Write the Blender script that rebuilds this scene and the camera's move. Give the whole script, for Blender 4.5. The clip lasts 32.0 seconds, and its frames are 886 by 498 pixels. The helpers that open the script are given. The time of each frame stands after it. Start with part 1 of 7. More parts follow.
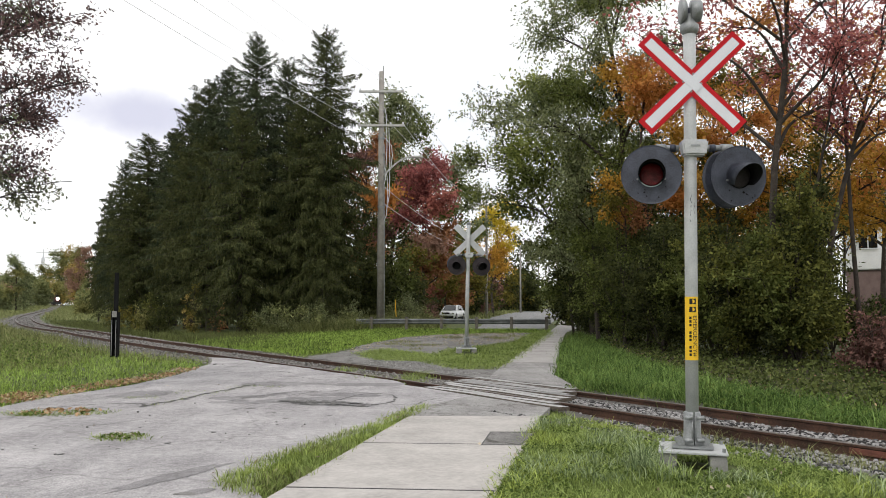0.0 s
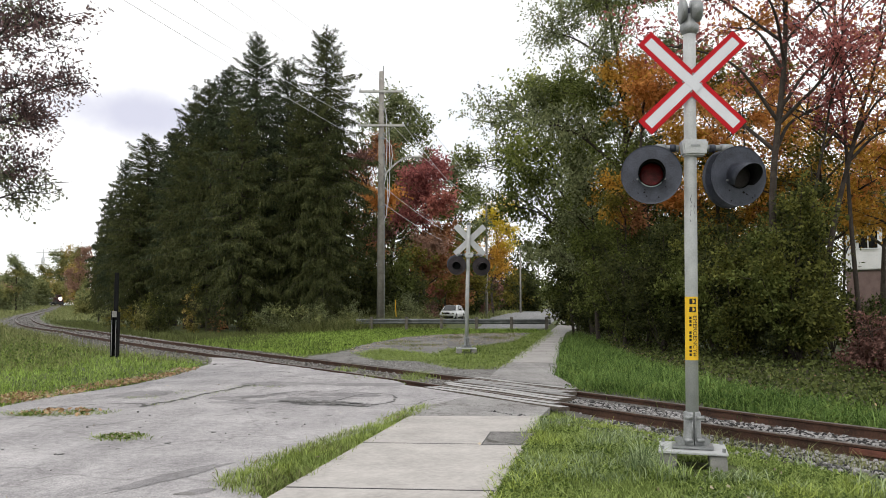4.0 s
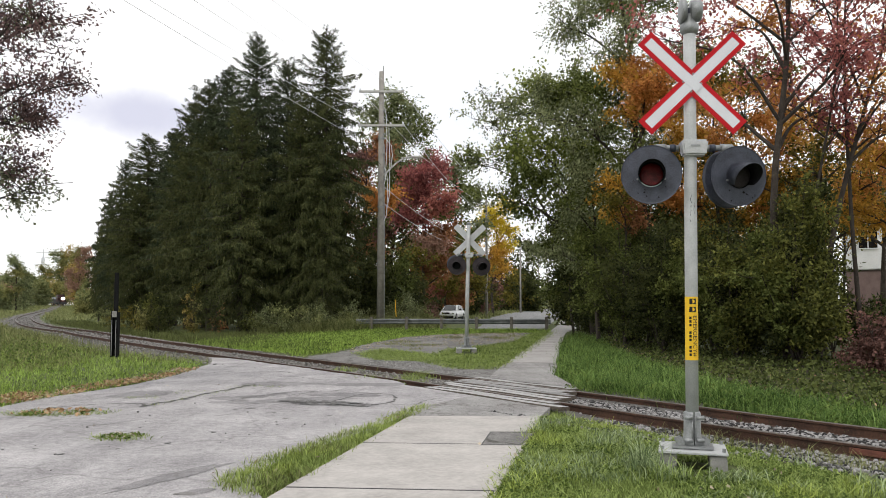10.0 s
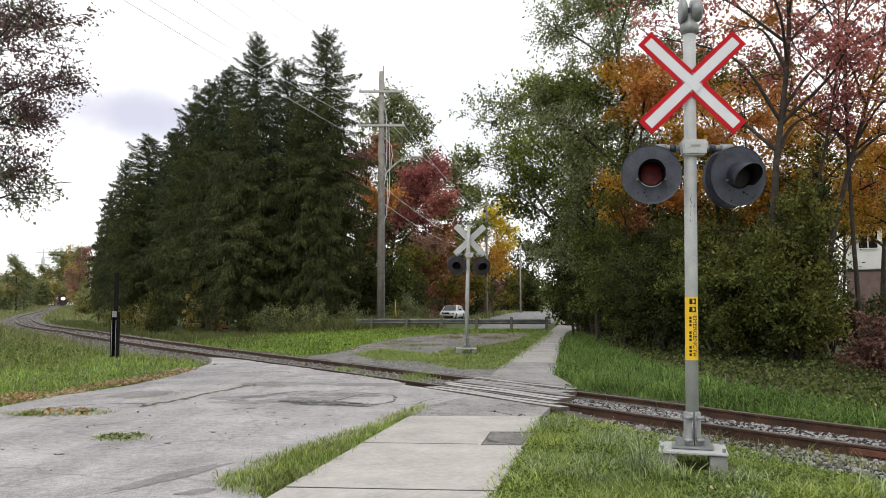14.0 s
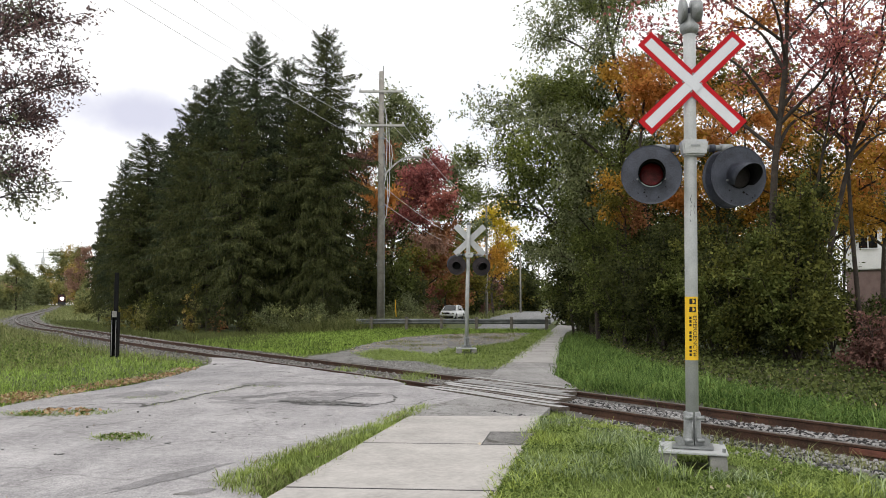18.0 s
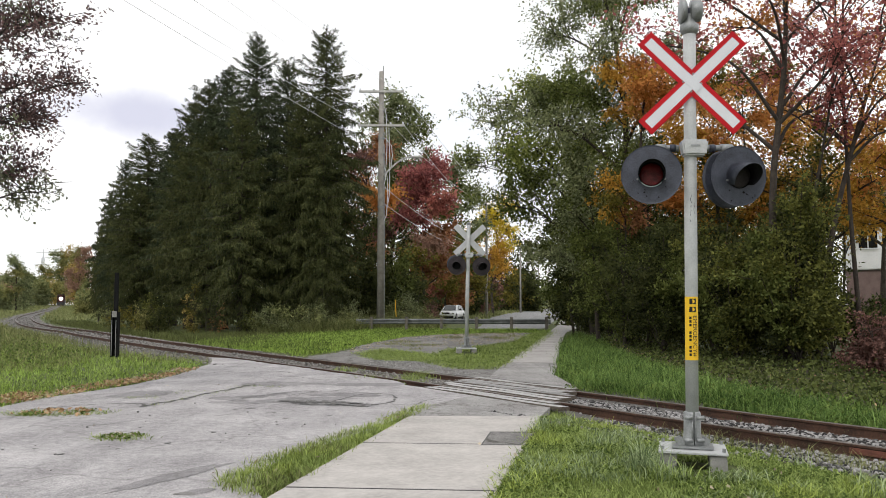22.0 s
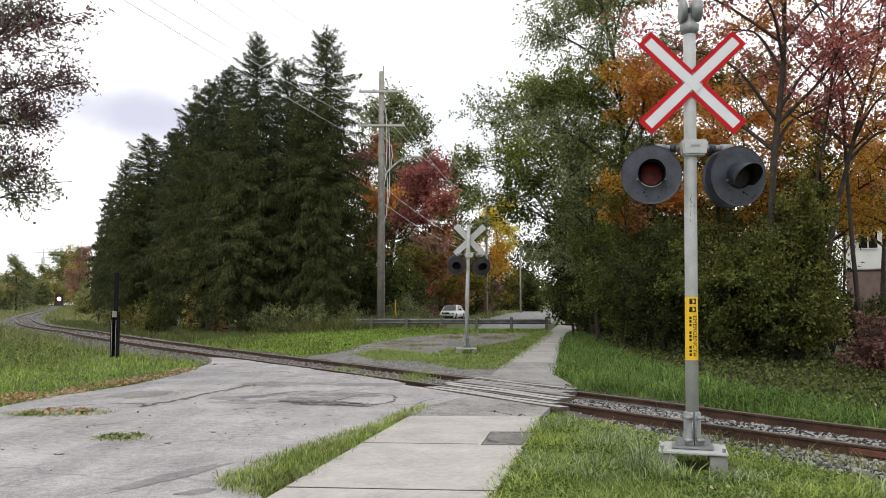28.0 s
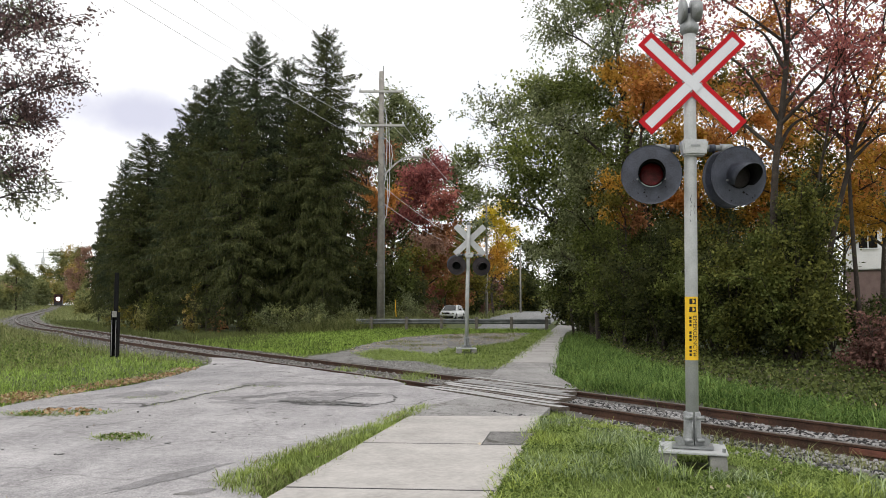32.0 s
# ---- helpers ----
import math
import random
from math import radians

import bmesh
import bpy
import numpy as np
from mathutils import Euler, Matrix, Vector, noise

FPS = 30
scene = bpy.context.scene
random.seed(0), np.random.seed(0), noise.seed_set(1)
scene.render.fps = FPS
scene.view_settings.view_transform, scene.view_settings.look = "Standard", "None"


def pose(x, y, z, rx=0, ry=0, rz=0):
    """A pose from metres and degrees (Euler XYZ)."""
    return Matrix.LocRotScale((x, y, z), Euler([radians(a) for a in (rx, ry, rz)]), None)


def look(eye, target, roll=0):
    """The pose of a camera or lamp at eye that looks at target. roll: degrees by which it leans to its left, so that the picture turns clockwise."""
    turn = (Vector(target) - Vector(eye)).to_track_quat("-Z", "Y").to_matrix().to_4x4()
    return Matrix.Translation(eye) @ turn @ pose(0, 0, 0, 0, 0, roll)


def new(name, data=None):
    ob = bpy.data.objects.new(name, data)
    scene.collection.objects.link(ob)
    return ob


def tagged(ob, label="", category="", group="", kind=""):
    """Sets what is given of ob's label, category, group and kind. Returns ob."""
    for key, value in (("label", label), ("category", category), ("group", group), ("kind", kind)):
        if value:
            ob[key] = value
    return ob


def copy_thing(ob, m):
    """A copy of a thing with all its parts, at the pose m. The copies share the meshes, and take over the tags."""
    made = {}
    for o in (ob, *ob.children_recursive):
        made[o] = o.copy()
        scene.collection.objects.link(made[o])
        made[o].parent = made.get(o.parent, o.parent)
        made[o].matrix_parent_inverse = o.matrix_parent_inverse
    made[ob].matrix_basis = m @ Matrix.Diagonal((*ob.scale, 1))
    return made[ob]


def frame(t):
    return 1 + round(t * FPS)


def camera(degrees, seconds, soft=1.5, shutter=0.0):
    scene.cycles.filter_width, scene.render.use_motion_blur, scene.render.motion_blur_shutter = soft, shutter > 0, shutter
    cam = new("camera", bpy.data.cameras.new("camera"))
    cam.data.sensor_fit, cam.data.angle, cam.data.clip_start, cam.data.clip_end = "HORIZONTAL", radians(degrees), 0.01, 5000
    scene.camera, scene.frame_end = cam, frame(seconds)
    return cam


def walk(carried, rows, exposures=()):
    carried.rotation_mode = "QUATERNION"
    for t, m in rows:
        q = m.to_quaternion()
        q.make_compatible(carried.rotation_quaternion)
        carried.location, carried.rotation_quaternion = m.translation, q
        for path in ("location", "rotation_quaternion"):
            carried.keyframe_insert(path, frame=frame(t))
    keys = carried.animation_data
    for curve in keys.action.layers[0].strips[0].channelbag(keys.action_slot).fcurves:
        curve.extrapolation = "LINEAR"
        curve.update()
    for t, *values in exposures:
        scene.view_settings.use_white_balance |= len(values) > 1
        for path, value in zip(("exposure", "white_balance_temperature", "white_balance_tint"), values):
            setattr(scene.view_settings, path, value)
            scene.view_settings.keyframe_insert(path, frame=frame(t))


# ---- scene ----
# One lens, one place: the camera stands on the verge beside the footpath, 1.65 m above the ground.
cam = camera(55.19, 32.0, soft=0.72)
EYE = (0.0, 0.0, 1.65)
walk(cam, [(0.0, look(EYE, (0.0, 15.0, 2.67))), (32.0, look(EYE, (0.0, 15.0, 2.67)))], exposures=((0.0, 0.0), (32.0, 0.0)))

# ---- sky and sun: bright broken overcast ----
SUN_AZ, SUN_EL = radians(200), radians(48)
world = bpy.data.worlds.new("overcast")
scene.world = world
world.use_nodes = True
wn, wl = world.node_tree.nodes, world.node_tree.links
wn.clear()


def wnode(kind, **values):
    n = wn.new(kind)
    for k, v in values.items():
        n.inputs[int(k[1:])].default_value = v
    return n


wout = wn.new("ShaderNodeOutputWorld")
wbg = wn.new("ShaderNodeBackground")
sky = wn.new("ShaderNodeTexSky")
sky.sky_type, sky.sun_disc, sky.sun_elevation, sky.sun_rotation = "NISHITA", False, SUN_EL, SUN_AZ
skyb = wn.new("ShaderNodeVectorMath")
skyb.operation = "SCALE"
skyb.inputs[3].default_value = 0.1
wl.new(sky.outputs[0], skyb.inputs[0])
wco = wn.new("ShaderNodeTexCoord")
cloud = wnode("ShaderNodeTexNoise", _2=2.2, _3=4.0, _4=0.5)
wl.new(wco.outputs["Generated"], cloud.inputs["Vector"])
cramp = wn.new("ShaderNodeValToRGB")
cramp.color_ramp.elements[0].position, cramp.color_ramp.elements[0].color = 0.3, (1.0, 1.02, 1.06, 1)
cramp.color_ramp.elements[1].position, cramp.color_ramp.elements[1].color = 0.6, (1.32, 1.31, 1.3, 1)
wl.new(cloud.outputs[0], cramp.inputs[0])
cover = wn.new("ShaderNodeMixRGB")
cover.inputs[0].default_value = 0.93
wl.new(skyb.outputs[0], cover.inputs[1])
wl.new(cramp.outputs[0], cover.inputs[2])
# one grey-blue gap in the cloud
gap_off = wn.new("ShaderNodeVectorMath")
gap_off.operation = "SUBTRACT"
gap_off.inputs[1].default_value = (-0.342, 0.915, 0.21)
wl.new(wco.outputs["Generated"], gap_off.inputs[0])
gap_sc = wn.new("ShaderNodeVectorMath")
gap_sc.operation = "MULTIPLY"
gap_sc.inputs[1].default_value = (10.5, 6.0, 29.0)
wl.new(gap_off.outputs[0], gap_sc.inputs[0])
gnoise = wnode("ShaderNodeTexNoise", _2=14.0, _3=4.0, _4=0.55)
wl.new(wco.outputs["Generated"], gnoise.inputs["Vector"])
glen = wn.new("ShaderNodeVectorMath")
glen.operation = "LENGTH"
wl.new(gap_sc.outputs[0], glen.inputs[0])
gadd = wn.new("ShaderNodeMath")
gadd.operation = "ADD"
wl.new(glen.outputs["Value"], gadd.inputs[0])
wl.new(gnoise.outputs[0], gadd.inputs[1])
gmap = wn.new("ShaderNodeMapRange")
gmap.interpolation_type = "SMOOTHSTEP"
for i, v in ((1, 0.75), (2, 1.75), (3, 0.85), (4, 0.0)):
    gmap.inputs[i].default_value = v
wl.new(gadd.outputs[0], gmap.inputs[0])
gmix = wn.new("ShaderNodeMixRGB")
gmix.inputs[2].default_value = (0.66, 0.67, 0.83, 1)
wl.new(gmap.outputs[0], gmix.inputs[0])
wl.new(cover.outputs[0], gmix.inputs[1])
wl.new(gmix.outputs[0], wbg.inputs[0])
wbg.inputs[1].default_value = 1.0
wl.new(wbg.outputs[0], wout.inputs[0])

sun_data = bpy.data.lights.new("sun", "SUN")
sun_data.energy, sun_data.angle, sun_data.color = 1.0, radians(14), (1.0, 0.96, 0.9)
sun_ob = new("sun", sun_data)
sun_ob.matrix_basis = look((0, 0, 60), (60 * math.cos(SUN_EL) * -math.sin(SUN_AZ), 60 * math.cos(SUN_EL) * -math.cos(SUN_AZ), 60 - 60 * math.sin(SUN_EL)))

# ---- materials ----


def material(name, lo, hi, scale=8.0, rough=0.7, metal=0.0, bump=0.3, detail=0.0, fine=0.0, spec=0.4, island=0.0, translucent=0.0, random=0.0):
    """A surface whose colour wanders between lo and hi at two scales; island and random vary it piece by piece."""
    m = bpy.data.materials.new(name)
    m.use_nodes = True
    n, l = m.node_tree.nodes, m.node_tree.links
    b = n["Principled BSDF"]
    co = n.new("ShaderNodeTexCoord")
    big = n.new("ShaderNodeTexNoise")
    big.inputs["Scale"].default_value, big.inputs["Detail"].default_value = scale, 6.0
    l.new(co.outputs["Object"], big.inputs["Vector"])
    small = n.new("ShaderNodeTexNoise")
    small.inputs["Scale"].default_value, small.inputs["Detail"].default_value = scale * 11, 4.0
    l.new(co.outputs["Object"], small.inputs["Vector"])
    mix = n.new("ShaderNodeMath")
    mix.operation = "MULTIPLY_ADD"
    mix.inputs[1].default_value = 0.45
    l.new(small.outputs[0], mix.inputs[0])
    half = n.new("ShaderNodeMath")
    half.operation = "MULTIPLY"
    half.inputs[1].default_value = 0.55
    l.new(big.outputs[0], half.inputs[0])
    l.new(half.outputs[0], mix.inputs[2])
    value = mix.outputs[0]
    if island or random:
        src = n.new("ShaderNodeNewGeometry" if island else "ShaderNodeObjectInfo").outputs["Random Per Island" if island else "Random"]
        isl = n.new("ShaderNodeMath")
        isl.operation = "MULTIPLY_ADD"
        isl.inputs[1].default_value = island or random
        l.new(src, isl.inputs[0])
        sh = n.new("ShaderNodeMath")
        sh.operation = "SUBTRACT"
        sh.inputs[1].default_value = 0.5 * (island or random)
        l.new(value, sh.inputs[0])
        l.new(sh.outputs[0], isl.inputs[2])
        value = isl.outputs[0]
    ramp = n.new("ShaderNodeValToRGB")
    ramp.color_ramp.elements[0].position, ramp.color_ramp.elements[0].color = 0.33, (*lo, 1)
    ramp.color_ramp.elements[1].position, ramp.color_ramp.elements[1].color = 0.67, (*hi, 1)
    l.new(value, ramp.inputs[0])
    l.new(ramp.outputs[0], b.inputs["Base Color"])
    b.inputs["Roughness"].default_value, b.inputs["Metallic"].default_value = rough, metal
    b.inputs["Specular IOR Level"].default_value = spec
    if bump:
        bm_ = n.new("ShaderNodeBump")
        bm_.inputs["Strength"].default_value, bm_.inputs["Distance"].default_value = bump, 0.02
        l.new(small.outputs[0], bm_.inputs["Height"])
        l.new(bm_.outputs[0], b.inputs["Normal"])
    if translucent:
        tr = n.new("ShaderNodeBsdfTranslucent")
        l.new(ramp.outputs[0], tr.inputs[0])
        ms = n.new("ShaderNodeMixShader")
        ms.inputs[0].default_value = translucent
        l.new(b.outputs[0], ms.inputs[1])
        l.new(tr.outputs[0], ms.inputs[2])
        l.new(ms.outputs[0], n["Material Output"].inputs[0])
    return m


def leaf(name, lo, hi, tr=0.45, island=0.34):
    return material(name, lo, hi, scale=0.8, rough=0.7, bump=0, island=island, translucent=tr, spec=0.15)


def asphalt(name, lo, hi, dark, crack=0.9):
    """Worn road surface: pale aggregate, darker stains and a net of cracks."""
    m = material(name, lo, hi, scale=0.9, rough=0.9, bump=0.5)
    n, l = m.node_tree.nodes, m.node_tree.links
    b = n["Principled BSDF"]
    src = b.inputs["Base Color"].links[0].from_socket
    co = n.new("ShaderNodeTexCoord")
    grain = n.new("ShaderNodeTexNoise")
    grain.inputs["Scale"].default_value, grain.inputs["Detail"].default_value = 62.0, 2.5
    l.new(co.outputs["Object"], grain.inputs["Vector"])
    turned = n.new("ShaderNodeMapping")
    turned.inputs["Rotation"].default_value = (0, 0, radians(22))
    turned.inputs["Scale"].default_value = (1.9, 0.22, 1.0)
    l.new(co.outputs["Object"], turned.inputs["Vector"])
    streak = n.new("ShaderNodeTexNoise")
    streak.inputs["Scale"].default_value, streak.inputs["Detail"].default_value = 1.0, 5.0
    l.new(turned.outputs[0], streak.inputs["Vector"])
    both = n.new("ShaderNodeMath")
    both.operation = "MULTIPLY_ADD"
    both.inputs[1].default_value = 0.35
    l.new(streak.outputs[0], both.inputs[0])
    l.new(grain.outputs[0], both.inputs[2])
    gr = n.new("ShaderNodeMapRange")
    for i, v in ((1, 0.4), (2, 0.95), (3, 0.46), (4, 1.54)):
        gr.inputs[i].default_value = v
    l.new(both.outputs[0], gr.inputs[0])
    mul = n.new("ShaderNodeMixRGB")
    mul.blend_type = "MULTIPLY"
    mul.inputs[0].default_value = 1.0
    l.new(src, mul.inputs[1])
    l.new(gr.outputs[0], mul.inputs[2])
    warp = n.new("ShaderNodeTexNoise")
    warp.inputs["Scale"].default_value, warp.inputs["Detail"].default_value = 1.6, 5.0
    l.new(co.outputs["Object"], warp.inputs["Vector"])
    add = n.new("ShaderNodeVectorMath")
    add.operation = "MULTIPLY_ADD"
    add.inputs[1].default_value = (1.1, 1.1, 1.1)
    l.new(warp.outputs["Color"], add.inputs[0])
    l.new(co.outputs["Object"], add.inputs[2])
    vor = n.new("ShaderNodeTexVoronoi")
    vor.feature = "DISTANCE_TO_EDGE"
    vor.inputs["Scale"].default_value = 0.42
    l.new(add.outputs[0], vor.inputs["Vector"])
    cr = n.new("ShaderNodeMapRange")
    for i, v in ((1, 0.004), (2, 0.016), (3, crack), (4, 0.0)):
        cr.inputs[i].default_value = v
    l.new(vor.outputs["Distance"], cr.inputs[0])
    mix = n.new("ShaderNodeMixRGB")
    mix.inputs[2].default_value = (*dark, 1)
    l.new(cr.outputs[0], mix.inputs[0])
    l.new(mul.outputs[0], mix.inputs[1])
    l.new(mix.outputs[0], b.inputs["Base Color"])
    bump = [q for q in n if q.bl_idname == "ShaderNodeBump"][0]
    bump.inputs["Strength"].default_value, bump.inputs["Distance"].default_value = 0.8, 0.012
    l.new(grain.outputs[0], bump.inputs["Height"])
    return m


def emitter(name, color, strength):
    m = bpy.data.materials.new(name)
    m.use_nodes = True
    b = m.node_tree.nodes["Principled BSDF"]
    b.inputs["Base Color"].default_value = (*color, 1)
    b.inputs["Emission Color"].default_value = (*color, 1)
    b.inputs["Emission Strength"].default_value = strength
    return m


M_ASPHALT = asphalt("worn_asphalt", (0.25, 0.238, 0.243), (0.46, 0.44, 0.44), (0.09, 0.085, 0.08), 0.3)
M_ASPHALT_OLD = asphalt("broken_asphalt", (0.12, 0.115, 0.11), (0.25, 0.24, 0.23), (0.06, 0.055, 0.045))
M_ASPHALT_WORN = asphalt("worn_darker_asphalt", (0.15, 0.143, 0.146), (0.28, 0.267, 0.268), (0.08, 0.075, 0.07), 0.3)
M_ASPHALT_SOFT = asphalt("faintly_darker_asphalt", (0.165, 0.157, 0.161), (0.32, 0.306, 0.308), (0.09, 0.085, 0.08), 0.3)
M_STREET = asphalt("street_asphalt", (0.16, 0.16, 0.16), (0.24, 0.24, 0.24), (0.16, 0.16, 0.16), 0.3)
M_APRON = asphalt("gravelly_apron", (0.2, 0.19, 0.185), (0.36, 0.35, 0.34), (0.1, 0.09, 0.08), 0.6)
M_TAR = material("dark_patch", (0.07, 0.068, 0.066), (0.15, 0.145, 0.14), scale=5, rough=0.9, bump=0.6)
M_CONCRETE = material("concrete", (0.34, 0.318, 0.3), (0.52, 0.49, 0.462), scale=1.6, rough=0.85, bump=0.15)
M_CONCRETE_FAR = material("grey_path_concrete", (0.28, 0.266, 0.256), (0.46, 0.44, 0.425), scale=1.2, rough=0.88, bump=0.2)
M_CONCRETE_OLD = material("old_concrete", (0.19, 0.185, 0.175), (0.34, 0.335, 0.32), scale=6, rough=0.9, bump=0.4)
M_SOIL = material("soil_and_turf", (0.045, 0.055, 0.018), (0.11, 0.135, 0.038), scale=0.7, rough=0.95, bump=0.6)
M_LITTER = material("leaf_mould", (0.022, 0.017, 0.011), (0.075, 0.06, 0.036), scale=2.5, rough=0.95, bump=0.8)
M_DIRT = material("stony_dirt", (0.07, 0.065, 0.06), (0.17, 0.16, 0.15), scale=3.0, rough=0.95, bump=0.8)
M_STONE = material("ballast_stone", (0.028, 0.027, 0.027), (0.36, 0.35, 0.345), scale=2.0, rough=0.9, bump=0.3, island=0.9)
M_STONE_OLD = material("dusty_ballast_stone", (0.09, 0.085, 0.078), (0.29, 0.276, 0.26), scale=2.0, rough=0.95, bump=0.3, island=0.6)
M_GRAVEL = material("pale_gravel", (0.16, 0.155, 0.15), (0.42, 0.41, 0.395), scale=2.0, rough=0.95, bump=0.3, island=0.5)
M_RUST = material("rusty_rail", (0.024, 0.014, 0.01), (0.1, 0.05, 0.031), scale=3.0, rough=0.9, metal=0.0, bump=0.3)
M_RUSTRED = material("fresh_red_rust", (0.09, 0.034, 0.022), (0.2, 0.075, 0.05), scale=6.0, rough=0.85, bump=0.4)
M_RAILHEAD = material("worn_railhead", (0.07, 0.056, 0.048), (0.22, 0.19, 0.17), scale=4.0, rough=0.5, metal=0.5, bump=0.1)
M_TIMBER = material("weathered_timber", (0.15, 0.146, 0.142), (0.56, 0.555, 0.55), scale=1.6, rough=0.85, bump=0.8, random=0.2)
tn_, tl_ = M_TIMBER.node_tree.nodes, M_TIMBER.node_tree.links
tm = tn_.new("ShaderNodeMapping")
tm.inputs["Rotation"].default_value, tm.inputs["Scale"].default_value = (0, 0, radians(58)), (0.35, 9.0, 3.0)
tc = tn_.new("ShaderNodeTexCoord")
tl_.new(tc.outputs["Object"], tm.inputs["Vector"])
for tn in tn_:
    if tn.bl_idname == "ShaderNodeTexNoise":
        tl_.new(tm.outputs[0], tn.inputs["Vector"])
M_SLEEPER = material("old_sleeper", (0.05, 0.04, 0.03), (0.13, 0.11, 0.09), scale=3, rough=0.95, bump=0.7)
M_ALU = material("aluminium_paint", (0.36, 0.37, 0.37), (0.52, 0.53, 0.53), scale=6, rough=0.6, metal=0.05, bump=0.1)
M_GALV = material("galvanised_steel", (0.2, 0.21, 0.21), (0.36, 0.37, 0.37), scale=7, rough=0.5, metal=0.5, bump=0.12)
M_PALE = material("pale_sheeting", (0.6, 0.61, 0.645), (0.68, 0.69, 0.725), scale=6, rough=0.5, bump=0.02)
M_RED = material("red_sheeting", (0.4, 0.01, 0.016), (0.5, 0.016, 0.022), scale=5, rough=0.55, bump=0.02, spec=0.12)
M_DISC = material("blue_black_enamel", (0.02, 0.023, 0.033), (0.062, 0.068, 0.092), scale=7, rough=0.5, bump=0.12)
M_BLACK = material("flat_black", (0.006, 0.006, 0.006), (0.015, 0.015, 0.016), scale=5, rough=0.85, bump=0.1, spec=0.12)
M_OLDBLACK = material("faded_black_enamel", (0.016, 0.013, 0.014), (0.05, 0.042, 0.045), scale=7, rough=0.6, bump=0.1, spec=0.2)
M_LENS = material("unlit_red_lens", (0.045, 0.002, 0.003), (0.21, 0.008, 0.012), scale=14, rough=0.2, bump=0.5, spec=0.6)
M_YELLOW = material("yellow_sheeting", (0.72, 0.43, 0.012), (0.82, 0.52, 0.02), scale=6, rough=0.5, bump=0.02)
M_INK = material("black_print", (0.012, 0.012, 0.012), (0.025, 0.025, 0.025), scale=9, rough=0.6, bump=0)
M_BARK = material("bark", (0.018, 0.014, 0.011), (0.075, 0.06, 0.048), scale=5, rough=0.95, bump=0.8)
M_POLE = material("grey_pole_wood", (0.2, 0.185, 0.165), (0.36, 0.34, 0.31), scale=4, rough=0.9, bump=0.5)
M_ARM = material("bleached_wood", (0.4, 0.39, 0.37), (0.58, 0.57, 0.54), scale=4, rough=0.9, bump=0.4)
M_WIRE = material("weathered_wire", (0.55, 0.55, 0.56), (0.72, 0.72, 0.73), scale=3, rough=0.6, metal=0.3, bump=0)
M_GUARD = material("dull_guard_steel", (0.085, 0.09, 0.094), (0.24, 0.25, 0.25), scale=2.5, rough=0.5, metal=0.5, bump=0.1)
M_POSTWOOD = material("guard_post_wood", (0.1, 0.09, 0.075), (0.2, 0.18, 0.16), scale=6, rough=0.9, bump=0.5)
M_CARPAINT = material("white_car_paint", (0.62, 0.63, 0.62), (0.72, 0.73, 0.72), scale=2, rough=0.25, bump=0)
M_GLASS = material("tinted_glass", (0.008, 0.009, 0.01), (0.015, 0.017, 0.018), scale=2, rough=0.05, bump=0, spec=0.6)
M_TYRE = material("tyre_rubber", (0.015, 0.015, 0.015), (0.035, 0.034, 0.033), scale=9, rough=0.9, bump=0.3)
M_CHROME = material("bright_metal", (0.5, 0.5, 0.5), (0.65, 0.65, 0.65), scale=9, rough=0.25, metal=0.9, bump=0)
M_TAIL = material("red_lamp_plastic", (0.3, 0.01, 0.01), (0.4, 0.02, 0.02), scale=9, rough=0.3, bump=0)
M_SIDING = material("white_siding", (0.66, 0.66, 0.66), (0.78, 0.78, 0.78), scale=2, rough=0.7, bump=0.1)
M_BRICK = material("brown_brick", (0.13, 0.088, 0.08), (0.21, 0.15, 0.14), scale=3, rough=0.9, bump=0.4)
M_ROOF = material("roof_shingle", (0.07, 0.065, 0.06), (0.13, 0.12, 0.115), scale=4, rough=0.95, bump=0.5)
# pylon steel coloured pale, standing in for haze over the distance
M_PYLON = material("hazed_pylon_steel", (0.55, 0.56, 0.58), (0.66, 0.67, 0.69), scale=0.3, rough=0.8, bump=0.1)
M_LOCO = material("locomotive_red", (0.04, 0.012, 0.01), (0.085, 0.022, 0.018), scale=0.6, rough=0.55, bump=0.1)
M_LOCOBLACK = material("locomotive_black", (0.02, 0.02, 0.02), (0.045, 0.045, 0.045), scale=0.6, rough=0.6, bump=0.1)
M_CAR_GREY = material("freight_car_grey", (0.3, 0.32, 0.36), (0.42, 0.44, 0.48), scale=0.5, rough=0.7, bump=0.1)
M_HEADLIGHT = emitter("burning_headlight", (1.0, 0.95, 0.85), 30.0)

L_SPRUCE = leaf("spruce_needles", (0.018, 0.03, 0.015), (0.116, 0.135, 0.066), 0.1, 0.2)
L_SPRUCE_B = leaf("spruce_needles_olive", (0.022, 0.032, 0.012), (0.122, 0.13, 0.046), 0.1, 0.2)
L_GREEN = leaf("green_leaves", (0.055, 0.072, 0.018), (0.22, 0.25, 0.07), 0.5)
L_DARK = leaf("dark_green_leaves", (0.02, 0.028, 0.011), (0.11, 0.12, 0.038))
L_LIME = leaf("light_green_leaves", (0.1, 0.125, 0.025), (0.34, 0.38, 0.1), 0.5)
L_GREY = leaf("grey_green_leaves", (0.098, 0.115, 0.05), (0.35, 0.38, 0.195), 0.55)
L_SAGE = leaf("dark_sage_leaves", (0.085, 0.095, 0.055), (0.28, 0.29, 0.18), 0.45)
L_ORANGE = leaf("orange_leaves", (0.38, 0.16, 0.042), (0.8, 0.4, 0.12), 0.58)
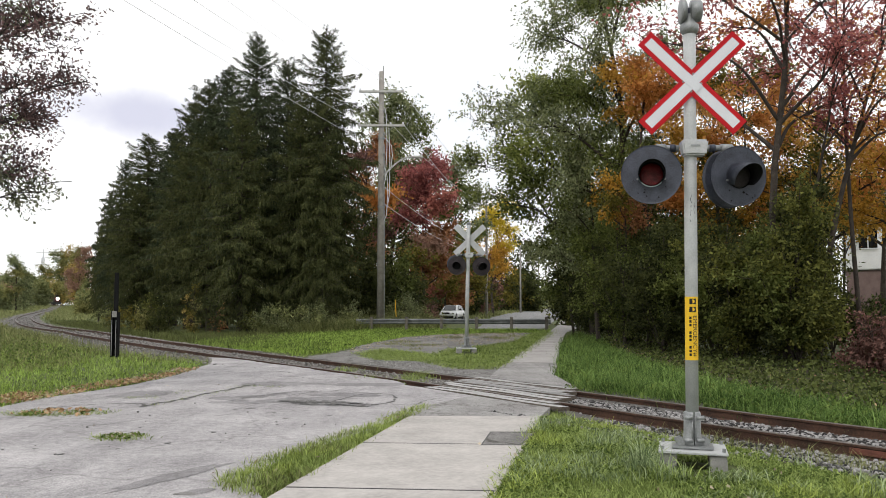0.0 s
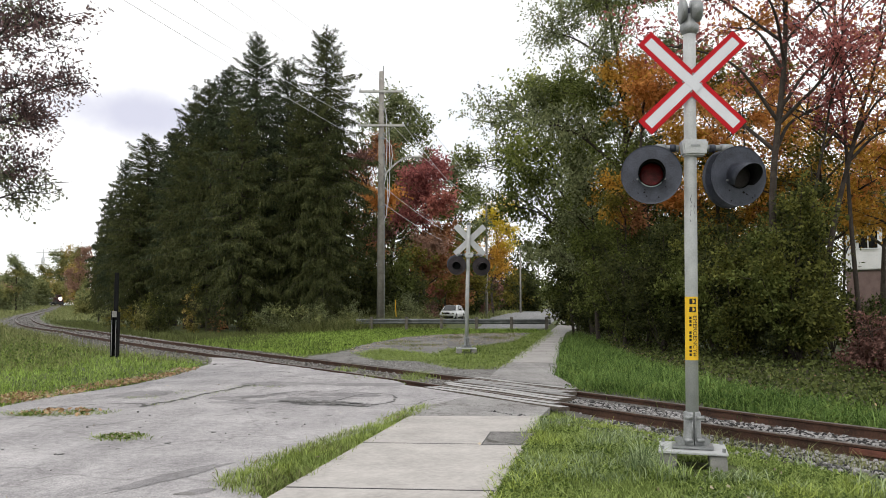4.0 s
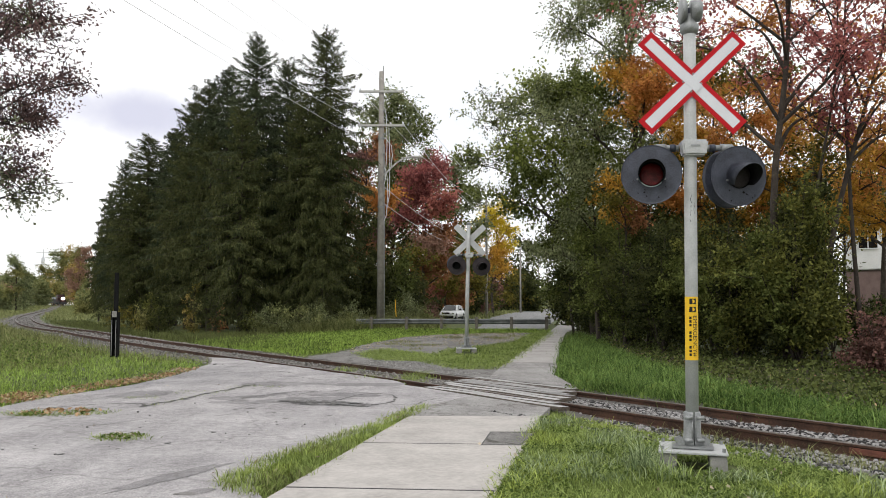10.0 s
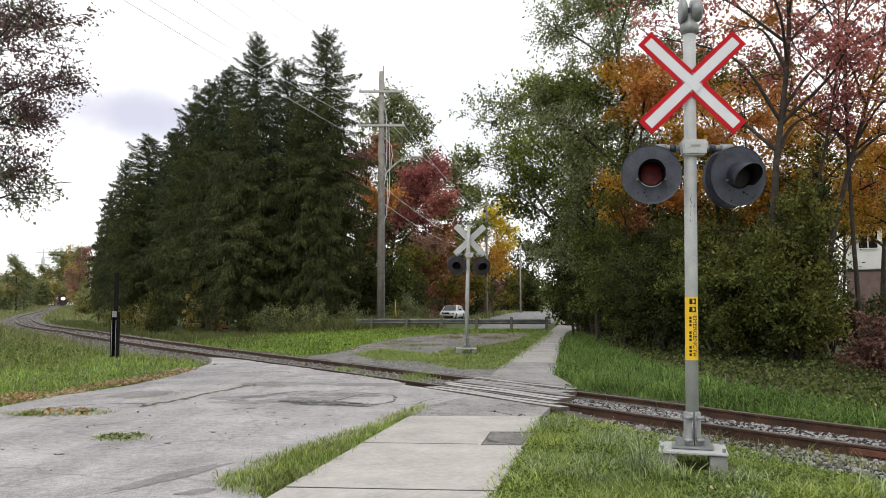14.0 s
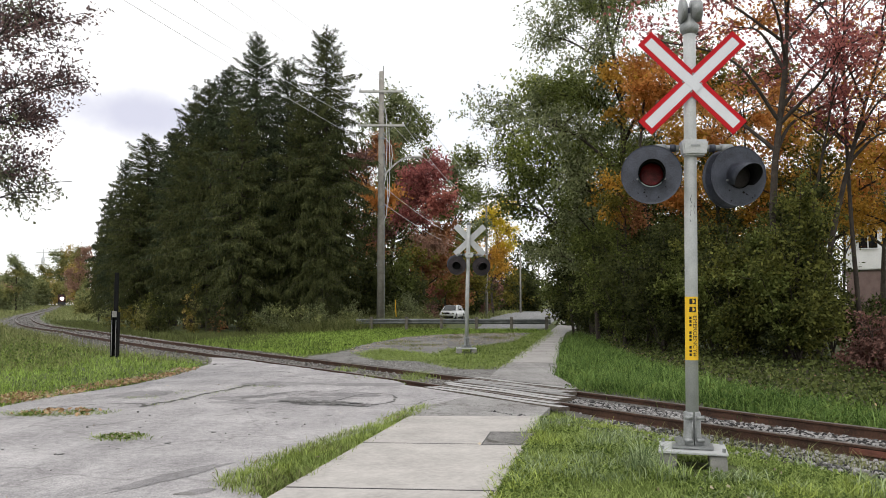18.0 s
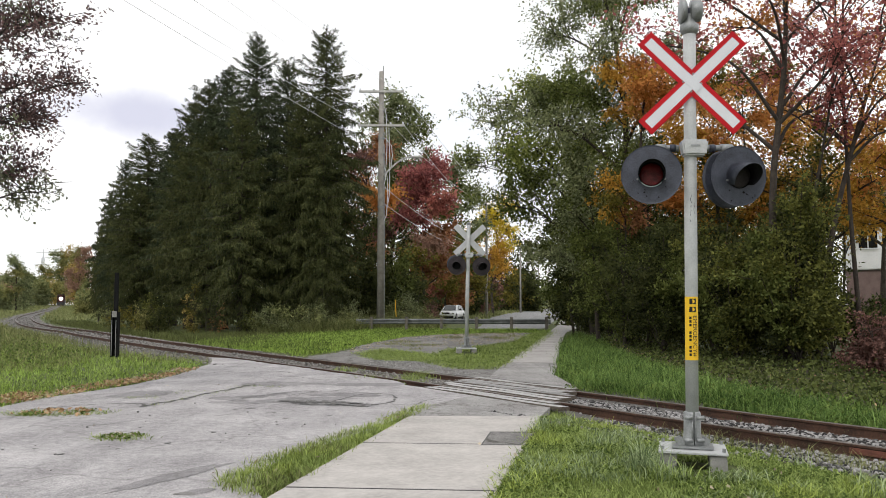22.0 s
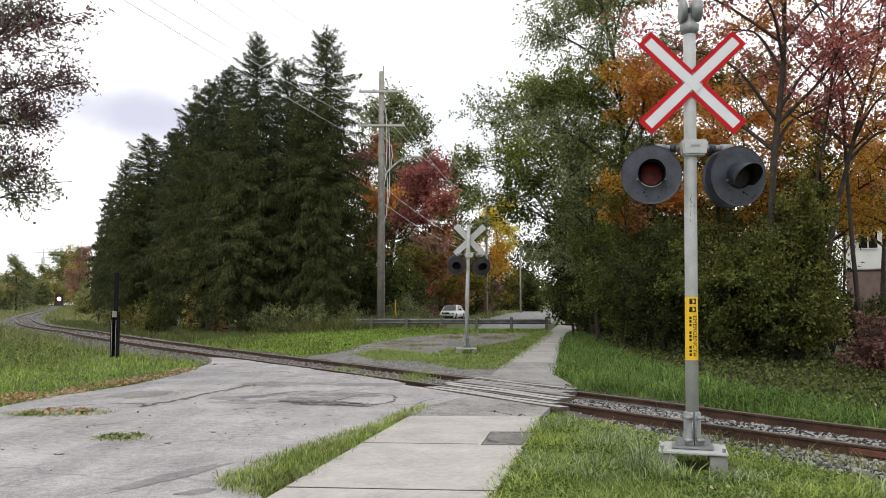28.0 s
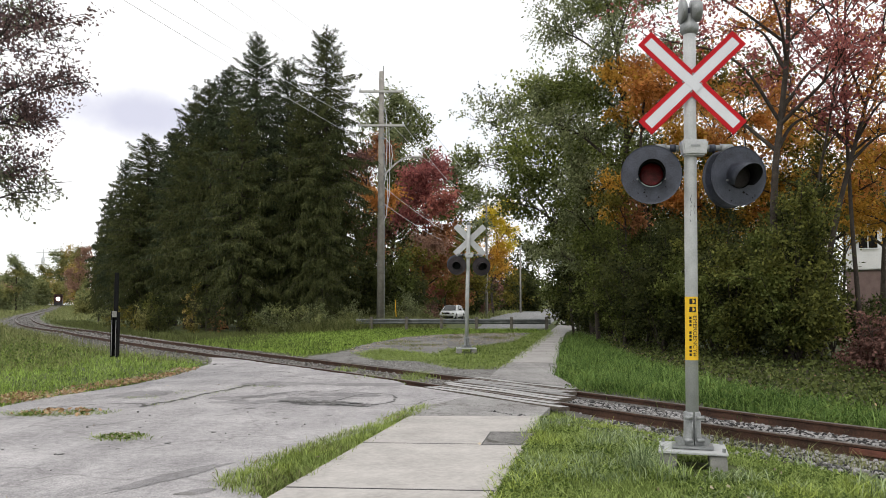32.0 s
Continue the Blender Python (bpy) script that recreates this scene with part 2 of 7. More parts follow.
L_RUSSET = leaf("russet_leaves", (0.19, 0.085, 0.042), (0.46, 0.225, 0.105))
L_RED = leaf("crimson_leaves", (0.25, 0.09, 0.075), (0.6, 0.24, 0.19), 0.5)
L_CRIMSON = leaf("deep_crimson_leaves", (0.2, 0.065, 0.066), (0.5, 0.19, 0.17), 0.45)
# pale leaf tones; the far woods wear them in place of haze
L_STRAW = leaf("straw_yellow_leaves", (0.24, 0.17, 0.05), (0.6, 0.47, 0.16), 0.5)
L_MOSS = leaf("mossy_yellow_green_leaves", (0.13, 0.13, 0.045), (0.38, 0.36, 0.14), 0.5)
L_ROSE = leaf("muted_rose_leaves", (0.24, 0.14, 0.1), (0.5, 0.32, 0.24), 0.5)
L_PURPLE = leaf("red_purple_leaves", (0.23, 0.07, 0.072), (0.6, 0.23, 0.2), 0.55)
L_YELLOW = leaf("yellow_leaves", (0.5, 0.37, 0.02), (0.85, 0.7, 0.08), 0.5)
L_OLIVE = leaf("olive_yellow_leaves", (0.07, 0.065, 0.014), (0.26, 0.22, 0.045))
L_GOLD = leaf("golden_orange_leaves", (0.37, 0.2, 0.03), (0.8, 0.5, 0.1), 0.58)
L_MAROON = leaf("maroon_leaves", (0.085, 0.058, 0.058), (0.25, 0.155, 0.145), 0.45)
L_BROWN = leaf("brown_leaves", (0.085, 0.045, 0.038), (0.24, 0.125, 0.1), 0.2)
L_TAN = leaf("dry_tan_leaves", (0.2, 0.155, 0.1), (0.6, 0.52, 0.4), 0.1)
L_DEAD = leaf("fallen_leaves", (0.24, 0.13, 0.06), (0.62, 0.43, 0.26), 0.1)
L_GRASS = leaf("grass_blades", (0.14, 0.19, 0.045), (0.4, 0.49, 0.16), 0.4, 0.6)
L_LAWN = leaf("bright_lawn_blades", (0.12, 0.185, 0.03), (0.42, 0.57, 0.13), 0.38, 0.6)
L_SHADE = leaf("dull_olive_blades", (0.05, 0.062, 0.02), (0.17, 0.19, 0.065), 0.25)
L_TURF = leaf("yellow_green_blades", (0.165, 0.21, 0.04), (0.47, 0.56, 0.15), 0.4, 0.6)
L_BLUISH = leaf("blue_green_blades", (0.13, 0.18, 0.08), (0.42, 0.5, 0.27), 0.3, 0.6)
L_LUSH = leaf("lush_grass_blades", (0.052, 0.1, 0.022), (0.225, 0.335, 0.09), 0.35, 0.6)
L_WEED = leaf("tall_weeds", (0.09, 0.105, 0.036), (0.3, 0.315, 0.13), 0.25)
L_HEDGE = leaf("olive_green_leaves", (0.042, 0.052, 0.014), (0.22, 0.225, 0.055))
L_SCRUB = leaf("scrub_leaves", (0.03, 0.042, 0.012), (0.145, 0.172, 0.05), 0.3)
L_VINE = leaf("vine_leaves", (0.055, 0.09, 0.02), (0.2, 0.27, 0.065), 0.3)

# ---- building blocks ----


def g(y):
    """Height of the ground: level to the crossing, then a gentle rise."""
    return float(np.interp(y, (-50, 18, 28, 46, 90, 180, 280, 355, 700, 3000), (0, 0, 0.05, 0.3, 0.35, 0.6, 1.3, 2.2, 3.5, 5.0)))


def gv(y):
    return np.interp(y, (-50, 18, 28, 46, 90, 180, 280, 355, 700, 3000), (0, 0, 0.05, 0.3, 0.35, 0.6, 1.3, 2.2, 3.5, 5.0))


def thing(name, at, label, category, group="", turn=0.0, kind=""):
    ob = new(name)
    ob.empty_display_size = 0.2
    ob.matrix_basis = pose(*at, 0, 0, turn)
    return tagged(ob, label, category, group, kind)


def link(name, mesh, mat, parent=None, label="", smooth=False):
    mesh.materials.clear()
    mesh.materials.append(mat)
    if smooth:
        mesh.polygons.foreach_set("use_smooth", [True] * len(mesh.polygons))
    ob = new(name, mesh)
    if parent:
        ob.parent = parent
    return tagged(ob, label)


def part(name, bm, mat, parent, label="", smooth=False):
    mesh = bpy.data.meshes.new(name)
    bm.normal_update()
    bm.to_mesh(mesh)
    bm.free()
    return link(name, mesh, mat, parent, label, smooth)


def box(size, at=(0, 0, 0), bevel=0.0, turn=(0, 0, 0), bm=None):
    """A block of that size, centred at a point, with bevelled edges."""
    own = bmesh.new()
    bmesh.ops.create_cube(own, size=1.0)
    bmesh.ops.scale(own, vec=size, verts=own.verts)
    if bevel:
        bmesh.ops.bevel(own, geom=own.edges[:], offset=bevel, segments=2, affect="EDGES")
    bmesh.ops.transform(own, matrix=pose(*at, *turn), verts=own.verts)
    return merge(bm, own)


def merge(bm, own):
    if bm is None:
        return own
    mesh = bpy.data.meshes.new("tmp")
    own.to_mesh(mesh)
    own.free()
    bm.from_mesh(mesh)
    bpy.data.meshes.remove(mesh)
    return bm


def rod(a, b, r0, r1=None, sides=12, bm=None, bevel=0.0):
    """A straight round bar from a to b."""
    a, b = Vector(a), Vector(b)
    own = bmesh.new()
    bmesh.ops.create_cone(own, cap_ends=True, segments=sides, radius1=r0, radius2=r0 if r1 is None else r1, depth=(b - a).length)
    if bevel:
        rims = [e for e in own.edges if abs(e.verts[0].co.z - e.verts[1].co.z) < 1e-6]
        bmesh.ops.bevel(own, geom=rims, offset=bevel, segments=2, affect="EDGES")
    turn = (b - a).to_track_quat("Z", "Y").to_matrix().to_4x4()
    bmesh.ops.transform(own, matrix=Matrix.Translation((a + b) / 2) @ turn, verts=own.verts)
    return merge(bm, own)


def lathe(rings, sides=24, m=None, bm=None, closed=True):
    """A turned body about z from (radius, height) rings."""
    own = bmesh.new()
    rows = []
    for r, z in rings:
        rows.append([own.verts.new((r * math.cos(2 * math.pi * i / sides), r * math.sin(2 * math.pi * i / sides), z)) for i in range(sides)])
    for a, b in zip(rows[:-1], rows[1:]):
        for i in range(sides):
            own.faces.new((a[i], a[(i + 1) % sides], b[(i + 1) % sides], b[i]))
    if closed:
        own.faces.new(rows[0][::-1])
        own.faces.new(rows[-1])
    if m is not None:
        bmesh.ops.transform(own, matrix=m, verts=own.verts)
    return merge(bm, own)


def sweep(points, profile, closed=True, bm=None, up=Vector((0, 0, 1))):
    """A profile of (across, up) points drawn along a line of points, kept upright."""
    own = bmesh.new()
    pts = [Vector(p) for p in points]
    rows = []
    for i, p in enumerate(pts):
        d = (pts[min(i + 1, len(pts) - 1)] - pts[max(i - 1, 0)]).normalized()
        side = d.cross(up).normalized()
        rise = side.cross(d)
        rows.append([own.verts.new(p + side * u + rise * v) for u, v in profile])
    k = len(profile)
    for a, b in zip(rows[:-1], rows[1:]):
        for i in range(k if closed else k - 1):
            own.faces.new((a[i], a[(i + 1) % k], b[(i + 1) % k], b[i]))
    if closed:
        own.faces.new(rows[0][::-1])
        own.faces.new(rows[-1])
    bmesh.ops.recalc_face_normals(own, faces=own.faces)
    return merge(bm, own)


def sheet(outline, lift, depth=0.0):
    """A patch of ground covering: the outline laid on the ground, lifted, with a skirt."""
    bm = bmesh.new()
    vs = [bm.verts.new((x, y, 0)) for x, y in outline]
    bm.faces.new(vs)
    for knot in (18, 28, 46, 90, 180, 280, 355):
        bmesh.ops.bisect_plane(bm, geom=bm.verts[:] + bm.edges[:] + bm.faces[:], plane_co=(0, knot, 0), plane_no=(0, 1, 0))
    bmesh.ops.triangulate(bm, faces=bm.faces[:])
    if depth:
        bmesh.ops.recalc_face_normals(bm, faces=bm.faces)
        got = bmesh.ops.extrude_face_region(bm, geom=bm.faces[:])
        for v in got["geom"]:
            if isinstance(v, bmesh.types.BMVert):
                v.co.z += depth
    low = -depth if depth else 0.0
    for v in bm.verts:
        v.co.z += g(v.co.y) + lift + low
    bmesh.ops.recalc_face_normals(bm, faces=bm.faces)
    if not depth and bm.faces and sum(f.normal.z for f in bm.faces) < 0:
        bmesh.ops.reverse_faces(bm, faces=bm.faces)
    return bm


def np_mesh(name, verts, quads):
    mesh = bpy.data.meshes.new(name)
    verts, quads = np.asarray(verts, dtype=np.float32), np.asarray(quads, dtype=np.int32)
    k = quads.shape[1]
    mesh.vertices.add(len(verts))
    mesh.vertices.foreach_set("co", verts.ravel())
    mesh.loops.add(quads.size)
    mesh.loops.foreach_set("vertex_index", quads.ravel())
    mesh.polygons.add(len(quads))
    mesh.polygons.foreach_set("loop_start", np.arange(0, quads.size, k, dtype=np.int32))
    mesh.polygons.foreach_set("loop_total", np.full(len(quads), k, dtype=np.int32))
    mesh.update(calc_edges=True)
    return mesh


def unit(v):
    return v / np.maximum(np.linalg.norm(v, axis=1, keepdims=True), 1e-9)


def leaf_quads(centres, axis, length, width, rng, droop=0.0, flat=0.0):
    """One folded leaf at each centre, pointing along axis."""
    n = len(centres)
    axis = unit(axis)
    side = unit(np.cross(axis, rng.normal(size=(n, 3)) * (1 - flat) + np.array([0, 0, 2.0 * flat])))
    L = (length * rng.uniform(0.6, 1.3, n))[:, None]
    W = (width * rng.uniform(0.6, 1.3, n))[:, None]
    nrm = np.cross(axis, side)
    a = centres - axis * L * 0.5
    c = centres + axis * L * 0.5
    c[:, 2] -= droop * L[:, 0]
    b = centres + side * W * 0.5 + nrm * W * 0.18
    d = centres - side * W * 0.5 + nrm * W * 0.18
    verts = np.stack([a, b, c, d], 1).reshape(-1, 3)
    return verts, np.arange(4 * n).reshape(n, 4)


def tube(points, radii, sides=6):
    """Vertices and quads of a tapered limb along points."""
    pts = np.asarray(points, dtype=float)
    d = np.gradient(pts, axis=0)
    d = unit(d)
    ref = np.array([0.3, 0.9, 0.1])
    u = unit(np.cross(d, ref))
    v = np.cross(d, u)
    ang = np.linspace(0, 2 * np.pi, sides, endpoint=False)
    ring = np.cos(ang)[None, :, None] * u[:, None, :] + np.sin(ang)[None, :, None] * v[:, None, :]
    verts = (pts[:, None, :] + ring * np.asarray(radii)[:, None, None]).reshape(-1, 3)
    q = []
    for i in range(len(pts) - 1):
        for k in range(sides):
            k2 = (k + 1) % sides
            q.append((i * sides + k, i * sides + k2, (i + 1) * sides + k2, (i + 1) * sides + k))
    return verts, np.array(q)


def join(pieces):
    vs, qs, at = [], [], 0
    for v, q in pieces:
        vs.append(v)
        qs.append(q + at)
        at += len(v)
    return np.concatenate(vs), np.concatenate(qs)


SWAY = []  # (object, pivot, degrees, phase) of what the wind moves

# ---- the railway's line, and the ground ----


def spline(points, per=12):
    """A smooth line through points."""
    p = np.asarray(points, dtype=float)
    p = np.concatenate([[2 * p[0] - p[1]], p, [2 * p[-1] - p[-2]]])
    out = []
    for i in range(1, len(p) - 2):
        for t in np.linspace(0, 1, per, endpoint=False):
            a, b, c, d = p[i - 1], p[i], p[i + 1], p[i + 2]
            out.append(0.5 * (2 * b + (c - a) * t + (2 * a - 5 * b + 4 * c - d) * t * t + (3 * b - a - 3 * c + d) * t ** 3))
    out.append(p[-2])
    return np.array(out)


GAUGE = 1.435
near_rail = spline([(20.4, -12.0), (12.8, -0.6), (8.0, 6.0), (5.17, 9.9), (3.7, 12.0), (2.0, 14.7), (0.04, 17.7), (-2.63, 21.5), (-7.38, 28.0), (-11.95, 34.0), (-17.76, 42.0),
                    (-20.6, 46.3), (-28.9, 59.0), (-39.7, 79.0), (-54.7, 110.0), (-74.2, 154.0), (-99.2, 212.0), (-143.7, 315.0), (-157.9, 350.0), (-163.6, 361.0), (-172.6, 370.5),
                    (-182.5, 378.0), (-193.5, 384.5), (-213.0, 393.0), (-240.0, 402.0), (-300.0, 420.0)])


def offset_line(line, by):
    d = unit(np.gradient(line, axis=0))
    return line + by * np.stack([d[:, 1], -d[:, 0]], 1)


track_mid = offset_line(near_rail, GAUGE / 2 + 0.035)


def dip(x, y):
    """How far the ballast lies below the road along the track."""
    along = np.clip((14.6 - y) / 0.8, 0, 1) + 0.7 * np.clip((y - 18.2) / 1.5, 0, 1) * np.clip((34 - y) / 4, 0, 1)
    gap = np.abs(x - np.interp(y, track_mid[:, 1], track_mid[:, 0])) * 0.83
    return np.maximum(0.15 * along * np.clip((2.3 - gap) / 0.7, 0, 1), 0.13 * np.clip((1.25 - gap) / 0.25, 0, 1) * np.clip((y - 13) / 1.0, 0, 1) * np.clip((20 - y) / 1.0, 0, 1))


def ground_z(x, y):
    fall = np.clip((y - 23.0) / 8.0, 0, 1) * np.clip((-4.5 - x) / 3.0, 0, 1)
    return gv(y) - np.maximum(dip(x, y), 0.12 * fall)


def make_ground():
    """One sheet to the horizon: fine near the crossing, coarse far off."""
    xs = np.concatenate([-np.geomspace(3000, 14.5, 34), np.arange(-14, 14.01, 0.3), np.geomspace(14.5, 3000, 34)])
    ys = np.concatenate([[-400, -150, -60, -50, -20], np.arange(-8, 33, 0.3), [33.5, 36, 40, 46, 55, 65, 78, 90, 110, 140, 180, 230, 280, 315, 355, 420, 520, 700, 1000, 1500, 3000, 4500]])
    ys = np.unique(np.concatenate([ys, [18, 28]]))
    X, Y = np.meshgrid(xs, ys)
    wob = np.array([noise.noise((x * 0.6, y * 0.6, 0)) for x, y in zip(X.ravel(), Y.ravel())]).reshape(X.shape)
    Z = ground_z(X, Y) - 0.02 + np.where((np.abs(X) < 14) & (Y < 33), 0.015, 0.0) * wob
    n, k = X.shape
    idx = np.arange(n * k).reshape(n, k)
    quads = np.stack([idx[:-1, :-1], idx[:-1, 1:], idx[1:, 1:], idx[1:, :-1]], -1).reshape(-1, 4)
    ob = link("ground", np_mesh("ground", np.stack([X, Y, Z], -1).reshape(-1, 3), quads), M_SOIL, smooth=True)
    tagged(ob, "green turf and dark soil reaching to the horizon", "ground", kind="structure")


make_ground()


def beside(off, y0, y1, n=6):
    """Points along the track at that offset, from y0 to y1."""
    o = offset_line(track_mid, off)
    return [(float(np.interp(y, o[:, 1], o[:, 0])), float(y)) for y in np.linspace(y0, y1, n)]



def ragged(poly, amp, seed, step=0.35):
    """The outline broken into short uneven pieces."""
    rng = np.random.default_rng(seed)
    out = []
    for a, b in zip(poly, poly[1:] + poly[:1]):
        n = max(1, int(math.dist(a, b) / step)) if abs(a[1]) < 60 and abs(b[1]) < 60 else 1
        for i in range(n):
            t = i / n
            x, y = a[0] + (b[0] - a[0]) * t, a[1] + (b[1] - a[1]) * t
            k = amp * (1.6 * noise.noise((x * 1.3, y * 1.3, seed)) + rng.normal(0, 0.35))
            out.append((x + k, y + 0.5 * k))
    return out


NEAR_ROAD = [(-8.2, -30), (-7.5, 5), (-7.3, 11), (-7.24, 14), (-7.26, 15.18), (-6.98, 16.15), (-6.66, 17.26), (-6.37, 19.89), (-6.4, 22.04), (-6.69, 24.7), (-7.3, 26.9),
             *beside(-1.02, 26.4, 18.6), *beside(-1.34, 17.9, 15.75), (-0.12, 14.4), (-0.95, 11.6), (-1.4, 10.3), (-1.72, 9.6), (-1.8, 8.0), (-1.5, 7.4), (-2.3, 3), (-3.4, -30)]
tagged(part("road", sheet(ragged(NEAR_ROAD, 0.06, 3), 0.012, 0.12), M_ASPHALT, None), "pale worn cracked asphalt of a closed road", "road", kind="structure")
APRON = [(-0.53, 12.78), (1.45, 12.78), *beside(-1.4, 13.9, 15.75), (-0.18, 14.4), (-0.36, 13.6)]
tagged(part("road_apron", sheet(APRON, 0.016, 0.16), M_APRON, None), "gravelly asphalt patch between footpath and rails", "pavement", kind="structure")
STUB = [(-4.2, 26.6), (-4.4, 27.3), (-3.56, 29.2), (-3.04, 34.2), (-1.7, 40.0), (0.46, 43.0), (4.0, 44.4), (5.1, 43.4), (3.9, 36.5), (1.95, 26), (1.2, 21.0), (1.08, 19.7), *beside(0.95, 19.2, 26.0)]
tagged(part("road_stub", sheet(ragged(STUB, 0.14, 4), 0.012, 0.12), M_ASPHALT_OLD, None), "broken weedy asphalt of the closed road past the rails", "road", kind="structure")
STREET = [(2.0, 51.0), (2.4, 56), (5.6, 98), (10.2, 136), (17.6, 190), (25, 226), (33, 261), (52, 330), (66, 330), (47, 275), (35, 226), (20.5, 136), (14.2, 100), (10.4, 79), (7.0, 57), (6.0, 51)]
tagged(part("street", sheet(STREET, 0.03), M_STREET, None), "pale grey asphalt street climbing away", "road", kind="structure")



def crack(points, width, seed):
    """A ragged open crack in the road along points."""
    rng = np.random.default_rng(seed)
    line = spline(points, 9)
    d = unit(np.gradient(line, axis=0))
    nrm = np.stack([-d[:, 1], d[:, 0]], 1)
    line = line + nrm * rng.normal(0, width * 0.6, (len(line), 1))
    w = width * rng.uniform(0.15, 1.0, (len(line), 1))
    w[0] = w[-1] = 0.004
    a, b = line + nrm * w, line - nrm * w
    v = np.concatenate([a, b])
    v = np.concatenate([v, gv(v[:, 1])[:, None] + 0.0175], 1)
    n = len(line)
    i = np.arange(n - 1)
    return v, np.stack([i, i + n, i + n + 1, i + 1], 1)


def stain(x, y, rx, ry, seed, lift=0.016, turn=0.0):
    """A ragged dark patch of broken or tarred surface."""
    rng = np.random.default_rng(seed)
    k = 36 if rx > 0.25 else 11
    a = np.linspace(0, 6.2832, k, endpoint=False)
    r = 1 + 0.5 * np.array([noise.noise((2 * math.cos(t), 2 * math.sin(t), seed)) for t in a]) + rng.normal(0, 0.07 if k > 20 else 0.25, k)
    c, s_ = math.cos(radians(turn)), math.sin(radians(turn))
    return sheet([(x + q * (rx * math.cos(t) * c - ry * math.sin(t) * s_), y + q * (rx * math.cos(t) * s_ + ry * math.sin(t) * c)) for t, q in zip(a, r)], lift)


CRACKS = ([(-4.95, 14.0), (-4.75, 14.8), (-4.5, 15.9), (-4.25, 16.9), (-4.0, 18.0)], 0.085), ([(-6.6, 13.6), (-5.9, 14.3), (-5.2, 14.5), (-4.9, 14.2)], 0.03), (
    [(-1.95, 14.6), (-1.75, 15.3), (-1.5, 16.0), (-1.15, 16.1), (-0.9, 15.7), (-0.85, 15.0), (-0.95, 14.6), (-1.2, 14.2)], 0.035), ([(-2.9, 14.85), (-2.4, 14.7), (-2.0, 14.5), (-1.6, 14.2), (-1.2, 14.05)], 0.045), (
    [(-3.6, 15.2), (-3.2, 16.0), (-2.7, 16.6), (-2.3, 16.4), (-1.9, 17.1)], 0.022), ([(-2.9, 15.7), (-2.5, 16.3), (-1.9, 16.4)], 0.02), ([(-0.9, 14.4), (-0.5, 14.3), (-0.3, 14.9), (0.0, 15.4)], 0.018), (
    [(-5.2, 11.7), (-4.7, 11.9), (-4.3, 12.6)], 0.015), ([(-4.6, 19.5), (-3.6, 19.9), (-2.9, 19.3)], 0.03), ([(-5.6, 21.5), (-4.9, 21.0), (-4.2, 21.4), (-3.6, 20.8)], 0.03)
cv, cq = join([crack(p, w, i) for i, (p, w) in enumerate(CRACKS)])
road = bpy.data.objects["road"]
tagged(link("cracks", np_mesh("cracks", cv, cq), M_TAR, road, "dark open cracks in the road"), kind="stuff")
rngp = np.random.default_rng(15)
for i in range(90):
    t = rngp.uniform(0, 1)
    x, y = -2.85 + 1.6 * t + rngp.normal(0, 0.08), 14.8 - 0.62 * t + rngp.normal(0, 0.17) * (0.35 + 1.2 * t * (1 - t) * 2)
    r = rngp.uniform(0.015, 0.065)
    part("broken_patch", stain(x, y, r * rngp.uniform(0.9, 1.9), r, 150 + i, 0.0165 + 0.00015 * i), M_TAR if i % 3 else M_ASPHALT_OLD, road, "dark broken patch")
for i, (x, y, rx, ry) in enumerate(((-3.55, 15.4, 0.12, 0.08), (-3.1, 13.8, 0.1, 0.07), (-2.25, 7.55, 0.1, 0.06), (-2.3, 12.6, 0.05, 0.05))):
    part("broken_patch", stain(x, y, rx, ry, 50 + i), M_ASPHALT_OLD, road, "dark broken patch")
for i, (x, y, rx, ry) in enumerate(((-3.4, 18.2, 0.9, 0.5), (-1.6, 18.0, 0.8, 0.35), (-5.6, 16.0, 0.5, 0.7))):
    part("worn_patch", stain(x, y, rx, ry, 70 + i, 0.0136 + 0.0003 * i), M_ASPHALT_SOFT, road, "darker worn patch")

for i in range(20):
    x, y = rngp.uniform(-4.0, -1.1), rngp.uniform(14.3, 16.2)
    part("worn_patch", stain(x, y, rngp.uniform(0.15, 0.5), rngp.uniform(0.1, 0.34), 400 + i, 0.0138 + 0.00012 * i, rngp.uniform(-30, 30)), M_ASPHALT_WORN if i % 3 == 0 else M_ASPHALT_SOFT, road, "darker worn patch")
part("worn_patch", stain(-2.62, 8.3, 0.72, 0.13, 81, 0.0155, 63), M_ASPHALT_SOFT, road, "long dark oil streak")
part("worn_patch", stain(-2.2, 7.62, 0.15, 0.1, 82, 0.0155, 40), M_ASPHALT_SOFT, road, "dark worn spot")
for i, (x, y) in enumerate(((-5.6, 9.7), (-4.7, 9.9), (-4.25, 9.55), (-3.75, 9.9), (-4.1, 11.6), (-3.0, 11.2), (-5.2, 8.6), (-4.3, 8.3), (-3.3, 10.3), (-2.3, 11.9), (-2.6, 13.2), (-3.3, 13.6), (-1.7, 12.9))):
    part("broken_patch", stain(x, y, 0.045, 0.025, 300 + i, 0.0185, 30 * i), M_TAR, road, "dark broken patch")

# footpath: concrete slabs with open joints
footpath = thing("footpath", (0, 0, 0), "pale concrete footpath of large slabs", "pavement", kind="structure")


